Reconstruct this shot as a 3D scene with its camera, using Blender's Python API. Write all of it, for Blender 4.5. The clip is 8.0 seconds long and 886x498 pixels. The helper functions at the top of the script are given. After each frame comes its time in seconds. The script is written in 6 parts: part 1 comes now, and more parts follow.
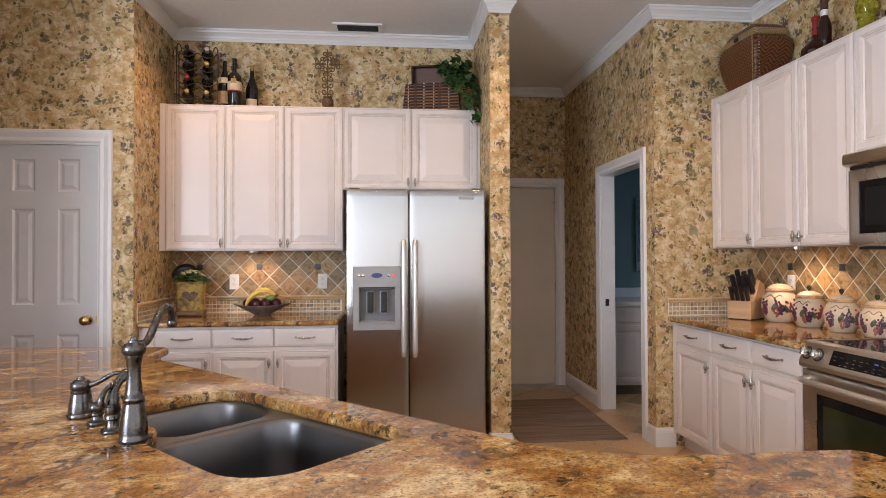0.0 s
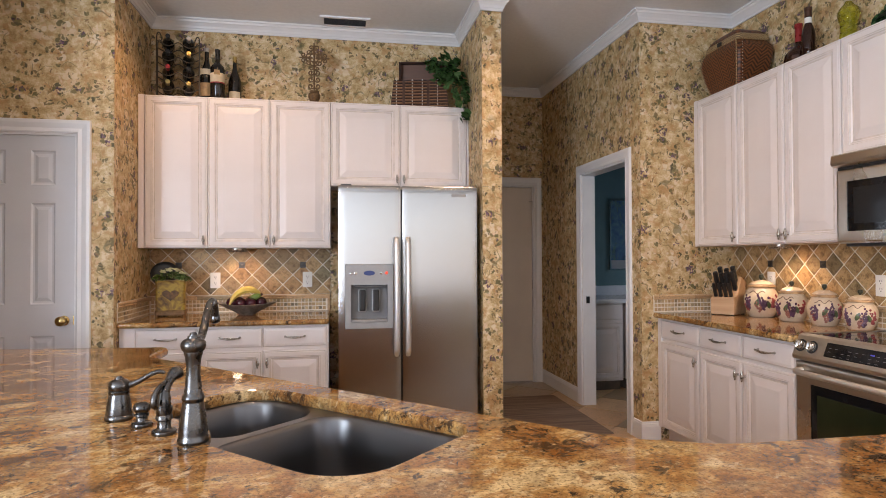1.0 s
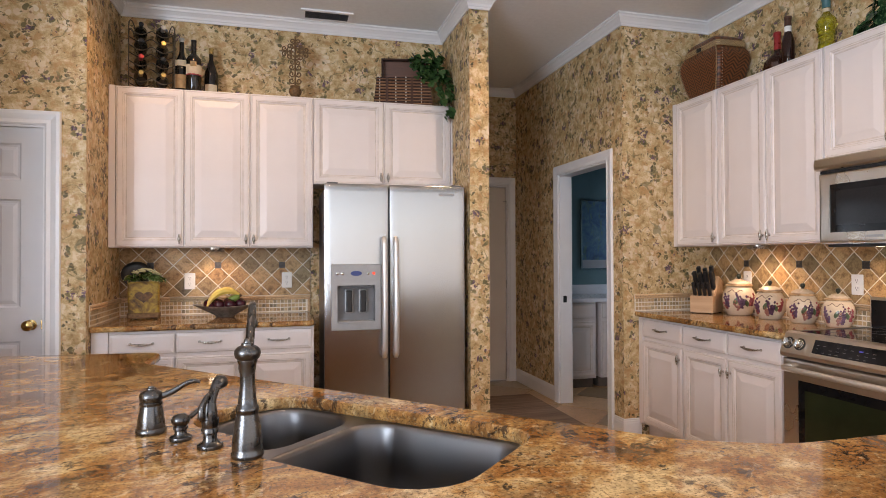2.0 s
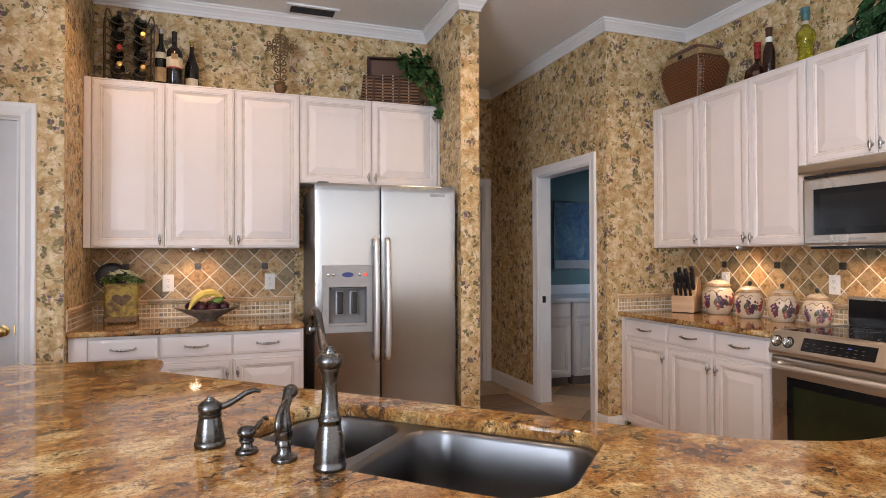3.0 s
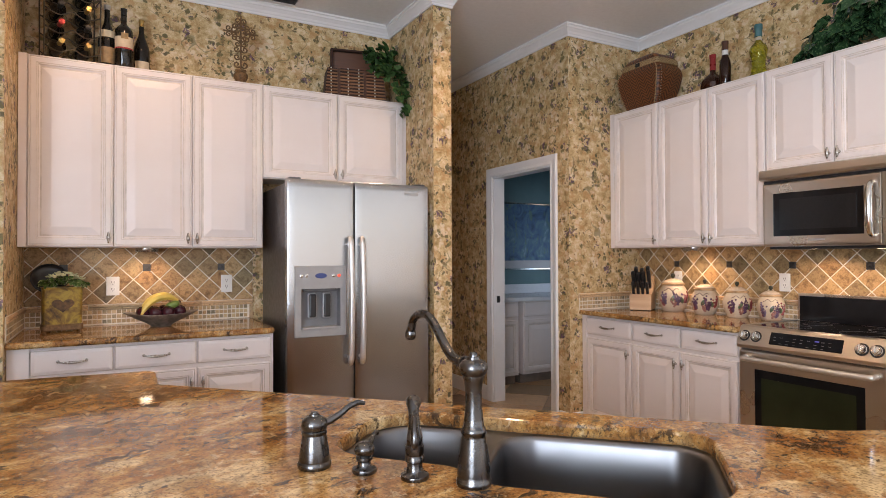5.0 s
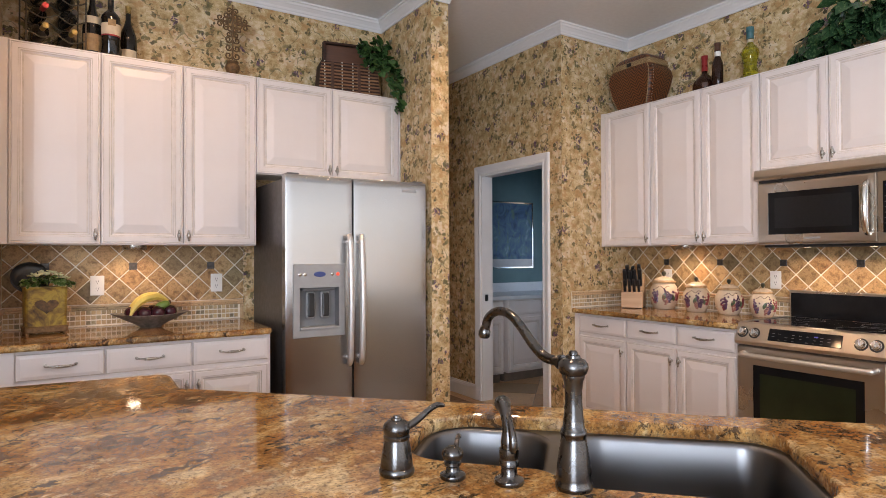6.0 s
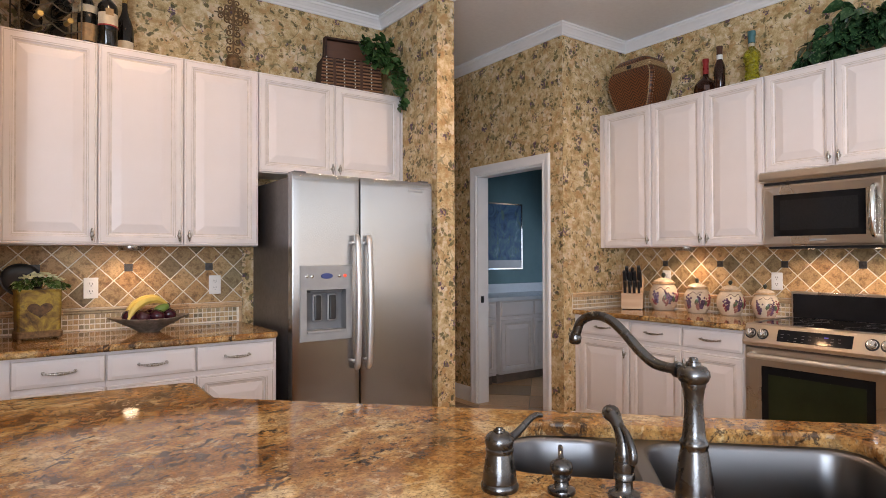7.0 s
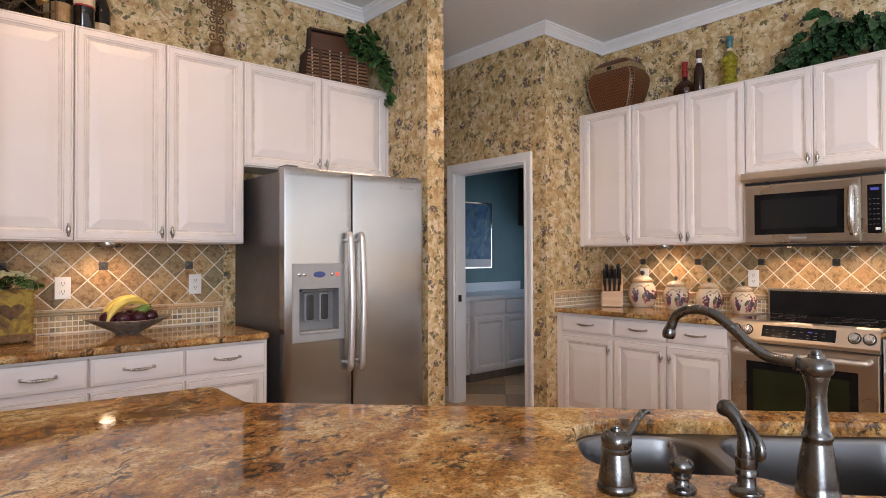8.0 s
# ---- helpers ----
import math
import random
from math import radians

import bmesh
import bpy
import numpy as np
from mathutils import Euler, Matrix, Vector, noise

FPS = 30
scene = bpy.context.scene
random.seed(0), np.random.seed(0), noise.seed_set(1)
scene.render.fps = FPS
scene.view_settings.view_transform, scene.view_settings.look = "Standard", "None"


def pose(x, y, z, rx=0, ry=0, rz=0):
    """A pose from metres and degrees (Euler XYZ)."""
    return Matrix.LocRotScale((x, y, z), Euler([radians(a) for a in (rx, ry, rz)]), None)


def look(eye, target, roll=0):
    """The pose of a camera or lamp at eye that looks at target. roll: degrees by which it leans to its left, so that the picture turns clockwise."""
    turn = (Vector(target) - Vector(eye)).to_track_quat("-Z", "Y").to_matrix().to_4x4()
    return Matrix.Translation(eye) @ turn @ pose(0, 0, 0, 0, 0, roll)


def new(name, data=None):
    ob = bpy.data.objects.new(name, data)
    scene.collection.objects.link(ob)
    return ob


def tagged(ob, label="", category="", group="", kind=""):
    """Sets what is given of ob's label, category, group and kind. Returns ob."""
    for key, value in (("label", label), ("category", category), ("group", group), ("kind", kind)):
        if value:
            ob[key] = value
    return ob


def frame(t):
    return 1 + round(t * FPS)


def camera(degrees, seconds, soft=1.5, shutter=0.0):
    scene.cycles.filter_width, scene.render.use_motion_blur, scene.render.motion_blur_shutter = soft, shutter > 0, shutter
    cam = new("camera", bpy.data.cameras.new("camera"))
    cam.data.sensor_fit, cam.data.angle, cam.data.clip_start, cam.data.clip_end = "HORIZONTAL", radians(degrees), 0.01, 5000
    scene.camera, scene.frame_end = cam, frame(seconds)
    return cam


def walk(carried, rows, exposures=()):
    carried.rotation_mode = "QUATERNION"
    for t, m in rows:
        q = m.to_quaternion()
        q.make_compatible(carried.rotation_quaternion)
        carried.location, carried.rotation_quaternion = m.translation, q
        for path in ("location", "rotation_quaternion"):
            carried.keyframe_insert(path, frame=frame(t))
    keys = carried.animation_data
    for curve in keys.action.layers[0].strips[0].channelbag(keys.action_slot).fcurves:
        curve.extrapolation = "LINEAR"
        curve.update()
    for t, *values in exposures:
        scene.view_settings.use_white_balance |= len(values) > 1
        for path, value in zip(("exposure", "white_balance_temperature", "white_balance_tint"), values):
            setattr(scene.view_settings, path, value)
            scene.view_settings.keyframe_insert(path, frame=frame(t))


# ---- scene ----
cam = camera(73.2, 8.0, 0.9)
METRES, EYE, TILT, LEAN, TURN = 2.06, 1.33, 0.0, 0.0, -5.6
ROWS = [
    (0.0, 0.0, 0.0, 0.0, 0.0, 0.85, 0.23),
    (0.5, -0.0701, 0.0033, -0.0025, -2.35, 0.86, 0.21),
    (1.0, -0.1315, 0.0155, -0.0094, -4.56, 0.88, 0.23),
    (1.5, -0.1857, 0.0339, -0.0088, -6.82, 0.86, 0.24),
    (3.0, -0.378, 0.0872, -0.0011, -14.1, 0.72, 0.18),
    (3.5, -0.4287, 0.1155, -0.0108, -16.09, 0.83, 0.22),
    (4.0, -0.4733, 0.1432, -0.0044, -18.08, 0.7, 0.24),
    (4.5, -0.5184, 0.1671, -0.0008, -20.47, 0.73, 0.23),
    (5.0, -0.5756, 0.1927, -0.0026, -23.22, 0.76, 0.22),
    (6.5, -0.712, 0.3056, -0.0066, -28.22, 0.69, 0.22),
    (7.0, -0.7583, 0.3482, -0.005, -29.87, 0.77, 0.18),
    (7.5, -0.8129, 0.3977, -0.0076, -32.46, 0.8, 0.19),
    (8.0, -0.8607, 0.4463, -0.0116, -35.09, 0.78, 0.21),
]
walk(cam, [(t, pose(0, 0, EYE, TILT, LEAN, TURN) @ pose(METRES * x, METRES * y, METRES * z, 90 + pitch, roll, yaw)) for t, x, y, z, yaw, pitch, roll in ROWS], [(0, -0.21, 7250, 24), (8, -0.21, 7250, 24)])

# ---- world and light ----
W = bpy.data.worlds.new("world")
scene.world = W
W.use_nodes = True
_sky = W.node_tree.nodes.new("ShaderNodeTexSky")
_sky.sky_type, _sky.sun_disc, _sky.sun_elevation, _sky.sun_rotation = "NISHITA", False, radians(40), radians(150)
_bg = W.node_tree.nodes["Background"]
_bg.inputs["Strength"].default_value = 0.12
W.node_tree.links.new(_sky.outputs[0], _bg.inputs["Color"])
scene.view_settings.exposure = 0.0


def lamp(name, kind, m, power, colour, size=0.1, size_y=0.0, spot=0.0):
    data = bpy.data.lights.new(name, kind)
    data.energy, data.color = power, colour
    if kind == "AREA":
        data.shape, data.size, data.size_y = "RECTANGLE", size, size_y or size
    else:
        data.shadow_soft_size = size
    if kind == "SPOT":
        data.spot_size, data.spot_blend = radians(spot), 0.6
    ob = new(name, data)
    ob.matrix_world = m
    return ob


COOL, WARM = (0.61, 0.82, 1.0), (1.0, 0.77, 0.54)
# daylight in the windows of the room behind, the west one made up, and in the utility room's window
lamp("daylight_south", "AREA", look((-0.275, -3.41, 1.75), (-0.275, 4, 2.6)), 48, COOL, 5.5, 1.95)
lamp("daylight_east", "AREA", look((2.755, -1.15, 1.75), (-2, -1.15, 2.6)), 28, COOL, 3.45, 1.95)
# unseen west lamp, added to brighten the right side and the ceiling
lamp("fill_west", "AREA", look((-3.81, -1.5, 1.75), (2, 0.8, 5.0)), 430, COOL, 2.25, 1.95)
lamp("daylight_utility", "AREA", look((4.23, 5.1, 1.45), (2.4, 5.5, 0.9)), 8, (0.42, 0.70, 1.0), 1.0, 1.0)
# ceiling lamps added out of view; number and places chosen for the brightness
CANS = [(-1.02, 3.78), (0.95, 3.25), (-0.6, 1.9), (1.3, 1.2), (0.4, -0.8), (-1.9, -0.8)]
for cx, cy in CANS:
    warm = cy > 3.5
    lamp("added_can_bulb", "SPOT", look((cx, cy, 3.06), (cx, cy, 0)), 27 if warm else 36, (1.0, 0.64, 0.34) if warm else (1.0, 0.71, 0.44), 0.05, spot=150)
lamp("puck_bulb", "SPOT", look((-0.97, 4.565, 1.352), (-0.97, 4.60, 0.9)), 3.6, WARM, 0.03, spot=150)
for py in (3.40, 1.6):
    lamp("puck_bulb", "SPOT", look((2.47, py, 1.352), (2.50, py, 0.9)), 6.5, WARM, 0.03, spot=150)
for py in (2.54, 2.17):
    lamp("hood_bulb", "SPOT", look((2.43, py, 1.352), (2.50, py, 0.9)), 5.5, WARM, 0.03, spot=150)


# ---- materials ----
class Nodes:
    """Short hand for one node tree."""

    def __init__(self, name):
        self.m = bpy.data.materials.new(name)
        self.m.use_nodes = True
        self.t = self.m.node_tree
        self.b = self.t.nodes["Principled BSDF"]
        self.p = self.add("ShaderNodeNewGeometry").outputs["Position"]

    def add(self, kind, **values):
        n = self.t.nodes.new(kind)
        for key, value in values.items():
            n.inputs[key].default_value = value
        return n

    def link(self, a, b):
        self.t.links.new(a, b)

    def local(self):
        self.p = self.add("ShaderNodeTexCoord").outputs["Object"]
        return self

    def mapped(self, scale=(1, 1, 1), rot=(0, 0, 0), loc=(0, 0, 0), src=None):
        n = self.add("ShaderNodeMapping")
        n.inputs["Scale"].default_value, n.inputs["Rotation"].default_value, n.inputs["Location"].default_value = scale, rot, loc
        self.link(src or self.p, n.inputs["Vector"])
        return n.outputs[0]

    def noise(self, scale, detail=4, rough=0.55, vec=None, distort=0.0):
        n = self.add("ShaderNodeTexNoise", Scale=scale, Detail=detail, Roughness=rough, Distortion=distort)
        self.link(vec or self.p, n.inputs["Vector"])
        return n.outputs["Fac"]

    def voronoi(self, scale, vec=None, feature="F1", rand=1.0):
        n = self.add("ShaderNodeTexVoronoi", Scale=scale, Randomness=rand)
        n.feature = feature
        self.link(vec or self.p, n.inputs["Vector"])
        return n

    def ramp(self, fac, stops, ease=False):
        n = self.add("ShaderNodeValToRGB")
        r = n.color_ramp
        if ease:
            r.interpolation = "EASE"
        while len(r.elements) < len(stops):
            r.elements.new(0.5)
        for e, (at, c) in zip(r.elements, stops):
            e.position, e.color = at, (*c, 1) if len(c) == 3 else c
        self.link(fac, n.inputs[0])
        return n.outputs[0]

    def step(self, fac, lo, hi):
        n = self.add("ShaderNodeMapRange")
        n.interpolation_type = "SMOOTHSTEP"
        n.inputs[1].default_value, n.inputs[2].default_value = lo, hi
        self.link(fac, n.inputs[0])
        return n.outputs[0]

    def math(self, op, a, b=0.0):
        n = self.add("ShaderNodeMath")
        n.operation = op
        for i, v in enumerate((a, b)):
            if isinstance(v, (int, float)):
                n.inputs[i].default_value = v
            else:
                self.link(v, n.inputs[i])
        return n.outputs[0]

    def mix(self, fac, a, b, blend="MIX"):
        n = self.add("ShaderNodeMix")
        n.data_type, n.blend_type = "RGBA", blend
        for sock, v in ((n.inputs[0], fac), (n.inputs[6], a), (n.inputs[7], b)):
            if isinstance(v, (int, float)):
                sock.default_value = v
            elif isinstance(v, tuple):
                sock.default_value = (*v, 1)
            else:
                self.link(v, sock)
        return n.outputs[2]

    def rand(self):
        return self.add("ShaderNodeObjectInfo").outputs["Random"]

    def bump(self, height, strength=0.2, dist=0.002):
        n = self.add("ShaderNodeBump", Strength=strength, Distance=dist)
        self.link(height, n.inputs["Height"])
        self.link(n.outputs[0], self.b.inputs["Normal"])

    def done(self, colour=None, rough=None, metal=0.0, **more):
        for name, v in (("Base Color", colour), ("Roughness", rough)):
            if isinstance(v, tuple):
                self.b.inputs[name].default_value = (*v, 1)
            elif isinstance(v, (int, float)):
                self.b.inputs[name].default_value = v
            elif v is not None:
                self.link(v, self.b.inputs[name])
        self.b.inputs["Metallic"].default_value = metal
        for name, v in more.items():
            self.b.inputs[name.replace("_", " ")].default_value = v
        return self.m


def plain(name, colour, rough=0.5, metal=0.0, vary=0.12, scale=14, bump=0.05, **more):
    """A surface of one colour with soft blotches, fine grain and a little relief."""
    n = Nodes(name).local()
    dark = tuple(c * (1 - vary) for c in colour)
    light = tuple(min(1, c * (1 + vary)) for c in colour)
    f = n.noise(scale, 6)
    col = n.ramp(f, [(0.3, dark), (0.7, light)])
    r = n.ramp(n.noise(scale * 3, 3), [(0.3, (rough * 0.85,) * 3), (0.7, (min(1, rough * 1.15),) * 3)])
    if bump:
        n.bump(n.noise(scale * 12, 3), bump, 0.001)
    return n.done(col, r, metal, **more)


def wallpaper_material():
    n = Nodes("floral_wallpaper")
    sep = n.add("ShaderNodeSeparateXYZ")
    n.link(n.p, sep.inputs[0])
    nor = n.add("ShaderNodeSeparateXYZ")
    n.link(n.add("ShaderNodeNewGeometry").outputs["True Normal"], nor.inputs[0])
    side = n.math("GREATER_THAN", n.math("ABSOLUTE", nor.outputs[0]), 0.5)
    along = n.math("ADD", n.math("MULTIPLY", side, n.math("ADD", sep.outputs[1], 17.3)), n.math("MULTIPLY", n.math("SUBTRACT", 1.0, side), sep.outputs[0]))
    comb = n.add("ShaderNodeCombineXYZ")
    n.link(along, comb.inputs[0])
    n.link(sep.outputs[2], comb.inputs[1])
    flat = comb.outputs[0]
    # slightly warped coordinates, so that no motif is round
    warp = n.add("ShaderNodeTexNoise", Scale=26.0, Detail=2.0)
    n.link(flat, warp.inputs["Vector"])
    add = n.add("ShaderNodeVectorMath")
    add.operation = "MULTIPLY_ADD"
    n.link(warp.outputs["Color"], add.inputs[0])
    add.inputs[1].default_value = (0.03, 0.03, 0)
    n.link(flat, add.inputs[2])
    uv = add.outputs[0]
    base = n.ramp(n.noise(13.0, 9, 0.78, flat), [(0.35, (0.30, 0.175, 0.068)), (0.43, (0.46, 0.30, 0.13)), (0.51, (0.61, 0.445, 0.23)), (0.60, (0.76, 0.62, 0.41))])
    rust = n.step(n.noise(13, 6, 0.65, n.mapped(loc=(3.1, 1.7, 0), src=flat)), 0.51, 0.60)
    col = n.mix(n.math("MULTIPLY", rust, 0.65), base, (0.50, 0.26, 0.10))

    def cells(scale, shift, rand=0.95):
        v = n.voronoi(scale, n.mapped(loc=(shift, shift * 0.7, 0), src=uv), rand=rand)
        sc = n.add("ShaderNodeSeparateColor")
        n.link(v.outputs["Color"], sc.inputs[0])
        return v.outputs["Distance"], sc.outputs

    def petals(fine, colours):
        tone = n.voronoi(fine, uv)
        ts = n.add("ShaderNodeSeparateColor")
        n.link(tone.outputs["Color"], ts.inputs[0])
        paint = n.ramp(ts.outputs[1], [(i / max(1, len(colours) - 1), c) for i, c in enumerate(colours)])
        gaps = n.math("SUBTRACT", 1.0, n.step(tone.outputs["Distance"], 0.46, 0.66))
        return paint, gaps, ts.outputs[0]

    def stamp(col, dist, chosen, size, soft, fine, colours, share=1.0, fade=0.9):
        paint, gaps, pick = petals(fine, colours)
        ragged = n.math("ADD", dist, n.math("MULTIPLY", n.math("SUBTRACT", n.noise(fine * 0.7, 2, 0.5, flat), 0.5), 0.5))
        m = n.math("MULTIPLY", n.math("SUBTRACT", 1.0, n.step(ragged, size - soft * 0.5, size + soft * 0.5)), chosen)
        m = n.math("MULTIPLY", n.math("MULTIPLY", m, gaps), n.math("MULTIPLY", n.math("LESS_THAN", pick, share), fade))
        return n.mix(m, col, paint)

    # pale blossoms
    d, c = cells(6.5, 5.3)
    col = stamp(col, d, n.math("LESS_THAN", c[0], 0.65), 0.42, 0.10, 30, [(0.76, 0.62, 0.43), (0.66, 0.43, 0.24), (0.80, 0.71, 0.54), (0.72, 0.50, 0.32)], 0.85, 0.75)
    # curling tendrils
    for shift, wide in ((0.0, 0.008), (7.7, 0.007)):
        vine = n.math("ABSOLUTE", n.math("SUBTRACT", n.noise(4.6, 1.2, 0.4, n.mapped(loc=(shift, shift, 0), src=uv)), 0.5))
        line = n.math("SUBTRACT", 1.0, n.step(vine, wide * 0.4, wide))
        line = n.math("MULTIPLY", line, n.step(n.noise(5.0, 1, 0.5, n.mapped(loc=(shift + 2, 9, 0), src=flat)), 0.48, 0.55))
        col = n.mix(n.math("MULTIPLY", line, 0.65), col, (0.15, 0.125, 0.05))
    # scattered leaves
    olive = [(0.105, 0.092, 0.030), (0.20, 0.155, 0.055), (0.055, 0.050, 0.020), (0.30, 0.19, 0.075)]
    d, c = cells(20.0, 1.9)
    col = stamp(col, d, n.math("LESS_THAN", c[0], 0.36), 0.40, 0.05, 52, olive, 0.8, 0.9)
    d, c = cells(13.0, 31.9)
    col = stamp(col, d, n.math("LESS_THAN", c[0], 0.32), 0.36, 0.05, 44, olive, 0.8, 0.9)
    d, c = cells(31.0, 47.3)
    col = stamp(col, d, n.math("LESS_THAN", c[0], 0.24), 0.38, 0.05, 84, [(0.13, 0.10, 0.04), (0.30, 0.15, 0.07), (0.07, 0.055, 0.025)], 0.85, 0.85)
    # sprigs: leaves round a violet cluster
    for scale, shift, keep in ((7.6, 11.4, 0.65), (9.3, 23.1, 0.40)):
        d, c = cells(scale, shift, 0.85)
        chosen = n.math("LESS_THAN", c[0], keep)
        col = stamp(col, d, chosen, 0.38, 0.05, 36, olive[:3], 0.6, 0.92)
        col = stamp(col, d, chosen, 0.235, 0.04, 66, [(0.055, 0.028, 0.05), (0.16, 0.075, 0.14), (0.08, 0.05, 0.045), (0.25, 0.14, 0.20)], 0.9, 0.95)
    n.bump(n.noise(420, 2), 0.06, 0.0006)
    return n.done(col, 0.62)


def granite_material():
    n = Nodes("polished_granite")
    v = n.mapped(scale=(1.5, 1.0, 1.0), src=n.mapped(rot=(0, 0, radians(60))))
    v2 = n.mapped(scale=(1.25, 1.0, 1.0), src=n.mapped(rot=(0, 0, radians(40))))
    big = n.noise(4.2, 10, 0.68, v, 0.5)
    col = n.ramp(big, [(0.35, (0.075, 0.034, 0.013)), (0.42, (0.215, 0.092, 0.027)), (0.49, (0.345, 0.163, 0.048)), (0.55, (0.45, 0.250, 0.086)), (0.63, (0.62, 0.44, 0.22))])
    grey = n.step(n.noise(8.0, 7, 0.62, n.mapped(loc=(4, 2, 0), src=v2), 0.5), 0.54, 0.60)
    col = n.mix(n.math("MULTIPLY", grey, 0.5), col, (0.29, 0.19, 0.088))
    rust = n.step(n.noise(9.0, 7, 0.65, n.mapped(loc=(9, 5, 0), src=v), 0.6), 0.54, 0.61)
    col = n.mix(n.math("MULTIPLY", rust, 0.65), col, (0.28, 0.110, 0.027))
    cream = n.step(n.noise(19, 8, 0.72, n.mapped(loc=(1, 7, 0), src=v2), 0.4), 0.56, 0.62)
    col = n.mix(n.math("MULTIPLY", cream, 0.65), col, (0.57, 0.41, 0.22))
    dark = n.math("MULTIPLY", n.step(n.noise(16, 8, 0.72, n.mapped(loc=(6, 3, 0), src=v), 0.5), 0.55, 0.60), n.step(n.noise(3.4, 3, 0.5, v2), 0.40, 0.50))
    col = n.mix(n.math("MULTIPLY", dark, 0.9), col, (0.030, 0.017, 0.011))
    grain = n.ramp(n.noise(48, 7, 0.72), [(0.36, (0.52, 0.48, 0.46)), (0.5, (1.0, 1.0, 1.0)), (0.64, (1.35, 1.36, 1.38))])
    col = n.mix(0.85, col, grain, "MULTIPLY")
    fleck = n.step(n.noise(150, 3, 0.6), 0.53, 0.62)
    col = n.mix(n.math("MULTIPLY", fleck, 0.6), col, (0.06, 0.036, 0.02))
    spark = n.step(n.noise(105, 3, 0.6, n.mapped(loc=(2, 1, 5))), 0.57, 0.68)
    col = n.mix(n.math("MULTIPLY", spark, 0.3), col, (0.54, 0.40, 0.22))
    r = n.ramp(n.noise(30, 4), [(0.3, (0.04,) * 3), (0.7, (0.09,) * 3)])
    return n.done(col, r, IOR=1.42)


def steel_material(name, colour, along, rough=0.24, spread=0.0):
    """Brushed steel: a faint grain along one axis of the object, and soft wiping marks."""
    n = Nodes(name).local()
    scale = [330.0, 330.0, 330.0]
    scale[along] = 1.0
    g = n.noise(1.0, 2, 0.5, n.mapped(scale=tuple(scale)))
    wipe = n.noise(3.0, 3)
    col = n.ramp(g, [(0.3, tuple(c * 0.97 for c in colour)), (0.7, colour)])
    r = n.ramp(wipe, [(0.3, (rough * 0.93,) * 3), (0.7, (rough * 1.08,) * 3)])
    tan = n.add("ShaderNodeTangent")
    tan.direction_type, tan.axis = "RADIAL", "Z"
    n.link(tan.outputs[0], n.b.inputs["Tangent"])
    return n.done(col, r, 1.0, Anisotropic=spread)


def stone_tile_material(name, stops, gloss=0.5):
    n = Nodes(name)
    shift = n.math("MULTIPLY", n.rand(), 37.0)
    c = n.add("ShaderNodeCombineXYZ")
    for i in range(3):
        n.link(shift, c.inputs[i])
    add = n.add("ShaderNodeVectorMath")
    n.link(n.p, add.inputs[0])
    n.link(c.outputs[0], add.inputs[1])
    vec = add.outputs[0]
    col = n.ramp(n.noise(24, 8, 0.70, vec), stops)
    tone = n.ramp(n.rand(), [(0.0, (0.42, 0.43, 0.41)), (0.25, (1.05, 0.91, 0.76)), (0.5, (1.25, 1.14, 1.01)), (0.75, (1.03, 0.80, 0.60)), (1.0, (0.66, 0.69, 0.67))])
    col = n.mix(1.0, col, tone, "MULTIPLY")
    pits = n.step(n.noise(90, 5, 0.65, vec), 0.55, 0.64)
    col = n.mix(n.math("MULTIPLY", pits, 0.6), col, (0.15, 0.095, 0.045))
    n.bump(n.noise(60, 5, 0.6, vec), 0.25, 0.002)
    return n.done(col, gloss)


def cabinet_material():
    n = Nodes("painted_cabinet").local()
    col = n.ramp(n.noise(3.0, 5), [(0.3, (0.765, 0.695, 0.665)), (0.7, (0.81, 0.745, 0.72))])
    r = n.ramp(n.noise(25, 3), [(0.3, (0.32,) * 3), (0.7, (0.42,) * 3)])
    n.bump(n.noise(1.0, 3, 0.5, n.mapped(scale=(300, 300, 18))), 0.04, 0.0004)
    return n.done(col, r)


def wood_material(name, dark, light, axis=0, rough=0.45, scale=1.0):
    n = Nodes(name).local()
    s = [26.0 * scale] * 3
    s[axis] = 2.4 * scale
    g = n.noise(1.0, 7, 0.6, n.mapped(scale=tuple(s)), 0.6)
    col = n.ramp(g, [(0.3, dark), (0.7, light)])
    n.bump(g, 0.12, 0.001)
    return n.done(col, rough)


def weave_material(name, dark, light, pitch):
    """Herringbone cane: strands that run up and down in zigzags."""
    n = Nodes(name).local()
    sep = n.add("ShaderNodeSeparateXYZ")
    n.link(n.p, sep.inputs[0])
    across = n.math("ADD", n.math("MULTIPLY", sep.outputs[0], 0.8), sep.outputs[1])
    zig = n.math("PINGPONG", across, pitch)
    rows = n.math("ADD", sep.outputs[2], zig)
    strand = n.math("SINE", n.math("MULTIPLY", rows, 2 * math.pi / (pitch * 0.66)))
    f = n.math("ADD", n.math("MULTIPLY", strand, 0.34), n.math("MULTIPLY", n.noise(110, 4), 1.1))
    col = n.ramp(f, [(0.25, dark), (0.80, light)])
    col = n.mix(n.math("MULTIPLY", n.noise(14, 4), 0.4), col, dark)
    n.bump(f, 0.5, 0.003)
    return n.done(col, 0.40)


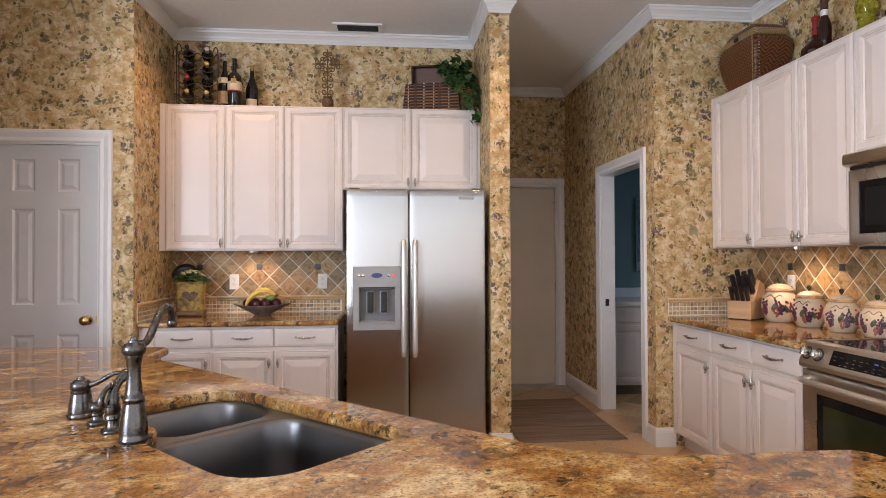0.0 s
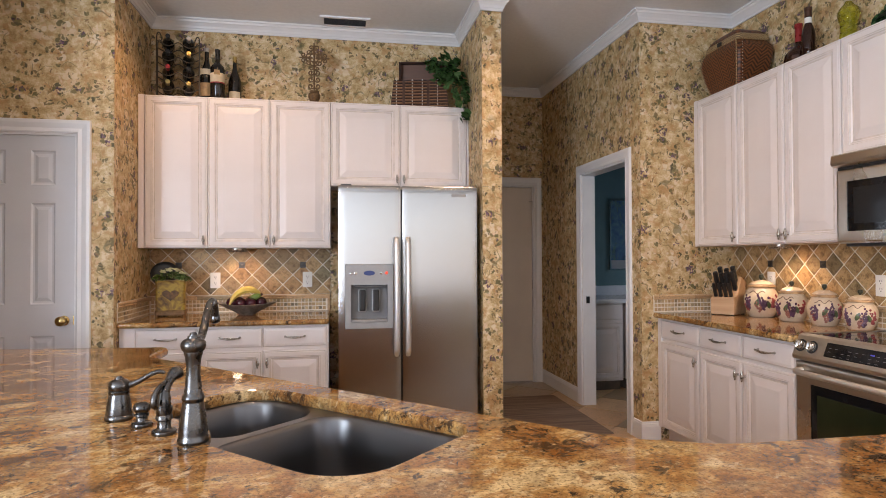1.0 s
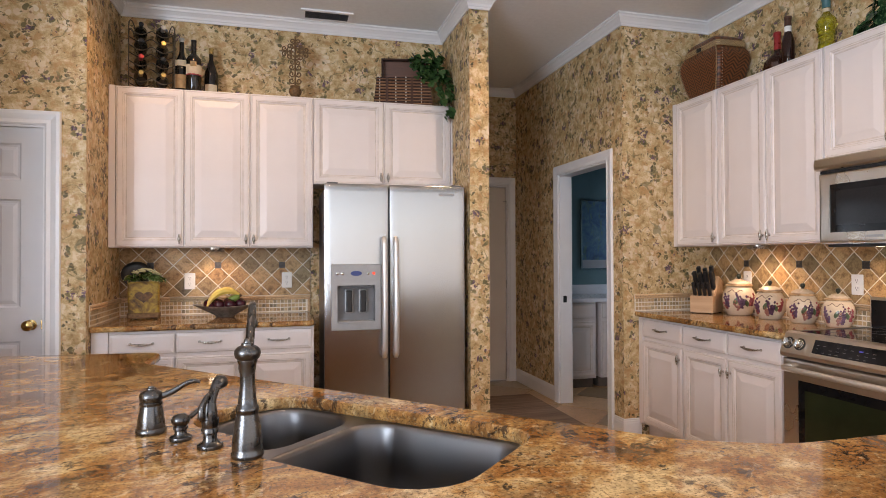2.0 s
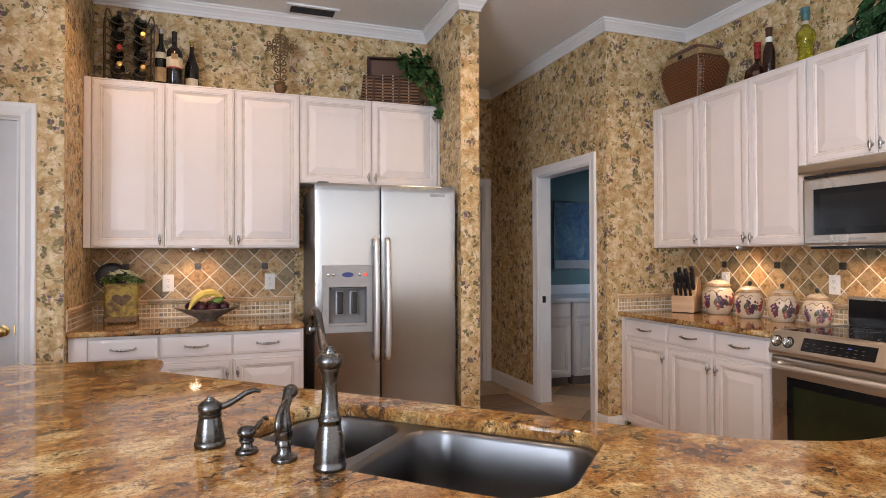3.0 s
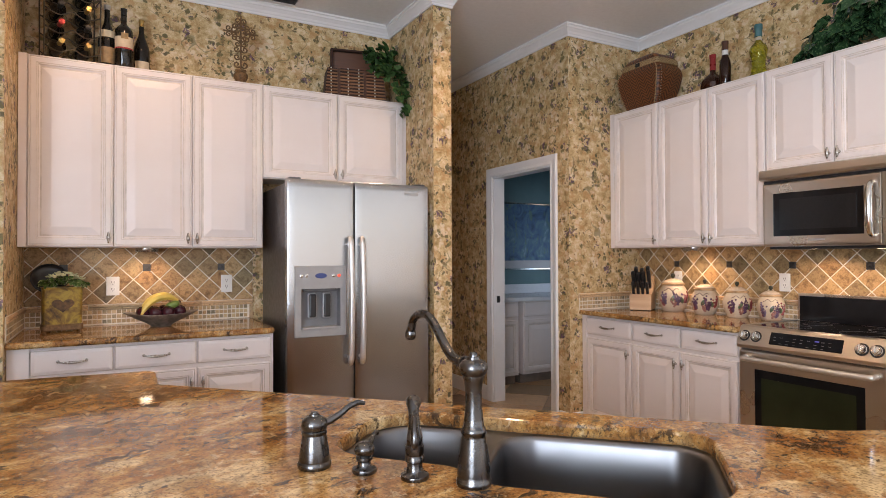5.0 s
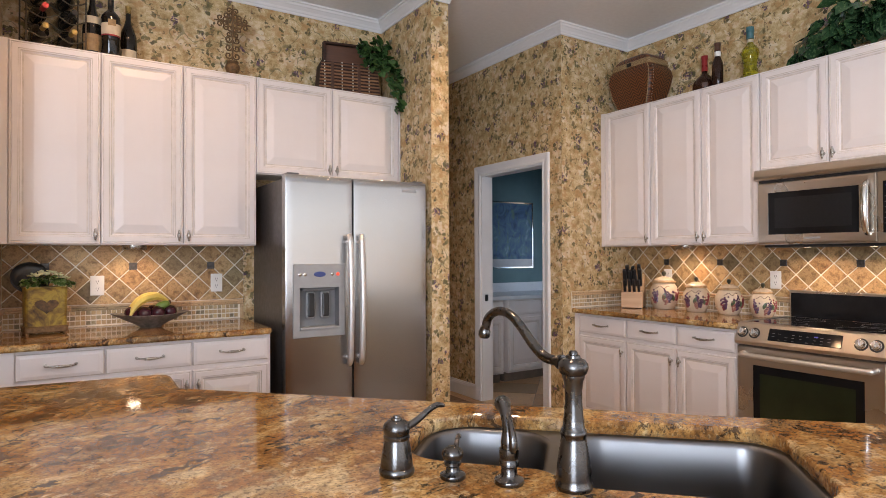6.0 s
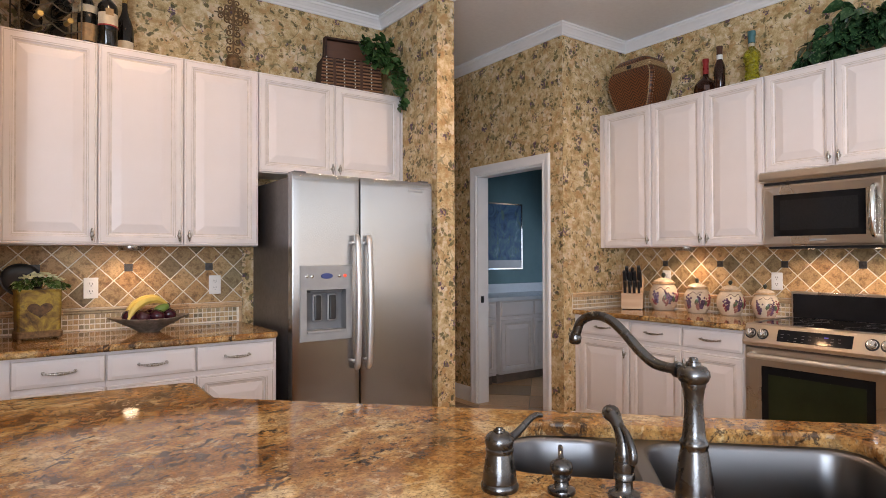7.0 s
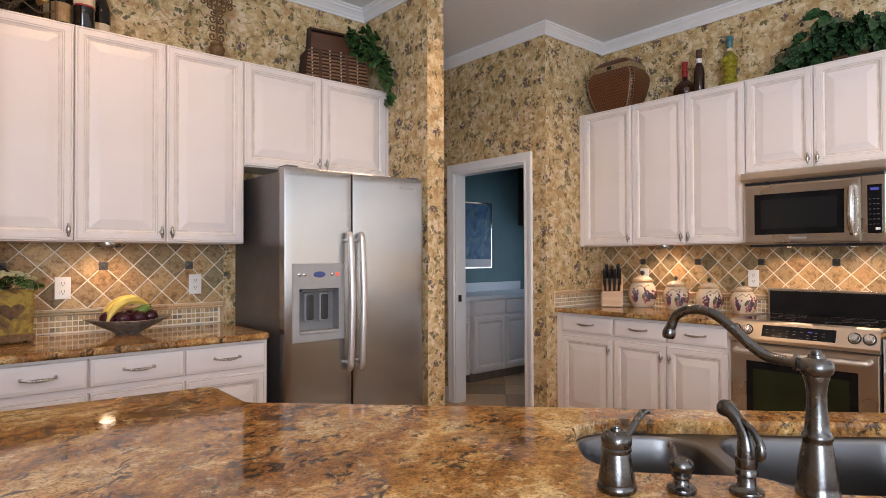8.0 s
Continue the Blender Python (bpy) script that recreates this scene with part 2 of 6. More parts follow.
def rug_material():
    n = Nodes("woven_rug")
    w = n.add("ShaderNodeTexWave", Scale=26.0, Distortion=1.5, Detail=3.0)
    w.bands_direction = "Y"
    n.link(n.p, w.inputs["Vector"])
    stripes = n.noise(1.0, 4, 0.6, n.mapped(scale=(1.5, 30, 1)))
    col = n.ramp(stripes, [(0.3, (0.17, 0.105, 0.07)), (0.5, (0.26, 0.170, 0.115)), (0.7, (0.36, 0.255, 0.18))])
    n.bump(w.outputs["Fac"], 0.5, 0.003)
    return n.done(col, 0.9)


M_PAPER = wallpaper_material()
M_GRANITE = granite_material()
M_CAB = cabinet_material()
M_GLAZE = plain("groove_glaze", (0.67, 0.59, 0.53), 0.45, vary=0.2)
# shade under the utility cabinets, put into the toe kick's colour
M_CABIN = plain("toe_kick_shade", (0.22, 0.17, 0.14), 0.7)
M_WHITE = plain("white_trim_paint", (0.80, 0.79, 0.79), 0.35, vary=0.03, scale=5, bump=0.03)
M_DOOR = plain("white_door_paint", (0.64, 0.635, 0.65), 0.38, vary=0.03, scale=5, bump=0.03)
M_CEIL = plain("ceiling_paint", (0.85, 0.87, 0.90), 0.85, vary=0.03, scale=30, bump=0.25)
M_STEEL_V = steel_material("brushed_steel_doors", (0.42, 0.415, 0.412), 2, 0.25, 0.85)
M_STEEL_H = steel_material("brushed_steel_appliance", (0.58, 0.53, 0.47), 1, 0.28)
M_STEEL_SINK = plain("satin_sink_steel", (0.178, 0.176, 0.178), 0.33, 1.0, vary=0.01, scale=3, bump=0.0)
M_SATIN = plain("satin_steel_handle", (0.74, 0.72, 0.70), 0.46, 1.0, vary=0.03)
M_BAR = plain("polished_steel_bar", (0.66, 0.65, 0.63), 0.16, 1.0, vary=0.04)
M_PEWTER = plain("antique_pewter", (0.125, 0.121, 0.119), 0.27, 1.0, vary=0.04, scale=9, bump=0.0)
M_NICKEL = plain("worn_nickel", (0.46, 0.43, 0.39), 0.28, 1.0, vary=0.25, scale=60)
M_BRASS = plain("aged_brass", (0.52, 0.37, 0.15), 0.25, 1.0, vary=0.15)
M_FRSIDE = plain("fridge_side_metal", (0.13, 0.12, 0.12), 0.35, 0.6, vary=0.08)
M_BLACK = plain("black_plastic", (0.016, 0.016, 0.017), 0.35, vary=0.2)
M_GLASSBLK = plain("black_glass", (0.008, 0.008, 0.009), 0.06, vary=0.2, bump=0.0, Specular_IOR_Level=0.22)
# the green mirrored in the oven glass is put into its colour
M_OVENGLASS = plain("oven_window_glass", (0.022, 0.027, 0.012), 0.07, vary=0.3, scale=3, bump=0.0, Specular_IOR_Level=0.22)
M_GREYPL = plain("grey_plastic", (0.36, 0.36, 0.36), 0.4, 0.3, vary=0.06)
M_DARKPL = plain("dark_grey_plastic", (0.09, 0.09, 0.095), 0.35, vary=0.1)
M_GROUT = plain("cream_grout", (0.76, 0.69, 0.58), 0.85, vary=0.12, scale=40, bump=0.2)
M_FLOORGROUT = plain("floor_grout", (0.42, 0.34, 0.25), 0.9, vary=0.15, scale=30, bump=0.2)
M_DIAMOND = stone_tile_material("tumbled_stone_tile", [(0.32, (0.14, 0.086, 0.036)), (0.44, (0.32, 0.215, 0.105)), (0.54, (0.49, 0.36, 0.20)), (0.62, (0.37, 0.27, 0.14)), (0.74, (0.28, 0.24, 0.155))])
M_MOSAIC = stone_tile_material("mosaic_stone_tile", [(0.25, (0.36, 0.27, 0.15)), (0.5, (0.50, 0.41, 0.26)), (0.75, (0.40, 0.36, 0.26))], 0.4)
M_TRIMSTONE = stone_tile_material("trim_stone", [(0.25, (0.46, 0.33, 0.20)), (0.5, (0.58, 0.44, 0.29)), (0.75, (0.50, 0.40, 0.28))], 0.5)
M_ACCENT = plain("bronze_accent_tile", (0.075, 0.07, 0.068), 0.35, 0.7, vary=0.3, scale=60, bump=0.3)
M_FLOOR = stone_tile_material("cream_floor_tile", [(0.25, (0.48, 0.32, 0.18)), (0.5, (0.57, 0.40, 0.24)), (0.75, (0.63, 0.47, 0.30))], 0.30)
M_RUG = rug_material()
M_TEAL = plain("teal_wall_paint", (0.125, 0.225, 0.245), 0.7, vary=0.08, scale=4)
M_LAMINATE = plain("white_laminate", (0.70, 0.72, 0.75), 0.3, vary=0.03)
M_PLATE = plain("white_plate_plastic", (0.80, 0.78, 0.74), 0.35, vary=0.02)
M_PAINT = plain("plain_room_paint", (0.60, 0.45, 0.30), 0.8, vary=0.05, scale=4)


def glow_material(name, colour, strength):
    n = Nodes(name)
    n.b.inputs["Emission Color"].default_value = (*colour, 1)
    n.b.inputs["Emission Strength"].default_value = strength
    return n.done(colour, 0.4)


M_LENS = glow_material("lamp_lens", (1.0, 0.82, 0.58), 8)
M_PUCKLENS = glow_material("puck_lens", (1.0, 0.80, 0.55), 20)
M_BLUEDISP = glow_material("blue_display", (0.03, 0.05, 0.16), 0.35)
M_DIGITS = glow_material("blue_digits", (0.06, 0.07, 0.4), 0.35)
M_REDLED = glow_material("red_led", (1.0, 0.10, 0.05), 0.6)


# ---- building helpers ----
def link_mesh(bm, name, mats, smooth=False):
    bmesh.ops.recalc_face_normals(bm, faces=bm.faces)
    me = bpy.data.meshes.new(name)
    bm.to_mesh(me)
    bm.free()
    for m in mats if isinstance(mats, (list, tuple)) else [mats]:
        me.materials.append(m)
    if smooth:
        me.shade_smooth()
        me.set_sharp_from_angle(angle=radians(40))
    return me


def part(name, bm, material, parent, label="", at=None, smooth=False):
    """One mesh object under a thing or a part."""
    ob = new(name, link_mesh(bm, name, material, smooth))
    ob.parent = parent
    if at is not None:
        ob.matrix_basis = at
    return tagged(ob, label)


def piece(name, mesh, parent, at=None):
    ob = new(name, mesh)
    ob.parent = parent
    if at is not None:
        ob.matrix_basis = at
    return ob


def thing(name, m, label, category, group="", kind=""):
    ob = new(name)
    ob.empty_display_size = 0.05
    ob.matrix_basis = m
    return tagged(ob, label, category, group, kind)


def solid(name, bm, material, label, category="", group="", kind="", m=None, smooth=False):
    """A top-level thing that is one mesh."""
    ob = new(name, link_mesh(bm, name, material, smooth))
    if m is not None:
        ob.matrix_basis = m
    return tagged(ob, label, category, group, kind)


def box(bm, x0, x1, y0, y1, z0, z1, bevel=0.0, mat=0):
    vs = [bm.verts.new(p) for p in ((x0, y0, z0), (x1, y0, z0), (x1, y1, z0), (x0, y1, z0), (x0, y0, z1), (x1, y0, z1), (x1, y1, z1), (x0, y1, z1))]
    fs = [bm.faces.new([vs[i] for i in q]) for q in ((3, 2, 1, 0), (4, 5, 6, 7), (0, 1, 5, 4), (1, 2, 6, 5), (2, 3, 7, 6), (3, 0, 4, 7))]
    for f in fs:
        f.material_index = mat
    if bevel:
        es = list({e for f in fs for e in f.edges})
        bmesh.ops.bevel(bm, geom=es, offset=bevel, segments=2, affect="EDGES", profile=0.5)
    return bm


def boxed(*a, **k):
    return box(bmesh.new(), *a, **k)


def lathe(bm, profile, n=24, m=None, mat=0):
    """Turns (radius, z) rows round z."""
    m = m or Matrix()
    rings = []
    for r, z in profile:
        rings.append([bm.verts.new(m @ Vector((r * math.cos(2 * math.pi * i / n), r * math.sin(2 * math.pi * i / n), z))) for i in range(n)] if r > 1e-5 else [bm.verts.new(m @ Vector((0, 0, z)))])
    for a, b in zip(rings, rings[1:]):
        for i in range(n):
            j = (i + 1) % n
            q = [a[i % len(a)], a[j % len(a)], b[j % len(b)], b[i % len(b)]]
            q = list(dict.fromkeys(q))
            if len(q) > 2:
                bm.faces.new(q).material_index = mat
    return bm


def smooth_path(pts, k=6):
    """Catmull-Rom through 3D points."""
    p = [Vector(q) for q in pts]
    p = [2 * p[0] - p[1]] + p + [2 * p[-1] - p[-2]]
    out = []
    for a, b, c, d in zip(p, p[1:], p[2:], p[3:]):
        for i in range(k):
            t = i / k
            out.append(0.5 * (2 * b + (c - a) * t + (2 * a - 5 * b + 4 * c - d) * t * t + (3 * b - a - 3 * c + d) * t ** 3))
    return out + [p[-2]]


def tube(bm, pts, radius, n=10, mat=0):
    """A round bar along points; radius may be a list."""
    pts = [Vector(p) for p in pts]
    rs = radius if isinstance(radius, (list, tuple)) else [radius] * len(pts)
    if len(rs) != len(pts):
        rs = [float(v) for v in np.interp(np.linspace(0, 1, len(pts)), np.linspace(0, 1, len(rs)), rs)]
    side = None
    rings = []
    for i, p in enumerate(pts):
        d = (pts[min(i + 1, len(pts) - 1)] - pts[max(i - 1, 0)]).normalized()
        if side is None:
            side = d.orthogonal().normalized()
        side = (side - d * side.dot(d)).normalized()
        up = d.cross(side)
        rings.append([bm.verts.new(p + rs[i] * (side * math.cos(2 * math.pi * k / n) + up * math.sin(2 * math.pi * k / n))) for k in range(n)])
    for a, b in zip(rings, rings[1:]):
        for k in range(n):
            bm.faces.new((a[k], a[(k + 1) % n], b[(k + 1) % n], b[k])).material_index = mat
    for r in (rings[0][::-1], rings[-1]):
        bm.faces.new(r).material_index = mat
    return bm


def sweep(bm, path, profile, closed=False):
    """Runs a closed profile of (out, z) along a plan path of (x, y), mitred; out is to the path's right."""
    n = len(path)
    P = [Vector(p) for p in path]
    rings = []
    for i in range(n):
        a = (P[i] - P[i - 1]).normalized() if closed or i else (P[1] - P[0]).normalized()
        b = (P[(i + 1) % n] - P[i]).normalized() if closed or i < n - 1 else a
        na, nb = Vector((a.y, -a.x)), Vector((b.y, -b.x))
        mid = (na + nb)
        mid = mid / max(0.2, mid.dot(na))
        rings.append([bm.verts.new((P[i].x + mid.x * o, P[i].y + mid.y * o, z)) for o, z in profile])
    k = len(profile)
    for i in range(n if closed else n - 1):
        a, b = rings[i], rings[(i + 1) % n]
        for j in range(k):
            bm.faces.new((a[j], a[(j + 1) % k], b[(j + 1) % k], b[j]))
    if not closed:
        bm.faces.new(rings[0][::-1])
        bm.faces.new(rings[-1])
    return bm


def rounded(points, n=8):
    """A plan outline from (x, y, radius) corners."""
    out = []
    k = len(points)
    for i in range(k):
        p, q, r = (Vector(points[j % k][:2]) for j in (i - 1, i, i + 1))
        rad = points[i][2]
        a, b = (p - q).normalized(), (r - q).normalized()
        if rad <= 0:
            out.append(q)
            continue
        ang = a.angle(b)
        t = rad / math.tan(ang / 2)
        c = q + (a + b).normalized() * rad / math.sin(ang / 2)
        s, e = q + a * t - c, q + b * t - c
        turn = math.atan2(s.x * e.y - s.y * e.x, s.dot(e))
        for j in range(n + 1):
            w = turn * j / n
            out.append(c + Vector((s.x * math.cos(w) - s.y * math.sin(w), s.x * math.sin(w) + s.y * math.cos(w))))
    return out


def offset_loop(loop, d):
    """Moves an outline to its right by d (inwards for a clockwise one)."""
    n = len(loop)
    out = []
    for i in range(n):
        a = (loop[i] - loop[i - 1]).normalized()
        b = (loop[(i + 1) % n] - loop[i]).normalized()
        na, nb = Vector((a.y, -a.x)), Vector((b.y, -b.x))
        mid = na + nb
        out.append(loop[i] + mid / max(0.3, mid.dot(na)) * d)
    return out


def slab(bm, outline, holes, top, thick):
    """A worktop with an eased edge, and eased holes through it; the outline runs clockwise, the holes too."""
    edges = []
    for loop, sign in [(outline, 1)] + [(h, -1) for h in holes]:
        rings = []
        for d, z in ((0.014, top), (0.006, top - 0.003), (0.001, top - 0.010), (0.0, top - 0.016), (0.0, top - thick + 0.008), (0.006, top - thick)):
            rings.append([bm.verts.new((p.x, p.y, z)) for p in offset_loop(loop, d * (sign if sign > 0 else -0.45))])
        for a, b in zip(rings, rings[1:]):
            for i in range(len(a)):
                j = (i + 1) % len(a)
                bm.faces.new((a[i], a[j], b[j], b[i]))
        edges.append((rings[0], rings[-1]))
    for which in (0, 1):
        es = []
        for pair in edges:
            r = pair[which]
            es += [bm.edges.get((r[i], r[(i + 1) % len(r)])) for i in range(len(r))]
        bmesh.ops.triangle_fill(bm, edges=es, use_beauty=True)
    return bm


def clip_poly(poly, x0, x1, z0, z1):
    """A convex polygon cut to a rectangle."""
    for axis, lim, keep in ((0, x0, 1), (0, x1, -1), (1, z0, 1), (1, z1, -1)):
        out = []
        for i, p in enumerate(poly):
            q = poly[i - 1]
            ip, iq = keep * (p[axis] - lim) >= 0, keep * (q[axis] - lim) >= 0
            if ip != iq:
                t = (lim - q[axis]) / (p[axis] - q[axis])
                out.append((q[0] + t * (p[0] - q[0]), q[1] + t * (p[1] - q[1])))
            if ip:
                out.append(p)
        poly = out
        if len(poly) < 3:
            return []
    return poly


def tile_mesh(name, poly, thick, mat, ease=0.0025):
    """A thin tile with eased edges; the face looks along -y, the outline is (x, z)."""
    bm = bmesh.new()
    c = Vector((sum(p[0] for p in poly) / len(poly), sum(p[1] for p in poly) / len(poly)))
    back = [bm.verts.new((p[0], 0, p[1])) for p in poly]
    mid = [bm.verts.new((p[0], -thick + ease * 0.7, p[1])) for p in poly]
    front = []
    for p in poly:
        d = Vector(p) - c
        s = max(0.0, 1 - ease * 1.3 / max(d.length, 1e-4))
        front.append(bm.verts.new((c.x + d.x * s, -thick, c.y + d.y * s)))
    for a, b in ((back, mid), (mid, front)):
        for i in range(len(a)):
            j = (i + 1) % len(a)
            bm.faces.new((a[i], a[j], b[j], b[i]))
    bm.faces.new(front)
    return link_mesh(bm, name, mat)

# ---- the large structure ----
BACK, LEFTX, PIL0, PIL1, RIGHTX, FRONT = 4.745, -1.607, 0.721, 0.859, 2.645, 4.022
PASSX, END, CEIL, FAR, WEST = 1.893, 6.10, 3.10, -3.3, -3.7


def wall(name, x0, x1, y0, y1, label="wall with beige floral wallpaper", mat=None, z0=-0.05, z1=3.25):
    return solid(name, boxed(x0, x1, y0, y1, z0, z1), mat or M_PAPER, label, "wall", kind="structure")


def wall_with_hole(name, x0, x1, y0, y1, h0, h1, hz0, hz1, along, label, mat):
    """A wall with one opening from h0 to h1 along x or y."""
    bm = bmesh.new()
    if along == "x":
        for a, b, c, d in ((x0, h0, -0.05, 3.25), (h1, x1, -0.05, 3.25), (h0, h1, hz1, 3.25)) + (((h0, h1, -0.05, hz0),) if hz0 > 0 else ()):
            box(bm, a, b, y0, y1, c, d)
    else:
        for a, b, c, d in ((y0, h0, -0.05, 3.25), (h1, y1, -0.05, 3.25), (h0, h1, hz1, 3.25)) + (((h0, h1, -0.05, hz0),) if hz0 > 0 else ()):
            box(bm, x0, x1, a, b, c, d)
    bmesh.ops.remove_doubles(bm, verts=bm.verts, dist=1e-5)
    return solid(name, bm, mat, label, "wall", kind="structure")


wall("wall_back", LEFTX, PIL0, BACK, BACK + 0.12)
wall_with_hole("wall_left", WEST, LEFTX, 4.01, BACK + 0.12, -2.465, -1.815, 0, 2.075, "x", "wall with beige floral wallpaper round a white door", M_PAPER)
wall("wall_pillar", PIL0, PIL1, FRONT, END, "narrow wall end with floral wallpaper")
wall_with_hole("wall_passage", PASSX, PASSX + 0.12, FRONT + 0.12, END, 4.243, 5.075, 0, 2.05, "y", "passage wall with floral wallpaper and a doorway", M_PAPER)
wall("wall_corner", PASSX, RIGHTX + 0.12, FRONT + 0.008, FRONT + 0.12)
wall_with_hole("wall_right", RIGHTX, RIGHTX + 0.12, FAR, FRONT + 0.008, -2.9, 0.6, 0.75, 2.75, "y", "wall with beige floral wallpaper and a window past the kitchen", M_PAPER)
wall_with_hole("wall_end", PIL1 - 0.1, PASSX + 0.12, END, END + 0.12, 1.06, 1.795, 0, 2.075, "x", "end wall of the passage with floral wallpaper", M_PAPER)
wall_with_hole("wall_south", WEST, RIGHTX + 0.12, FAR - 0.15, FAR, -3.05, 2.5, 0.75, 2.75, "x", "plain tan wall with a wide window", M_PAINT)
wall_with_hole("wall_west", WEST - 0.15, WEST, FAR - 0.15, 4.9, -2.65, -0.35, 0.75, 2.75, "y", "plain tan wall, out of view, with an added window", M_PAINT)
# unseen wall, added to shade the pantry door from the west lamp
wall("wall_west_return", WEST, -2.35, 2.48, 2.60, "plain tan screen wall added to keep west light off the door", M_PAINT)
# utility room
wall("wall_utility_back", PASSX + 0.12, 4.5, 6.155, 6.27, "teal painted wall of the utility room", M_TEAL)
wall_with_hole("wall_utility_side", 4.25, 4.4, FRONT, 6.155, 4.55, 5.65, 0.95, 2.15, "y", "teal painted wall with a window", M_TEAL)
wall("wall_utility_inner", PASSX + 0.12, 4.25, FRONT + 0.12, FRONT + 0.2, "teal painted wall", M_TEAL)
wall("wall_utility_door_side", PASSX + 0.12, PASSX + 0.135, FRONT + 0.2, 4.15, "teal painted wall", M_TEAL)

ceil = solid("ceiling", boxed(WEST - 0.15, 4.5, FAR - 0.15, 6.3, CEIL, CEIL + 0.1), M_CEIL, "flat off-white painted ceiling", "ceiling", kind="structure")
floor = solid("floor", boxed(WEST - 0.15, 4.5, FAR - 0.15, 6.3, -0.12, -0.006), M_FLOORGROUT, "floor of cream stone tiles laid diagonally", "floor", kind="structure")

# crown moulding
CROWN = [(0.0, 3.012), (0.009, 3.012), (0.011, 3.027), (0.016, 3.032), (0.021, 3.046), (0.035, 3.064), (0.042, 3.069), (0.045, 3.083), (0.053, 3.087), (0.053, CEIL - 0.001), (0.0, CEIL - 0.001)]
for name, path in (("crown_moulding_kitchen", [(WEST, 4.01), (LEFTX, 4.01), (LEFTX, BACK), (PIL0, BACK), (PIL0, FRONT), (PIL1, FRONT), (PIL1, END), (PASSX, END), (PASSX, FRONT + 0.008), (RIGHTX, FRONT + 0.008), (RIGHTX, FAR), (WEST, FAR)]),):
    tagged(solid(name, sweep(bmesh.new(), path, CROWN), M_WHITE, "white stepped crown moulding under the ceiling", "moulding", kind="structure"))

# baseboards
BASEB = [(0.0, 0.001), (0.014, 0.001), (0.014, 0.10), (0.011, 0.108), (0.011, 0.116), (0.006, 0.122), (0.006, 0.130), (0.0, 0.134)]
for path in ([(WEST, 4.01), (-2.553, 4.01)], [(-1.735, 4.01), (LEFTX, 4.01), (LEFTX, 4.11)], [(PIL0, FRONT + 0.05), (PIL0, FRONT), (PIL1, FRONT), (PIL1, END), (0.975, END)], [(PASSX, END), (PASSX, 5.165)], [(PASSX, 4.150), (PASSX, FRONT + 0.008), (2.03, FRONT + 0.008)]):
    solid("baseboard", sweep(bmesh.new(), path, BASEB), M_WHITE, "white moulded baseboard along the wall", "baseboard", kind="structure")

CASING = [(0.0, 0.0), (0.0, 0.010), (0.010, 0.016), (0.030, 0.012), (0.060, 0.020), (0.078, 0.020), (0.082, 0.012), (0.082, 0.0)]


def door_casing(name, m, width, height, label):
    """Moulded casing round an opening; local x along the wall, -y into the room, the opening from x=0 to width."""
    bm = bmesh.new()
    rings = []
    for px, pz, sx, sz in ((0, 0.001, -1, 0), (0, height, -1, 1), (width, height, 1, 1), (width, 0.001, 1, 0)):
        rings.append([bm.verts.new((px + sx * o, -d, pz + sz * o)) for o, d in CASING])
    k = len(CASING)
    for a, b in zip(rings, rings[1:]):
        for j in range(k):
            bm.faces.new((a[j], a[(j + 1) % k], b[(j + 1) % k], b[j]))
    bm.faces.new(rings[0])
    bm.faces.new(rings[-1][::-1])
    # lining of the opening
    for x0, x1, z0, z1 in ((-0.001, 0.012, 0.001, height), (width - 0.012, width + 0.001, 0.001, height), (0.012, width - 0.012, height - 0.012, height + 0.001)):
        box(bm, x0, x1, 0.001, 0.119, z0, z1)
    return solid(name, bm, M_WHITE, label, "door frame", kind="structure", m=m)


door_casing("trim_pantry_door", pose(-2.465, 4.01, 0), 0.650, 2.075, "white moulded casing round the pantry door")
door_casing("trim_passage_doorway", pose(PASSX, 5.075, 0, 0, 0, -90), 0.832, 2.05, "white moulded casing round an open doorway")
door_casing("trim_end_door", pose(1.06, END, 0), 0.735, 2.075, "white moulded casing round the end door")
strike = solid("strike_plate", boxed(0, 0.03, 0, 0.012, -0.03, 0.03, 0.002), M_BLACK, "small dark strike plate on the door jamb", "strike plate", m=pose(PASSX + 0.03, 5.051, 0.935))


def ring_panel(bm, x0, x1, z0, z1, y, rings, mats=None):
    """Concentric rectangles, each (inset, depth): a moulded field in a face that looks along -y."""
    prev = None
    for i, (d, h) in enumerate(rings):
        vs = [bm.verts.new(p) for p in ((x0 + d, y + h, z0 + d), (x1 - d, y + h, z0 + d), (x1 - d, y + h, z1 - d), (x0 + d, y + h, z1 - d))]
        if prev:
            for j in range(4):
                f = bm.faces.new((prev[j], prev[(j + 1) % 4], vs[(j + 1) % 4], vs[j]))
                f.material_index = mats[i] if mats else 0
        prev = vs
    bm.faces.new(prev)


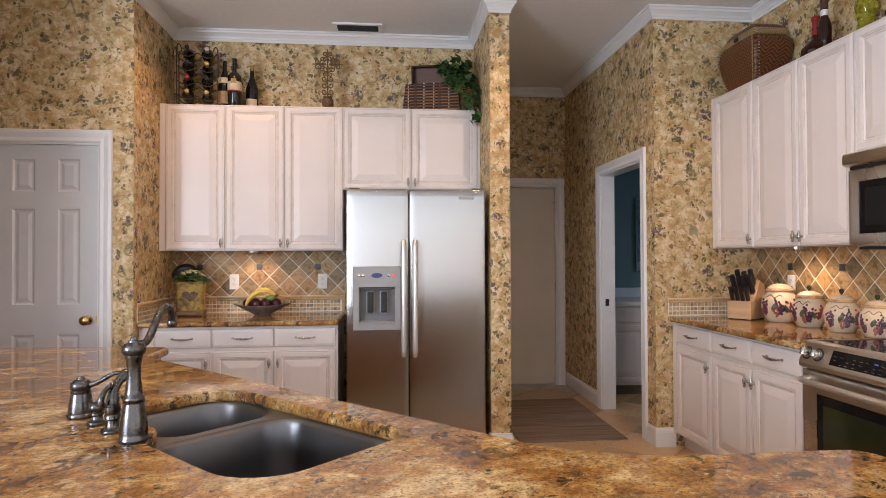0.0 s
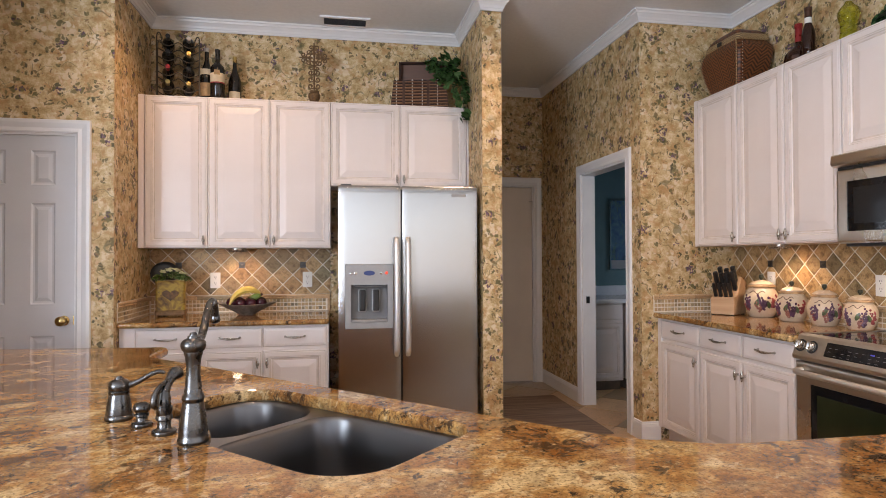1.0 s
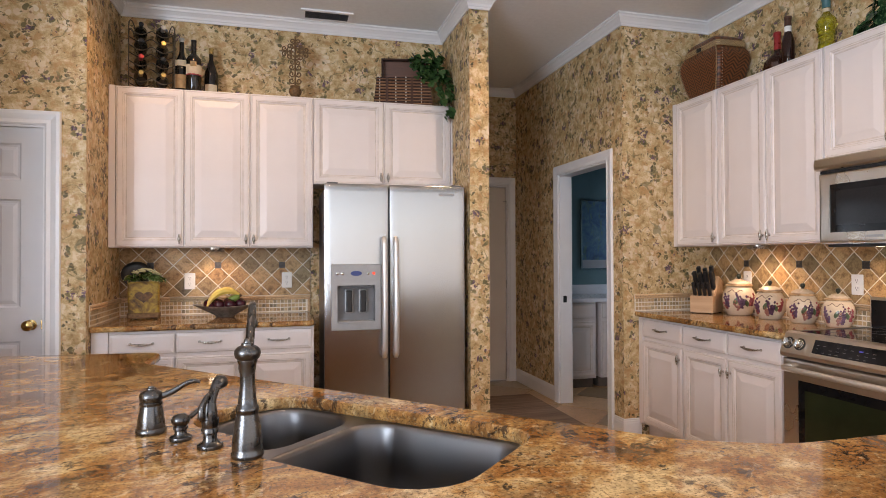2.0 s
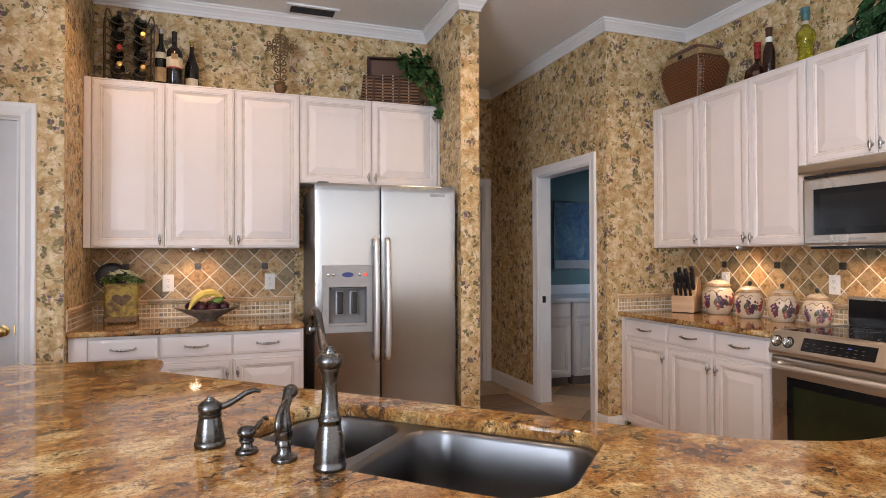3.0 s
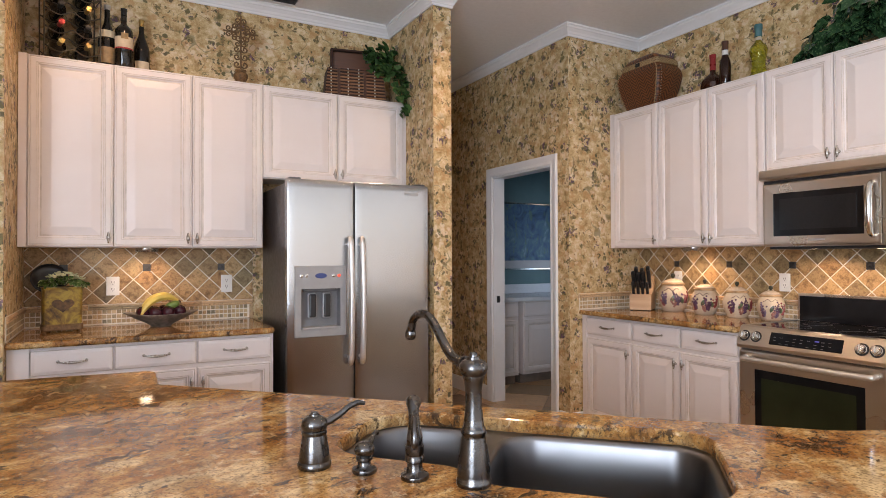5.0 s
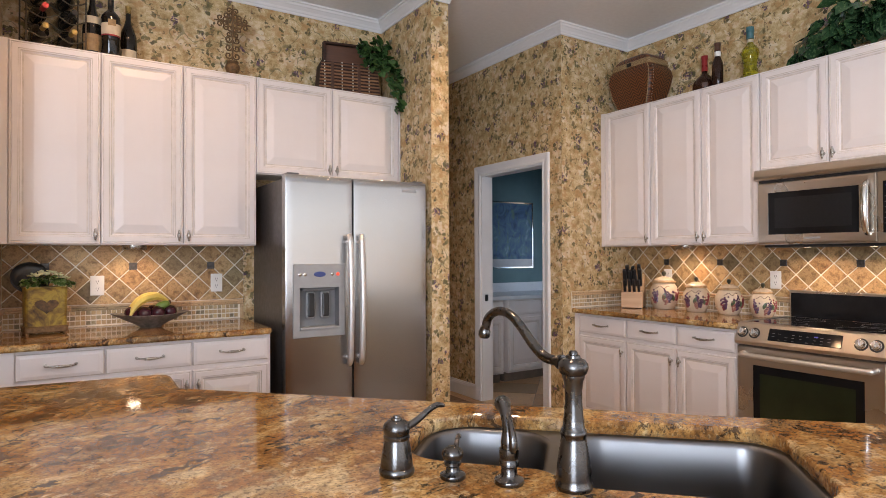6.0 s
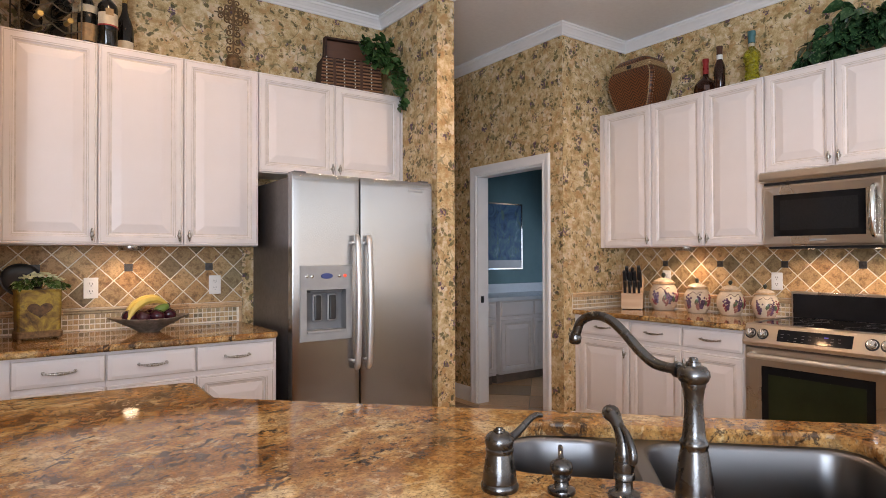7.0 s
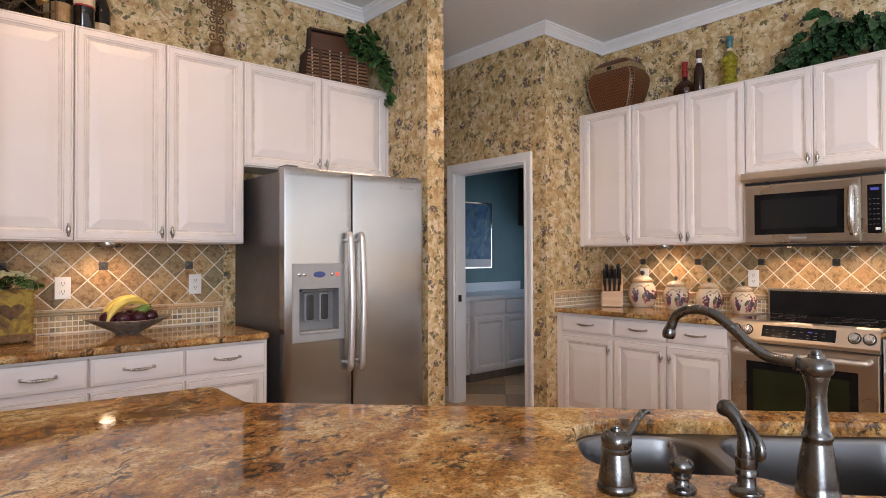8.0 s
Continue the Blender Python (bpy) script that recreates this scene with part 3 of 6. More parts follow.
def six_panel_door(name, m, width, height, cols, rows, label):
    """A moulded door leaf; its face looks along -y."""
    root = thing(name, m, label, "door", kind="structure")
    bm = bmesh.new()
    xs = sorted({0, width, *[v for c in cols for v in c]})
    zs = sorted({0.008, height, *[v for r in rows for v in r]})
    for xa, xb in zip(xs, xs[1:]):
        for za, zb in zip(zs, zs[1:]):
            if (xa, xb) in cols and (za, zb) in rows:
                ring_panel(bm, xa, xb, za, zb, 0, [(0, 0), (0.010, 0.008), (0.020, 0.009), (0.040, 0.002)])
            else:
                bm.faces.new([bm.verts.new(p) for p in ((xa, 0, za), (xb, 0, za), (xb, 0, zb), (xa, 0, zb))])
    bmesh.ops.remove_doubles(bm, verts=bm.verts, dist=1e-5)
    edge = [e for e in bm.edges if len(e.link_faces) == 1]
    ext = bmesh.ops.extrude_edge_only(bm, edges=edge)
    bmesh.ops.translate(bm, verts=[v for v in ext["geom"] if isinstance(v, bmesh.types.BMVert)], vec=(0, 0.036, 0))
    part("leaf", bm, M_DOOR, root)
    return root


pantry = six_panel_door("door_pantry", pose(-2.451, 4.018, 0), 0.622, 2.060, [(0.108, 0.242), (0.380, 0.514)], [(0.20, 0.852), (1.042, 1.652), (1.762, 1.970)], "closed white six-panel pantry door with brass knob")
knob_bm = lathe(bmesh.new(), [(0.0, 0), (0.030, 0), (0.030, 0.005), (0.012, 0.009), (0.011, 0.030), (0.022, 0.036), (0.030, 0.048), (0.029, 0.058), (0.018, 0.066), (0, 0.068)], 24)
part("door_knob", knob_bm, M_BRASS, pantry, "round brass knob", pose(0.566, 0, 0.942, 90), smooth=True)
part("latch", boxed(0.615, 0.6215, -0.003, 0.02, 0.915, 0.97, 0.001), M_BRASS, pantry, "brass latch plate")

end_door = thing("door_end", pose(1.074, END + 0.02, 0), "closed flat off-white door at the passage end", "door", kind="structure")
part("leaf", boxed(0, 0.706, 0, 0.04, 0.012, 2.055, 0.003), plain("warm_white_door_paint", (0.66, 0.585, 0.50), 0.45, vary=0.05, scale=3), end_door)
for hz in (0.25, 1.03, 1.86):
    hb = tube(bmesh.new(), [(0, 0, -0.045), (0, 0, 0.045)], 0.006, 10)
    part("hinge", hb, M_NICKEL, end_door, "steel hinge", pose(0.712, -0.006, hz), smooth=True)
part("door_stop", tube(bmesh.new(), smooth_path([(0.712, -0.008, 1.90), (0.69, -0.035, 1.905), (0.665, -0.04, 1.90)]), 0.005, 8), M_NICKEL, end_door, "hinge-mounted door stop", smooth=True)


# ---- cabinet parts ----
DOOR_RINGS = [(0.0, 0.018), (0.0, 0.004), (0.003, 0.0005), (0.008, 0.0), (0.011, 0.0022), (0.014, 0.0), (0.038, 0.0), (0.041, 0.003), (0.046, 0.003), (0.050, 0.006), (0.056, 0.0105), (0.064, 0.0105), (0.106, 0.0015), (0.110, 0.001)]
DOOR_MATS = [0, 0, 0, 0, 1, 0, 0, 1, 0, 1, 0, 1, 0, 0]
DRAWER_RINGS = [(0.0, 0.018), (0.0, 0.007), (0.004, 0.004), (0.014, 0.0015), (0.020, 0.0), (0.022, 0.0)]
DRAWER_MATS = [0, 0, 1, 0, 0, 0]
meshes = {}


def front_mesh(kind, w, h):
    """A door or drawer front from x=0..w, z=0..h, looking along -y, 18 mm thick; alike fronts share a mesh."""
    key = (kind, round(w, 3), round(h, 3))
    if key not in meshes:
        bm = bmesh.new()
        rings, mats = (DOOR_RINGS, DOOR_MATS) if kind == "door" else (DRAWER_RINGS, DRAWER_MATS)
        ring_panel(bm, 0, w, 0, h, 0, rings, mats)
        meshes[key] = link_mesh(bm, kind, [M_CAB, M_GLAZE])
    return meshes[key]


def knob_mesh():
    """A narrow upright oval pull on a short stem."""
    if "knob" not in meshes:
        bm = lathe(bmesh.new(), [(0, 0), (0.009, 0), (0.006, 0.004), (0.004, 0.007), (0.004, 0.018)], 12, pose(0, 0, 0, 90))
        lathe(bm, [(0, -0.034), (0.004, -0.032), (0.005, -0.027), (0.0085, -0.013), (0.0108, 0), (0.0085, 0.013), (0.005, 0.027), (0.004, 0.032), (0, 0.034)], 12, pose(0, -0.021, 0))
        meshes["knob"] = link_mesh(bm, "handle", M_NICKEL, True)
    return meshes["knob"]


def bow_mesh():
    """A bowed drawer pull with a swollen middle and round feet."""
    if "bow" not in meshes:
        bm = bmesh.new()
        for s in (-1, 1):
            lathe(bm, [(0, 0), (0.008, 0), (0.007, 0.004), (0.004, 0.008), (0.004, 0.018), (0.006, 0.022), (0, 0.026)], 12, pose(s * 0.062, 0, 0, 90))
        tube(bm, smooth_path([(-0.066, -0.021, 0.001), (-0.045, -0.024, -0.003), (-0.015, -0.027, -0.005), (0.015, -0.027, -0.005), (0.045, -0.024, -0.003), (0.066, -0.021, 0.001)]), [0.0038, 0.0042, 0.0068, 0.0084, 0.0068, 0.0042, 0.0038], 10)
        meshes["bow"] = link_mesh(bm, "handle", M_NICKEL, True)
    return meshes["bow"]


def cabinet(name, m, fronts, x0, x1, z0, z1, depth, label, group, toe=0.0, fillers=()):
    """One unit. Local x along the run, -y to the room, the door faces at y=0. fronts: (kind, x0, x1, z0, z1, pull x, pull z)."""
    root = thing(name, m, label, "cabinet", group)
    bm = boxed(x0, x1, 0.019, depth, z0 + toe, z1)
    if toe:
        box(bm, x0 + 0.001, x1 - 0.001, 0.085, depth, z0, z0 + toe)
    part("body", bm, M_CAB, root)
    for fx0, fx1, fz0, fz1 in fillers:
        part("filler_strip", boxed(fx0, fx1, 0.004, 0.0185, fz0, fz1, 0.001), M_CAB, root)
    for kind, fx0, fx1, fz0, fz1, px, pz in fronts:
        d = piece("door" if kind == "door" else "drawer_front", front_mesh(kind, fx1 - fx0, fz1 - fz0), root, pose(fx0, 0, fz0))
        piece("handle", knob_mesh() if kind == "door" else bow_mesh(), d, pose(px - fx0, 0, pz - fz0))
    return root


UZ0, UZ1, G = 1.388, 2.449, 0.005
WHITE_UP = "white raised-panel upper cabinet with small pewter pulls"
LBL_LOW = "white raised-panel base cabinet with drawers"


def updoors(edges, pulls, z0=UZ0, z1=UZ1, lift=0.055):
    return [("door", a + G / 2, b - G / 2, z0 + G, z1 - G, (b - 0.026) if p == "r" else (a + 0.026), z0 + lift) for (a, b), p in zip(zip(edges, edges[1:]), pulls)]


YU = 4.440
cabinet("upper_cabinet", pose(0, YU, 0), updoors([-1.562, -1.148], "r"), LEFTX + 0.003, -1.1485, UZ0, UZ1, BACK - YU - 0.002, WHITE_UP + " above the counter", "upper cabinets on the back wall", fillers=[(LEFTX + 0.003, -1.564, UZ0, UZ1)])
cabinet("upper_cabinet", pose(0, YU, 0), updoors([-1.148, -0.727, -0.303], "rl"), -1.1475, -0.3035, UZ0, UZ1, BACK - YU - 0.002, "white two-door raised-panel upper cabinet beside the fridge", "upper cabinets on the back wall")
cabinet("upper_cabinet", pose(0, YU, 0), updoors([-0.303, 0.201, 0.703], "rl", 1.838), -0.3025, PIL0 - 0.002, 1.838, UZ1, BACK - YU - 0.002, "short white two-door cabinet above the fridge", "upper cabinets on the back wall", fillers=[(0.705, PIL0 - 0.002, 1.838, UZ1)])

XU = 2.315
RU = lambda y: pose(XU, y, 0, 0, 0, -90)
cabinet("upper_cabinet", RU(4.0), updoors([0.01, 0.447], "r"), -0.026, 0.4475, UZ0, UZ1, RIGHTX - XU - 0.002, WHITE_UP + " beside the wall corner", "upper cabinets on the right wall", fillers=[(-0.026, 0.0085, UZ0, UZ1)])
cabinet("upper_cabinet", RU(4.0), updoors([0.448, 0.865, 1.267], "rl"), 0.4485, 1.2675, UZ0, UZ1, RIGHTX - XU - 0.002, "white two-door raised-panel upper cabinet beside the microwave", "upper cabinets on the right wall")
cabinet("upper_cabinet", RU(4.0), updoors([1.270, 1.663, 2.045], "rl", 1.835), 1.2685, 2.045, 1.835, UZ1, RIGHTX - XU - 0.002, "short white two-door cabinet above the microwave", "upper cabinets on the right wall")
cabinet("upper_cabinet", RU(4.0), updoors([2.047, 2.45, 2.85], "rl"), 2.046, 2.851, UZ0, UZ1, RIGHTX - XU - 0.002, "white two-door raised-panel upper cabinet past the microwave", "upper cabinets on the right wall")


def lowfronts(edges, pulls):
    out = []
    for (a, b), p in zip(zip(edges, edges[1:]), pulls):
        out.append(("drawer", a + 0.004, b - 0.004, 0.737, 0.862, (a + b) / 2, 0.803))
        out.append(("door", a + 0.004, b - 0.004, 0.115, 0.712, (b - 0.03) if p == "r" else (a + 0.03), 0.635))
    return out


YL = 4.090
cabinet("base_cabinet", pose(0, YL, 0), lowfronts([-1.513, -1.144], "r"), LEFTX + 0.003, -1.1435, 0, 0.880, BACK - YL - 0.002, LBL_LOW + " below the granite counter", "base cabinets on the back wall", 0.1, [(LEFTX + 0.003, -1.512, 0.1, 0.880)])
cabinet("base_cabinet", pose(0, YL, 0), lowfronts([-1.144, -0.738, -0.327], "rl"), -1.1425, -0.316, 0, 0.880, BACK - YL - 0.002, "white two-door base cabinet with drawers beside the fridge", "base cabinets on the back wall", 0.1)
XL = 2.012
RL = pose(XL, 4.0, 0, 0, 0, -90)
cabinet("base_cabinet", RL, lowfronts([0.018, 0.472], "r"), -0.026, 0.4725, 0, 0.880, RIGHTX - XL - 0.002, LBL_LOW + " beside the wall corner", "base cabinets on the right wall", 0.1, [(-0.026, 0.016, 0.1, 0.880)])
cabinet("base_cabinet", RL, lowfronts([0.473, 0.878, 1.283], "rl"), 0.4735, 1.294, 0, 0.880, RIGHTX - XL - 0.002, "white two-door base cabinet with drawers beside the range", "base cabinets on the right wall", 0.1)
cabinet("base_cabinet", RL, lowfronts([2.068, 2.47, 2.88], "rl"), 2.060, 2.90, 0, 0.880, RIGHTX - XL - 0.002, "white base cabinet with drawers past the range", "base cabinets on the right wall", 0.1)

TOP, THICK = 0.914, 0.033


def worktop(name, corners, label, holes=()):
    loop = rounded(corners)
    area = sum(a.x * b.y - b.x * a.y for a, b in zip(loop, loop[1:] + loop[:1]))
    if area > 0:
        loop.reverse()
    return solid(name, slab(bmesh.new(), loop, holes, TOP, THICK), M_GRANITE, label, "countertop", "granite countertops")


worktop("countertop", [(LEFTX + 0.001, 4.052, 0.012), (-0.311, 4.052, 0.045), (-0.311, BACK - 0.001, 0), (LEFTX + 0.001, BACK - 0.001, 0)], "brown speckled granite countertop on the back base cabinets")
worktop("countertop", [(1.975, FRONT + 0.006, 0.02), (RIGHTX - 0.001, FRONT + 0.006, 0), (RIGHTX - 0.001, 2.706, 0), (1.975, 2.706, 0.01)], "brown speckled granite countertop beside the range")
worktop("countertop", [(1.975, 1.938, 0.01), (RIGHTX - 0.001, 1.938, 0), (RIGHTX - 0.001, 1.08, 0), (1.975, 1.08, 0.02)], "brown speckled granite countertop past the range")

# ---- island with sink ----
S2 = math.sqrt(0.5)


def diag(u, v):
    """Plan point from the island's own axes: u along its long edge, v towards the kitchen."""
    return (u * S2 + v * S2, -u * S2 + v * S2)


SINK = [(-1.765, 1.052, 0.12), (-0.966, 1.056, 0.075), (-0.966, 0.618, 0.13), (-1.40, 0.620, 0.10), (-1.475, 0.695, 0.06), (-1.765, 0.705, 0.10)]
hole = rounded([(*diag(u, v), r) for u, v, r in SINK])
if sum(a.x * b.y - b.x * a.y for a, b in zip(hole, hole[1:] + hole[:1])) > 0:
    hole.reverse()
ISLAND = [(-2.45, 3.115, 0.05), (-1.005, 2.945, 0.05), (-1.010, 2.675, 0.04), (0.355, 1.300, 0.25), (0.55, 1.215, 0.3), (1.045, 1.213, 0.07), (1.045, 0.45, 0.1), (-0.10, 0.45, 0.2), (-2.45, 2.80, 0.05)]
worktop("island_countertop", ISLAND, "polished brown and gold granite island top with sink cutout", [hole])
M_ISLAND = wood_material("tan_island_wood", (0.40, 0.19, 0.08), (0.55, 0.29, 0.13), 2)
base_path = offset_loop([Vector(p[:2]) for p in ISLAND], 0.035)
solid("kitchen_island", sweep(bmesh.new(), [tuple(p) for p in base_path], [(0.0, 0.0), (0.02, 0.0), (0.02, 0.880), (0.0, 0.880)], True), M_ISLAND, "tan wood panelled island below the granite", "kitchen island")

sink = thing("sink", pose(0, 0, 0), "double-bowl undermount stainless steel sink in the island", "sink")


def bowl(corners, depth, name):
    loop = rounded([(*diag(u, v), r) for u, v, r in corners])
    if sum(a.x * b.y - b.x * a.y for a, b in zip(loop, loop[1:] + loop[:1])) > 0:
        loop.reverse()
    bm = bmesh.new()
    rings = []
    zt = TOP - THICK - 0.0012
    for d, z in ((-0.012, zt), (-0.004, zt), (0.003, zt - 0.004), (0.007, zt - 0.012), (0.013, zt - depth * 0.5), (0.019, zt - depth * 0.75), (0.029, zt - depth * 0.9), (0.050, zt - depth * 0.975), (0.078, zt - depth), (0.105, zt - depth - 0.003)):
        rings.append([bm.verts.new((p.x, p.y, z)) for p in offset_loop(loop, d)])
    for a, b in zip(rings, rings[1:]):
        for i in range(len(a)):
            j = (i + 1) % len(a)
            bm.faces.new((a[i], a[j], b[j], b[i]))
    bm.faces.new(rings[-1])
    part(name, bm, M_STEEL_SINK, sink, smooth=True)
    c = sum((p for p in loop), Vector((0, 0))) / len(loop)
    dr = lathe(bmesh.new(), [(0.045, 0.001), (0.043, 0.004), (0.036, 0.003), (0.030, -0.002), (0.0, -0.003)], 24)
    part("drain", dr, M_BAR, sink, "round steel drain", pose(c.x, c.y, zt - depth - 0.002), True)


deck = bmesh.new()
edges_ = []
zt_ = TOP - THICK - 0.0006
for cs, grow in ((SINK, -0.02), ([(-1.758, 1.045, 0.10), (-1.475, 1.045, 0.09), (-1.475, 0.705, 0.08), (-1.758, 0.712, 0.09)], -0.004), ([(-1.440, 1.045, 0.09), (-0.974, 1.049, 0.08), (-0.974, 0.626, 0.12), (-1.440, 0.628, 0.09)], -0.004)):
    loop = rounded([(*diag(u, v), r) for u, v, r in cs])
    if sum(a.x * b.y - b.x * a.y for a, b in zip(loop, loop[1:] + loop[:1])) > 0:
        loop.reverse()
    vs = [deck.verts.new((p.x, p.y, zt_)) for p in offset_loop(loop, grow)]
    edges_ += [deck.edges.new((vs[i], vs[(i + 1) % len(vs)])) for i in range(len(vs))]
bmesh.ops.triangle_fill(deck, edges=edges_, use_beauty=True)
part("rim_deck", deck, M_STEEL_SINK, sink)
bowl([(-1.758, 1.045, 0.10), (-1.475, 1.045, 0.09), (-1.475, 0.705, 0.08), (-1.758, 0.712, 0.09)], 0.18, "small_bowl")
bowl([(-1.440, 1.045, 0.09), (-0.974, 1.049, 0.08), (-0.974, 0.626, 0.12), (-1.440, 0.628, 0.09)], 0.21, "large_bowl")

# ---- fridge ----
FX0, FX1, FS, FY, FZ = -0.251, 0.682, 0.165, 4.024, 1.793
fridge = thing("fridge", pose(0, FY, 0), "stainless steel side-by-side fridge with ice and water dispenser", "fridge")
fb = boxed(FX0 + 0.004, FX1 - 0.004, 0.072, BACK - FY - 0.03, 0.02, FZ - 0.02, 0.004)
part("case", fb, M_FRSIDE, fridge, "dark grey metal case")
part("toe_grille", boxed(FX0 + 0.01, FX1 - 0.01, 0.03, 0.071, 0.005, 0.075, 0.003), M_BLACK, fridge, "black toe grille")


def fridge_door(x0, x1, z0, z1, opening=None):
    """A gently bowed steel door, with an optional opening (x0, x1, z0, z1)."""
    bm = bmesh.new()
    n = 10
    xs = [x0 + (x1 - x0) * (0.5 - 0.5 * math.cos(math.pi * i / n)) for i in range(n + 1)]
    zs = [z0, z0 + 0.006, z0 + 0.02, z0 + 0.4, z0 + 0.8, z0 + 1.2, z1 - 0.10, z1 - 0.05, z1 - 0.02, z1 - 0.006, z1]
    if opening:
        xs = sorted(set([x for x in xs if min(abs(x - o) for o in opening[:2]) > 0.012] + list(opening[:2])))
        zs = sorted(set([z for z in zs if min(abs(z - o) for o in opening[2:]) > 0.012] + list(opening[2:])))

    def depth(x, z):
        s = (2 * (x - x0) / (x1 - x0) - 1)
        d = 0.005 * s ** 2 + 0.003 * max(0, abs(s) - 0.97) / 0.03
        for e in (z - z0, z1 - z):
            d += 0.006 * max(0, 1 - e / 0.02) ** 2
        return d

    grid = {(x, z): bm.verts.new((x, depth(x, z), z)) for x in xs for z in zs}
    for xa, xb in zip(xs, xs[1:]):
        for za, zb in zip(zs, zs[1:]):
            if opening and opening[0] <= xa < opening[1] and opening[2] <= za < opening[3]:
                continue
            bm.faces.new((grid[xa, za], grid[xb, za], grid[xb, zb], grid[xa, zb]))
    rim = [e for e in bm.edges if len(e.link_faces) == 1]
    ext = bmesh.ops.extrude_edge_only(bm, edges=rim)
    for v in ext["geom"]:
        if isinstance(v, bmesh.types.BMVert):
            v.co.y = 0.068
    return bm


DISP = (-0.206, 0.106, 0.851, 1.270)
left_door = part("freezer_door", fridge_door(FX0, FS - 0.006, 0.08, FZ, DISP), M_STEEL_V, fridge, smooth=True)
right_door = part("fridge_door", fridge_door(FS + 0.006, FX1, 0.08, FZ), M_STEEL_V, fridge, smooth=True)
# black strip fills the gap between the doors to make it dark
part("door_gasket", boxed(FS - 0.02, FS + 0.02, 0.03, 0.07, 0.08, FZ - 0.02), M_BLACK, fridge, "black strip standing in for the dark gap between the doors")
for hx in (FX0 + 0.05, FX1 - 0.05):
    part("hinge_cover", boxed(hx - 0.035, hx + 0.035, 0.02, 0.12, FZ - 0.019, FZ + 0.012, 0.004), M_DARKPL, fridge, "dark hinge cover")
for dx, door in ((-0.038, left_door), (0.038, right_door)):
    hb = bmesh.new()
    cx = FS + dx
    tube(hb, smooth_path([(cx, -0.026, 1.448), (cx, -0.036, 1.425), (cx, -0.045, 1.37), (cx, -0.060, 1.05), (cx, -0.045, 0.74), (cx, -0.036, 0.690), (cx, -0.026, 0.668)]), [0.012, 0.0165, 0.0165, 0.0165, 0.0165, 0.0165, 0.012], 14)
    for v in hb.verts:
        v.co.x = cx + (v.co.x - cx) * 1.15
    for zz in (1.405, 0.712):
        lathe(hb, [(0.013, -0.004), (0.013, 0.036), (0.0, 0.040)], 14, pose(cx, 0.006, zz, 90))
    part("door_handle", hb, M_SATIN, door, "bowed steel bar handle", smooth=True)
# dispenser
db = bmesh.new()
x0, x1, z0, z1 = DISP
ring_panel(db, x0 - 0.004, x1 + 0.004, z0 - 0.004, z1 + 0.004, -0.004, [(0, 0.02), (0, 0.004), (0.004, 0.0), (0.010, 0.0)])
bmesh.ops.delete(db, geom=[list(db.faces)[-1]], context="FACES_ONLY")
ix0, ix1, iz0, iz1 = x0 + 0.035, x1 - 0.035, z0 + 0.040, z0 + 0.285
A = [(x0 + 0.006, z0 + 0.006), (x1 - 0.006, z0 + 0.006), (x1 - 0.006, z1 - 0.006), (x0 + 0.006, z1 - 0.006)]
B = [(ix0, iz0), (ix1, iz0), (ix1, iz1), (ix0, iz1)]
va = [db.verts.new((p[0], -0.004, p[1])) for p in A]
vb = [db.verts.new((p[0], -0.004, p[1])) for p in B]
vc = [db.verts.new((p[0], 0.062, p[1])) for p in B]
for j in range(4):
    k = (j + 1) % 4
    db.faces.new((va[j], va[k], vb[k], vb[j]))
    db.faces.new((vb[j], vb[k], vc[k], vc[j])).material_index = 1
db.faces.new(vc).material_index = 1
M_RECESS = plain("recess_grey_plastic", (0.20, 0.20, 0.205), 0.35, vary=0.08)
disp = part("dispenser", db, [M_GREYPL, M_RECESS], left_door, "grey dispenser panel with dark recess")
sub = part("dispenser_display", lathe(bmesh.new(), [(0.0, 0.011), (0.026, 0.011), (0.029, 0.008), (0.029, 0.003), (0, 0.003)], 28, pose(-0.051, 0, 1.214, 90) @ Matrix.Diagonal((1.25, 0.56, 1, 1))), M_BLUEDISP, left_door, "oval blue display")
for bx, mm in ((-0.170, M_BAR), (-0.140, M_BAR), (0.028, M_BAR), (0.062, M_REDLED)):
    part("button", lathe(bmesh.new(), [(0.010, 0), (0.010, 0.004), (0.007, 0.006), (0, 0.006)], 16, pose(bx, -0.004, 1.214, 90)), mm, left_door, "small round button", smooth=True)
for px in (-0.095, -0.005):
    part("paddle", boxed(px - 0.028, px + 0.028, 0.020, 0.046, 0.955, 1.112, 0.012), M_GREYPL, left_door, "grey paddle rim")
    part("paddle", boxed(px - 0.021, px + 0.021, 0.012, 0.030, 0.963, 1.104, 0.008), M_BLACK, left_door, "black dispenser paddle")
part("drip_tray", boxed(ix0 + 0.003, ix1 - 0.003, -0.012, 0.06, iz0 + 0.001, iz0 + 0.016, 0.004), M_GREYPL, left_door, "grey drip tray")
part("nozzle_bar", boxed(ix0 + 0.02, ix1 - 0.02, 0.004, 0.05, iz1 - 0.018, iz1 - 0.002, 0.004), M_DARKPL, left_door)
part("badge", boxed(0.503, 0.606, -0.001, 0.006, 1.727, 1.744, 0.001), M_GREYPL, right_door, "small grey maker's plate")

M_KEYMARK = plain("faint_key_print", (0.16, 0.16, 0.17), 0.5, vary=0.1)
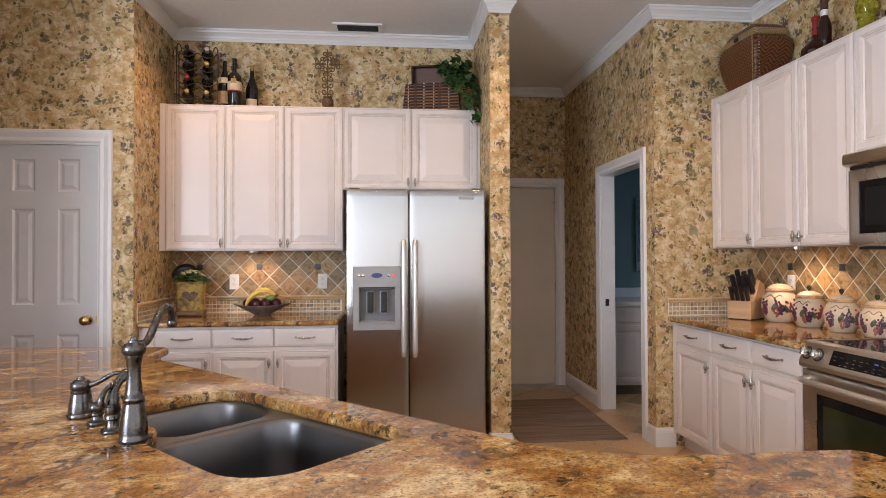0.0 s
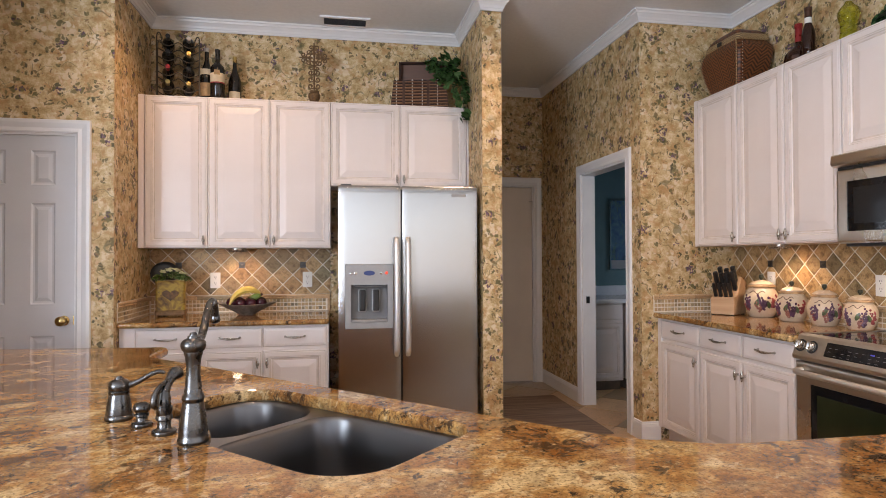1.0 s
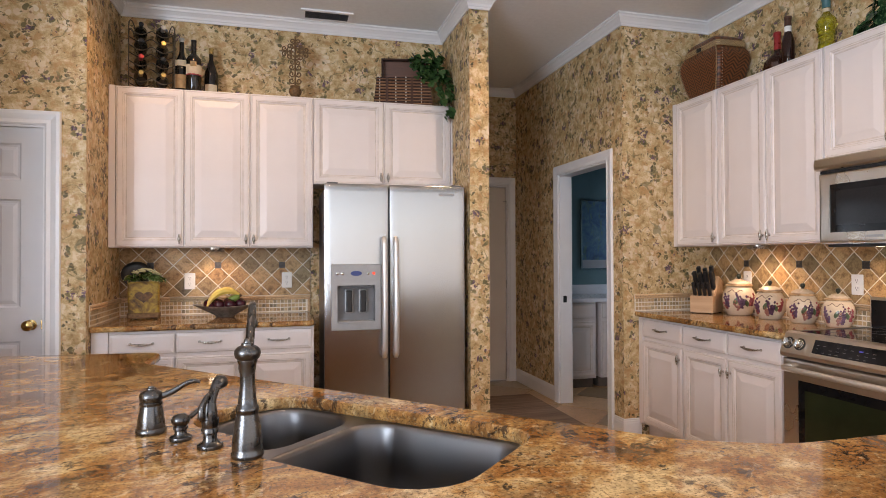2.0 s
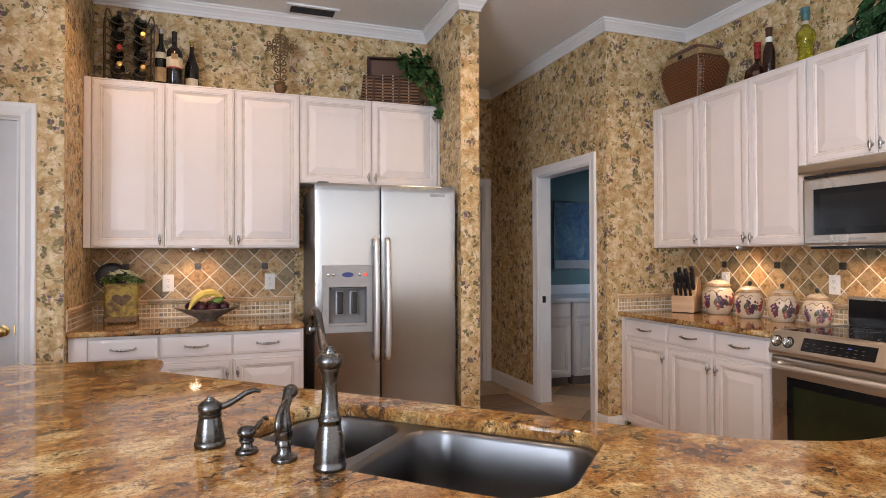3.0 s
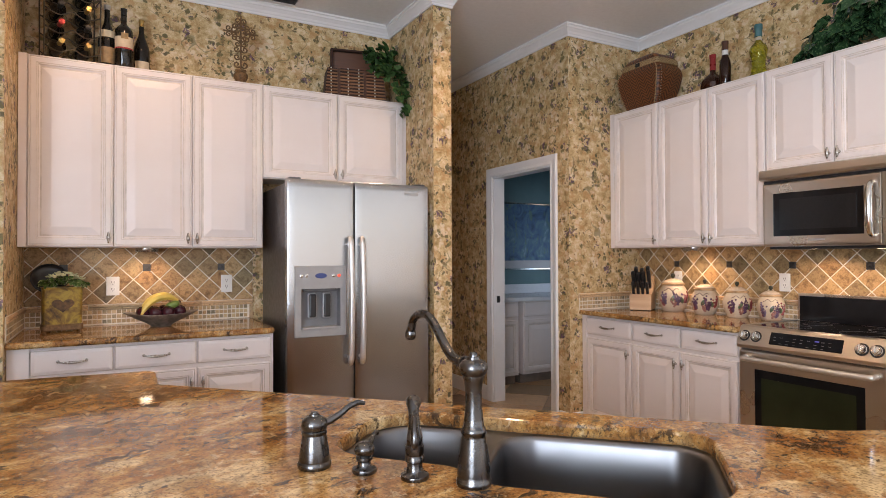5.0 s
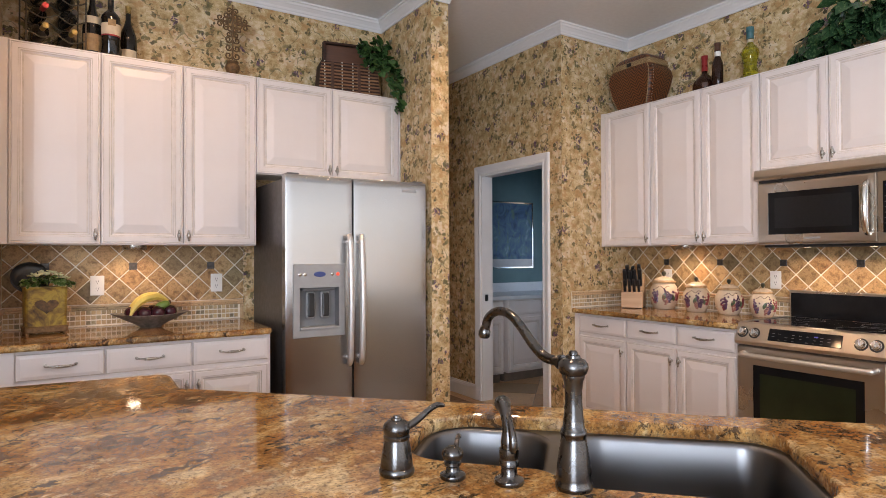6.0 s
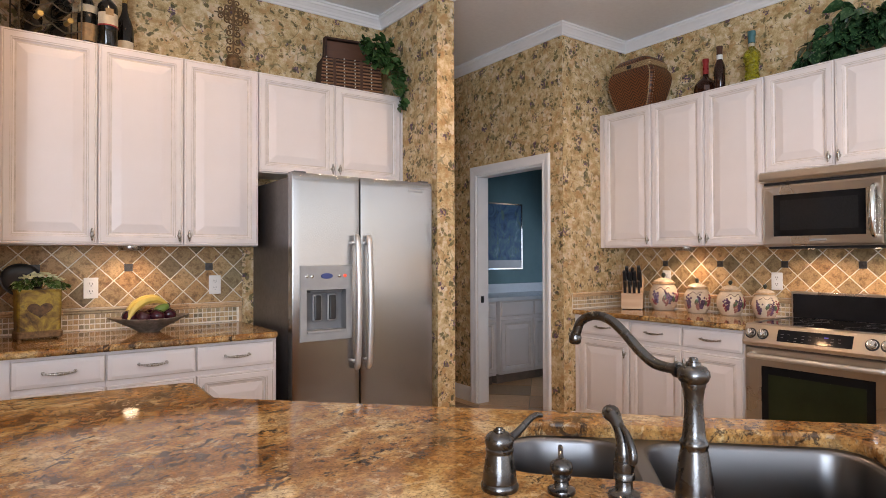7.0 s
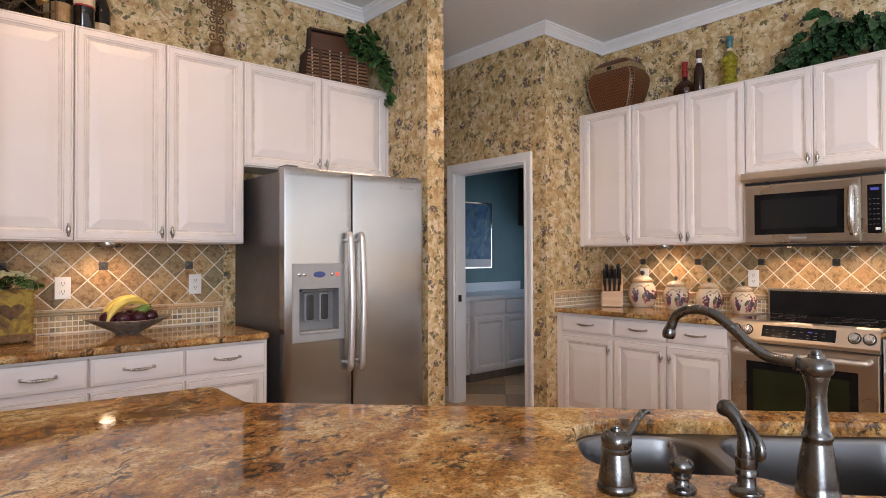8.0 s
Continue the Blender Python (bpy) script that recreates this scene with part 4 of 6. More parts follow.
# ---- microwave (local x runs along the wall towards the viewer) ----
MY, MX = 2.728, 2.272
micro = thing("microwave", pose(MX, MY, 0, 0, 0, -90), "stainless steel over-range microwave with dark window", "microwave")
part("case", boxed(0.002, 0.755, 0.022, RIGHTX - MX - 0.002, 1.378, 1.832), M_STEEL_H, micro)
lip = bmesh.new()
sec = [(0.022, 1.768), (-0.006, 1.768), (-0.020, 1.776), (-0.024, 1.790), (-0.020, 1.826), (-0.012, 1.832), (0.022, 1.832)]
ends = [[lip.verts.new((x, y, z)) for y, z in sec] for x in (-0.004, 0.760)]
for j in range(len(sec)):
    k = (j + 1) % len(sec)
    lip.faces.new((ends[0][j], ends[0][k], ends[1][k], ends[1][j]))
lip.faces.new(ends[0])
lip.faces.new(ends[1][::-1])
part("vent_hood", lip, M_STEEL_H, micro, "steel vent lip")
part("vent_slot", boxed(0.01, 0.745, 0.006, 0.0215, 1.752, 1.767), M_BLACK, micro, "black vent slot")
mdoor = bmesh.new()
ring_panel(mdoor, 0.004, 0.638, 1.384, 1.750, 0.0, [(0, 0.021), (0, 0.006), (0.004, 0.001), (0.012, 0.0)])
bmesh.ops.delete(mdoor, geom=[list(mdoor.faces)[-1]], context="FACES_ONLY")
A = [(0.016, 1.396), (0.626, 1.396), (0.626, 1.738), (0.016, 1.738)]
B = [(0.066, 1.438), (0.556, 1.438), (0.556, 1.690), (0.066, 1.690)]
va = [mdoor.verts.new((p[0], 0.0, p[1])) for p in A]
vb = [mdoor.verts.new((p[0], 0.002, p[1])) for p in B]
vc = [mdoor.verts.new((p[0], 0.012, p[1])) for p in B]
for j in range(4):
    k = (j + 1) % 4
    mdoor.faces.new((va[j], va[k], vb[k], vb[j]))
    mdoor.faces.new((vb[j], vb[k], vc[k], vc[j]))
md = part("door", mdoor, M_STEEL_H, micro)
part("window", boxed(0.066, 0.556, 0.006, 0.014, 1.438, 1.690), M_GLASSBLK, md, "black glass window")
part("inner_screen", boxed(0.105, 0.520, 0.003, 0.0058, 1.475, 1.655, 0.0), plain("perforated_screen", (0.016, 0.016, 0.017), 0.12, vary=0.2, scale=200, bump=0.0, Specular_IOR_Level=0.2), md)
hb = tube(bmesh.new(), smooth_path([(0.598, 0.004, 1.708), (0.598, -0.026, 1.690), (0.598, -0.042, 1.63), (0.598, -0.046, 1.565), (0.598, -0.042, 1.50), (0.598, -0.026, 1.44), (0.598, 0.004, 1.422)]), [0.010, 0.013, 0.016, 0.018, 0.016, 0.013, 0.010], 14)
part("handle", hb, M_BAR, md, "bowed chrome handle", smooth=True)
mp = part("control_panel", boxed(0.642, 0.754, 0.0, 0.0215, 1.384, 1.750, 0.003), M_STEEL_H, micro)
part("keypad", boxed(0.668, 0.738, -0.004, 0.002, 1.430, 1.700, 0.002), M_GLASSBLK, mp, "black keypad")
for r in range(6):
    for c in range(3):
        part("key_mark", boxed(0.677 + c * 0.0185, 0.687 + c * 0.0185, -0.0052, -0.0035, 1.478 + r * 0.028, 1.481 + r * 0.028), M_KEYMARK, mp)
part("display", boxed(0.683, 0.722, -0.0054, -0.0035, 1.668, 1.682), M_DIGITS, mp, "blue clock display")
part("start_key", boxed(0.706, 0.728, -0.0054, -0.0035, 1.448, 1.462), M_PLATE, mp, "pale start key")
part("badge", boxed(0.27, 0.36, -0.003, 0.001, 1.408, 1.420, 0.001), M_GREYPL, md)
part("underside", boxed(0.02, 0.73, 0.04, 0.33, 1.362, 1.377, 0.004), M_BLACK, micro, "black underside grille")
for lx in (0.208, 0.558):
    part("lamp_lens", boxed(lx - 0.014, lx + 0.014, 0.155, 0.180, 1.3612, 1.3625, 0.0003), M_LENS, micro, "lit hood lamp")

# ---- range ----
GY, GX = 2.704, 2.000
rng = thing("range", pose(GX, GY, 0, 0, 0, -90), "stainless steel slide-in range with black glass cooktop", "range")
part("case", boxed(0.004, 0.752, 0.045, RIGHTX - GX - 0.02, 0.02, 0.905), M_DARKPL, rng, "dark oven case")
part("cooktop", boxed(0.006, 0.750, 0.062, 0.585, 0.906, 0.924, 0.003), M_GLASSBLK, rng, "black glass cooktop")
for bx, by, br in ((0.20, 0.20, 0.09), (0.56, 0.20, 0.105), (0.20, 0.44, 0.075), (0.56, 0.44, 0.085)):
    part("burner_ring", lathe(bmesh.new(), [(br - 0.002, 0.9243), (br - 0.002, 0.9248), (br, 0.9248), (br, 0.9243)], 40, pose(bx, by, 0)), M_DARKPL, rng, "thin grey burner ring")
for x0, x1 in ((-0.004, 0.006), (0.750, 0.760)):
    part("side_trim", boxed(x0, x1, 0.05, 0.60, 0.908, 0.928, 0.002), M_STEEL_H, rng, "steel edge trim")
bk = boxed(0.0, 0.756, 0.588, 0.628, 0.90, 1.092, 0.004)
bgd = part("backguard", bk, M_STEEL_H, rng)
part("glass_panel", boxed(0.014, 0.742, 0.580, 0.5875, 0.925, 1.076, 0.001), M_GLASSBLK, bgd, "black glass backguard")
sec = [(0.065, 0.927), (0.045, 0.928), (0.028, 0.920), (-0.012, 0.822), (-0.010, 0.806), (0.0, 0.800), (0.065, 0.800)]
cp = bmesh.new()
ends = [[cp.verts.new((x, y, z)) for y, z in sec] for x in (-0.002, 0.758)]
for j in range(len(sec)):
    k = (j + 1) % len(sec)
    cp.faces.new((ends[0][j], ends[0][k], ends[1][k], ends[1][j]))
cp.faces.new(ends[0])
cp.faces.new(ends[1][::-1])
cpan = part("control_panel", cp, M_STEEL_H, rng, "sloping steel control panel")
TILTED = pose(0, 0.008, 0.871, -22.2)
part("touch_panel", boxed(0.185, 0.560, -0.003, 0.004, -0.034, 0.036, 0.003), M_GLASSBLK, cpan, "black touch panel", TILTED)
part("clock", boxed(0.425, 0.445, -0.0042, -0.0025, 0.008, 0.014), M_DIGITS, cpan, "blue clock digits", TILTED)
for i in range(9):
    for r in range(3):
        if (i * 3 + r) % 4:
            part("key_mark", boxed(0.205 + i * 0.036, 0.219 + i * 0.036, -0.0042, -0.0025, -0.026 + r * 0.017, -0.0245 + r * 0.017), M_KEYMARK, cpan, "", TILTED)
for kx in (0.036, 0.105, 0.645, 0.712):
    kb = lathe(bmesh.new(), [(0.027, 0), (0.027, 0.003), (0.021, 0.005), (0.0205, 0.026), (0.017, 0.030), (0, 0.031)], 24, pose(0, 0, 0, 90))
    box(kb, -0.004, 0.004, -0.038, -0.028, -0.018, 0.018, 0.001)
    part("knob_ring", lathe(bmesh.new(), [(0.0, 0.001), (0.032, 0.001), (0.031, 0.004), (0.0, 0.0045)], 24, pose(0, 0, 0, 90)), M_BLACK, cpan, "black ring behind the knob", TILTED @ pose(kx, 0, 0))
    part("knob", kb, M_BAR, cpan, "round chrome control knob", TILTED @ pose(kx, 0, 0), True)
od = bmesh.new()
ring_panel(od, 0.004, 0.752, 0.235, 0.792, 0.0, [(0, 0.04), (0, 0.006), (0.005, 0.001), (0.014, 0.0)])
bmesh.ops.delete(od, geom=[list(od.faces)[-1]], context="FACES_ONLY")
A = [(0.018, 0.249), (0.738, 0.249), (0.738, 0.778), (0.018, 0.778)]
B = [(0.096, 0.310), (0.660, 0.310), (0.660, 0.690), (0.096, 0.690)]
va = [od.verts.new((p[0], 0.0, p[1])) for p in A]
vb = [od.verts.new((p[0], 0.002, p[1])) for p in B]
vc = [od.verts.new((p[0], 0.014, p[1])) for p in B]
for j in range(4):
    k = (j + 1) % 4
    od.faces.new((va[j], va[k], vb[k], vb[j]))
    od.faces.new((vb[j], vb[k], vc[k], vc[j]))
odoor = part("oven_door", od, M_STEEL_H, rng)
part("window", boxed(0.096, 0.660, 0.005, 0.030, 0.310, 0.690), M_GLASSBLK, odoor, "black glass window border")
part("inner_glass", boxed(0.135, 0.620, 0.0025, 0.0048, 0.345, 0.645), M_OVENGLASS, odoor, "dark inner glass, its green reflection put into the colour")
hb = tube(bmesh.new(), smooth_path([(0.045, 0.002, 0.752), (0.050, -0.030, 0.750), (0.085, -0.044, 0.748), (0.378, -0.050, 0.748), (0.671, -0.044, 0.748), (0.706, -0.030, 0.750), (0.711, 0.002, 0.752)], 8), 0.0145, 14)
part("door_handle", hb, M_SATIN, odoor, "long steel bar handle", smooth=True)
dr = boxed(0.004, 0.752, 0.0, 0.044, 0.06, 0.225, 0.006)
part("drawer", dr, M_STEEL_H, rng, "steel storage drawer")
part("toe_kick", boxed(0.02, 0.736, 0.05, 0.10, 0.001, 0.06), M_BLACK, rng)

# ---- faucet set on the island ----
FAU = Vector((-0.572, 1.433, TOP))
faucet = thing("faucet", Matrix.Translation(FAU), "antique pewter kitchen faucet with long curved spout", "faucet")
part("column", lathe(bmesh.new(), [(0, 0), (0.031, 0), (0.0325, 0.004), (0.0325, 0.009), (0.030, 0.013), (0.0305, 0.020), (0.029, 0.040), (0.0255, 0.064), (0.0218, 0.086), (0.0212, 0.090), (0.0230, 0.093), (0.0232, 0.098), (0.0215, 0.102), (0.0192, 0.105), (0.0176, 0.118), (0.0150, 0.146), (0.0148, 0.168), (0.0172, 0.186), (0.0195, 0.192), (0.0195, 0.196), (0.0235, 0.200), (0.0262, 0.208), (0.0255, 0.216), (0.0205, 0.222), (0.0125, 0.2255), (0.0118, 0.230), (0.008, 0.231), (0.0075, 0.235), (0.0055, 0.238), (0, 0.239)], 32), M_PEWTER, faucet, smooth=True)
SP = [(0.0, 0.015, 0.213), (0.0, 0.045, 0.214), (0.0, 0.075, 0.218), (0.0, 0.105, 0.236), (0.0, 0.140, 0.266), (0.0, 0.172, 0.286), (-0.001, 0.209, 0.291), (-0.002, 0.240, 0.277), (-0.003, 0.252, 0.252)]
sb = tube(bmesh.new(), smooth_path(SP, 6), [0.0085, 0.009, 0.0095, 0.0095, 0.0092, 0.009, 0.009, 0.009, 0.0095], 16)
part("spout", sb, M_PEWTER, faucet, "curved pewter spout", smooth=True)
part("collar", lathe(bmesh.new(), [(0.009, -0.004), (0.0135, -0.003), (0.0135, 0.003), (0.009, 0.004)], 20, pose(0, 0.030, 0.2135, -88)), M_PEWTER, faucet, smooth=True)
part("aerator", lathe(bmesh.new(), [(0, -0.016), (0.010, -0.016), (0.0125, -0.012), (0.0125, -0.002), (0.0105, 0.002), (0.0095, 0.006), (0, 0.006)], 20, pose(-0.003, 0.254, 0.248, 8)), M_PEWTER, faucet, "ringed pewter outlet", smooth=True)

lever = thing("faucet_lever", pose(-0.797, 1.663, TOP), "antique pewter single lever valve beside the faucet", "faucet lever")
part("body", lathe(bmesh.new(), [(0, 0), (0.031, 0), (0.033, 0.004), (0.033, 0.010), (0.030, 0.014), (0.0305, 0.017), (0.0275, 0.038), (0.0235, 0.062), (0.023, 0.064), (0.0248, 0.067), (0.0248, 0.071), (0.0225, 0.073), (0.0245, 0.077), (0.0258, 0.084), (0.0240, 0.092), (0.017, 0.098), (0.0105, 0.100), (0.010, 0.1035), (0.0065, 0.1045), (0.006, 0.107), (0, 0.108)], 28), M_PEWTER, lever, smooth=True)
part("handle", tube(bmesh.new(), smooth_path([(0.010, 0.000, 0.083), (0.030, 0.000, 0.086), (0.052, 0.001, 0.096), (0.074, 0.002, 0.109), (0.092, 0.003, 0.114), (0.106, 0.003, 0.111)]), [0.008, 0.0075, 0.0065, 0.006, 0.0055, 0.004], 12), M_PEWTER, lever, "curved lever handle", smooth=True)

soap = thing("soap_dispenser", pose(-0.722, 1.588, TOP), "small antique pewter soap pump by the sink", "soap dispenser")
part("body", lathe(bmesh.new(), [(0, 0), (0.0225, 0), (0.024, 0.003), (0.023, 0.008), (0.015, 0.011), (0.0125, 0.015), (0.0125, 0.022), (0.016, 0.025), (0.016, 0.030), (0.0135, 0.032), (0.0180, 0.037), (0.0200, 0.044), (0.0180, 0.051), (0.011, 0.056), (0, 0.058)], 24), M_PEWTER, soap, smooth=True)
part("pump_spout", tube(bmesh.new(), smooth_path([(0.010, 0.010, 0.044), (0.019, 0.019, 0.046), (0.027, 0.027, 0.052), (0.034, 0.034, 0.059), (0.040, 0.040, 0.061), (0.044, 0.044, 0.056)]), [0.006, 0.0055, 0.0045, 0.004, 0.0045], 10), M_PEWTER, soap, smooth=True)

spray = thing("side_sprayer", pose(-0.652, 1.512, TOP), "antique pewter side sprayer standing in its holder", "sprayer")
part("holder", lathe(bmesh.new(), [(0, 0), (0.0255, 0), (0.027, 0.003), (0.026, 0.008), (0.017, 0.012), (0.0145, 0.017), (0.0145, 0.030), (0.018, 0.033), (0.018, 0.041), (0.016, 0.044), (0.0175, 0.052), (0.0175, 0.062), (0, 0.066)], 24), M_PEWTER, spray, smooth=True)
part("wand", tube(bmesh.new(), smooth_path([(0.000, 0.000, 0.050), (0.000, 0.000, 0.078), (0.001, 0.004, 0.098), (0.007, 0.018, 0.118), (0.014, 0.034, 0.130), (0.020, 0.046, 0.130)]), [0.0145, 0.0150, 0.0118, 0.0098, 0.0110, 0.0150, 0.0140], 16), M_PEWTER, spray, smooth=True)
part("trigger", tube(bmesh.new(), smooth_path([(0.005, 0.010, 0.120), (-0.006, -0.012, 0.109), (-0.013, -0.026, 0.092), (-0.014, -0.029, 0.074), (-0.011, -0.024, 0.064)]), [0.0045, 0.0055, 0.0070, 0.0078, 0.005], 10), M_PEWTER, spray, "long spray trigger", smooth=True)

# ---- ceiling vent, recessed lamps, puck lamps ----
vent = thing("ceiling_vent", pose(-0.198, 4.585, CEIL), "dark slatted air vent in the ceiling", "vent")
vb = bmesh.new()
for a in ((-0.185, -0.155, -0.085, 0.085), (0.155, 0.185, -0.085, 0.085), (-0.155, 0.155, -0.085, -0.062), (-0.155, 0.155, 0.062, 0.085)):
    box(vb, a[0], a[1], a[2], a[3], -0.012, 0.0)
part("frame", vb, M_CEIL, vent, "painted vent frame")
# a black sheet stands in for the dark opening behind the slats
part("duct", boxed(-0.155, 0.155, -0.062, 0.062, -0.002, 0.0), M_BLACK, vent, "flat black sheet in place of the duct opening")
for i in range(7):
    s = boxed(-0.155, 0.155, -0.009, 0.009, -0.001, 0.001)
    part("slat", s, M_DARKPL, vent, "dark slat", pose(0, -0.052 + i * 0.0173, -0.008, 38))


def round_lamp(name, m, r, label, category, group, drop=0.016):
    root = thing(name, m, label, category, group)
    part("rim", lathe(bmesh.new(), [(r, 0.0), (r, -drop * 0.6), (r * 0.93, -drop), (r * 0.62, -drop * 0.9), (r * 0.56, -drop * 0.5), (r * 0.56, 0.0)], 28), M_WHITE if r > 0.08 else M_NICKEL, root, smooth=True)
    part("lens", lathe(bmesh.new(), [(0, -drop * 0.96), (r * 0.38, -drop * 0.92), (r * 0.55, -drop * 0.8), (r * 0.55, -drop * 0.6), (0, -drop * 0.6)], 28), M_LENS if r > 0.08 else M_PUCKLENS, root, "lit lens")
    return root


for cx, cy in CANS:
    round_lamp("recessed_light", pose(cx, cy, CEIL), 0.085, "lit ceiling lamp with white rim, added out of view", "ceiling light", "recessed ceiling lamps")
round_lamp("puck_light", pose(-0.97, 4.585, UZ0 - 0.0005), 0.066, "lit round bronze lamp under the upper cabinet", "puck light", "lamps under the cabinets", 0.026)
for py in (3.40, 1.6):
    round_lamp("puck_light", pose(2.50, py, UZ0 - 0.0005), 0.066, "lit round bronze lamp under the upper cabinet", "puck light", "lamps under the cabinets", 0.026)


# ---- outlets ----
def outlet(m, label):
    root = thing("outlet", m, label, "outlet", "wall outlets")
    part("plate", boxed(-0.036, 0.036, -0.006, 0.0, -0.058, 0.058, 0.003), M_PLATE, root)
    for z in (-0.021, 0.021):
        s = part("socket", lathe(bmesh.new(), [(0, 0.0082), (0.0155, 0.0082), (0.0165, 0.006), (0.0165, 0.002)], 20, pose(0, 0, z, 90)), M_PLATE, root)
        for sx in (-0.0065, 0.0065):
            part("slot", boxed(sx - 0.0013, sx + 0.0013, -0.0088, -0.0080, z - 0.001, z + 0.009), M_BLACK, s)
        part("slot", boxed(-0.0022, 0.0022, -0.0088, -0.0080, z - 0.011, z - 0.006), M_BLACK, s)


TILE_Y, TILE_X = BACK - 0.0105, RIGHTX - 0.0105
for ox in (-1.151, -0.482):
    outlet(pose(ox, TILE_Y, 1.152), "white double outlet on the stone backsplash")
for oy in (3.640, 2.812, 1.75):
    outlet(pose(TILE_X, oy, 1.152, 0, 0, -90), "white double outlet on the tiles near the range")

# ---- utility room beyond the doorway ----
for i, cx0 in enumerate((2.06, 2.58, 3.045, 3.51)):
    root = thing("utility_cabinet", pose(cx0, 5.535, 0), "pale grey raised-panel base cabinet in the utility room", "cabinet", "utility room cabinets")
    w = 0.46
    part("body", boxed(0, w, 0.019, 0.61, 0.10, 0.862), M_CAB, root)
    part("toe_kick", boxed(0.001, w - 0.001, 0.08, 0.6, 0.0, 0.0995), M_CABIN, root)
    d = piece("door", front_mesh("door", w - 0.012, 0.545), root, pose(0.006, 0, 0.125))
    d2 = piece("drawer_front", front_mesh("drawer", w - 0.012, 0.15), root, pose(0.006, 0, 0.700))
solid("utility_worktop", boxed(2.015, 4.245, 5.505, 6.150, 0.863, 0.902, 0.004), M_LAMINATE, "white worktop in the utility room", "countertop")
solid("utility_backsplash", boxed(2.015, 3.94, 6.130, 6.1535, 0.9025, 1.005, 0.003), M_LAMINATE, "low white backsplash on the worktop", "backsplash")


def painting_material():
    n = Nodes("painted_canvas").local()
    a = n.ramp(n.noise(5, 6, 0.65, None, 1.5), [(0.3, (0.02, 0.05, 0.10)), (0.45, (0.045, 0.12, 0.24)), (0.6, (0.08, 0.20, 0.26)), (0.75, (0.22, 0.36, 0.50))])
    b = n.step(n.noise(8, 5, 0.7, n.mapped(scale=(1.6, 1, 0.6), rot=(0, 0.8, 0))), 0.55, 0.62)
    return n.done(n.mix(n.math("MULTIPLY", b, 0.6), a, (0.10, 0.20, 0.12)), 0.5)


art = thing("framed_painting", pose(3.05, 6.153, 1.56), "dark blue-green painting in a thin silver frame", "painting")
part("canvas", boxed(-0.365, 0.365, -0.018, 0.0, -0.37, 0.37), painting_material(), art)
part("mount", boxed(-0.365, 0.365, -0.0195, -0.0185, -0.37, -0.28), M_GREYPL, art, "grey lower mount")
fr = bmesh.new()
for a in ((-0.382, -0.366, -0.387, 0.387), (0.366, 0.382, -0.387, 0.387), (-0.366, 0.366, -0.387, -0.371), (-0.366, 0.366, 0.371, 0.387)):
    box(fr, a[0], a[1], -0.026, 0.0, a[2], a[3])
part("frame", fr, M_BAR, art, "thin silver frame")
shelf = thing("wall_cabinet", pose(4.245, 5.95, 0), "dark wooden wall cabinet in the utility room", "cabinet")
M_DKWOOD = wood_material("dark_stained_wood", (0.02, 0.016, 0.014), (0.05, 0.036, 0.028), 2)
part("body", boxed(-0.30, 0.0, -0.55, 0.2, 1.70, 2.48, 0.003), M_DKWOOD, shelf)
part("door", boxed(-0.3205, -0.3005, -0.548, 0.198, 1.702, 2.478, 0.003), M_DKWOOD, shelf)


# ---- windows behind the viewer ----
def window(name, m, w, z0, z1, bars, label, rails=(1.62, 2.36)):
    root = thing(name, m, label, "window", kind="structure")
    fb = bmesh.new()
    for a in ((0, 0.06, z0, z1), (w - 0.06, w, z0, z1), (0.06, w - 0.06, z0, z0 + 0.06), (0.06, w - 0.06, z1 - 0.06, z1)):
        box(fb, a[0], a[1], 0.02, 0.09, a[2], a[3])
    part("window_frame", fb, M_WHITE, root)
    for i in range(1, bars + 1):
        x = w * i / (bars + 1)
        part("mullion", boxed(x - 0.025, x + 0.025, 0.03, 0.08, z0 + 0.06, z1 - 0.06), M_WHITE, root)
    # unseen cross rails, added so that the fridge mirrors horizontal bands
    for z in rails:
        part("rail", boxed(0.06, w - 0.06, 0.034, 0.076, z - 0.03, z + 0.03), M_WHITE, root)
    part("sill", boxed(-0.03, w + 0.03, -0.04, 0.02, z0 - 0.03, z0 - 0.002, 0.004), M_WHITE, root)


window("window_1", pose(2.5, FAR, 0, 0, 0, 180), 5.55, 0.75, 2.75, 4, "wide white-framed window behind the island")
# window made up round the added west lamp
window("added_window_west", pose(WEST, -2.65, 0, 0, 0, 90), 2.3, 0.75, 2.75, 1, "added white-framed window, out of view, for the west fill lamp")
window("window_4", pose(RIGHTX, 0.6, 0, 0, 0, -90), 3.5, 0.75, 2.75, 2, "white-framed window past the kitchen cabinets")
window("window_3", pose(4.25, 5.65, 0, 0, 0, -90), 1.1, 0.95, 2.15, 1, "utility room window")

# ---- rug ----
solid("rug", boxed(0.965, 1.765, 4.215, 5.47, 0.0005, 0.009, 0.003), M_RUG, "brown woven striped rug on the passage floor", "rug")

# ---- loose things: materials ----
M_BOTTLE = plain("dark_bottle_glass", (0.012, 0.010, 0.008), 0.06, vary=0.3, bump=0.0)
M_CREAMLBL = plain("cream_label", (0.56, 0.47, 0.34), 0.7, vary=0.1, scale=40)
M_TANLBL = plain("ochre_label", (0.30, 0.19, 0.09), 0.7, vary=0.3, scale=30)
M_REDFOIL = plain("red_foil", (0.35, 0.03, 0.03), 0.3, 0.4)
M_GOLDFOIL = plain("gold_foil", (0.50, 0.34, 0.12), 0.3, 0.8)
M_SILVERFOIL = plain("silver_foil", (0.60, 0.57, 0.52), 0.3, 0.8)
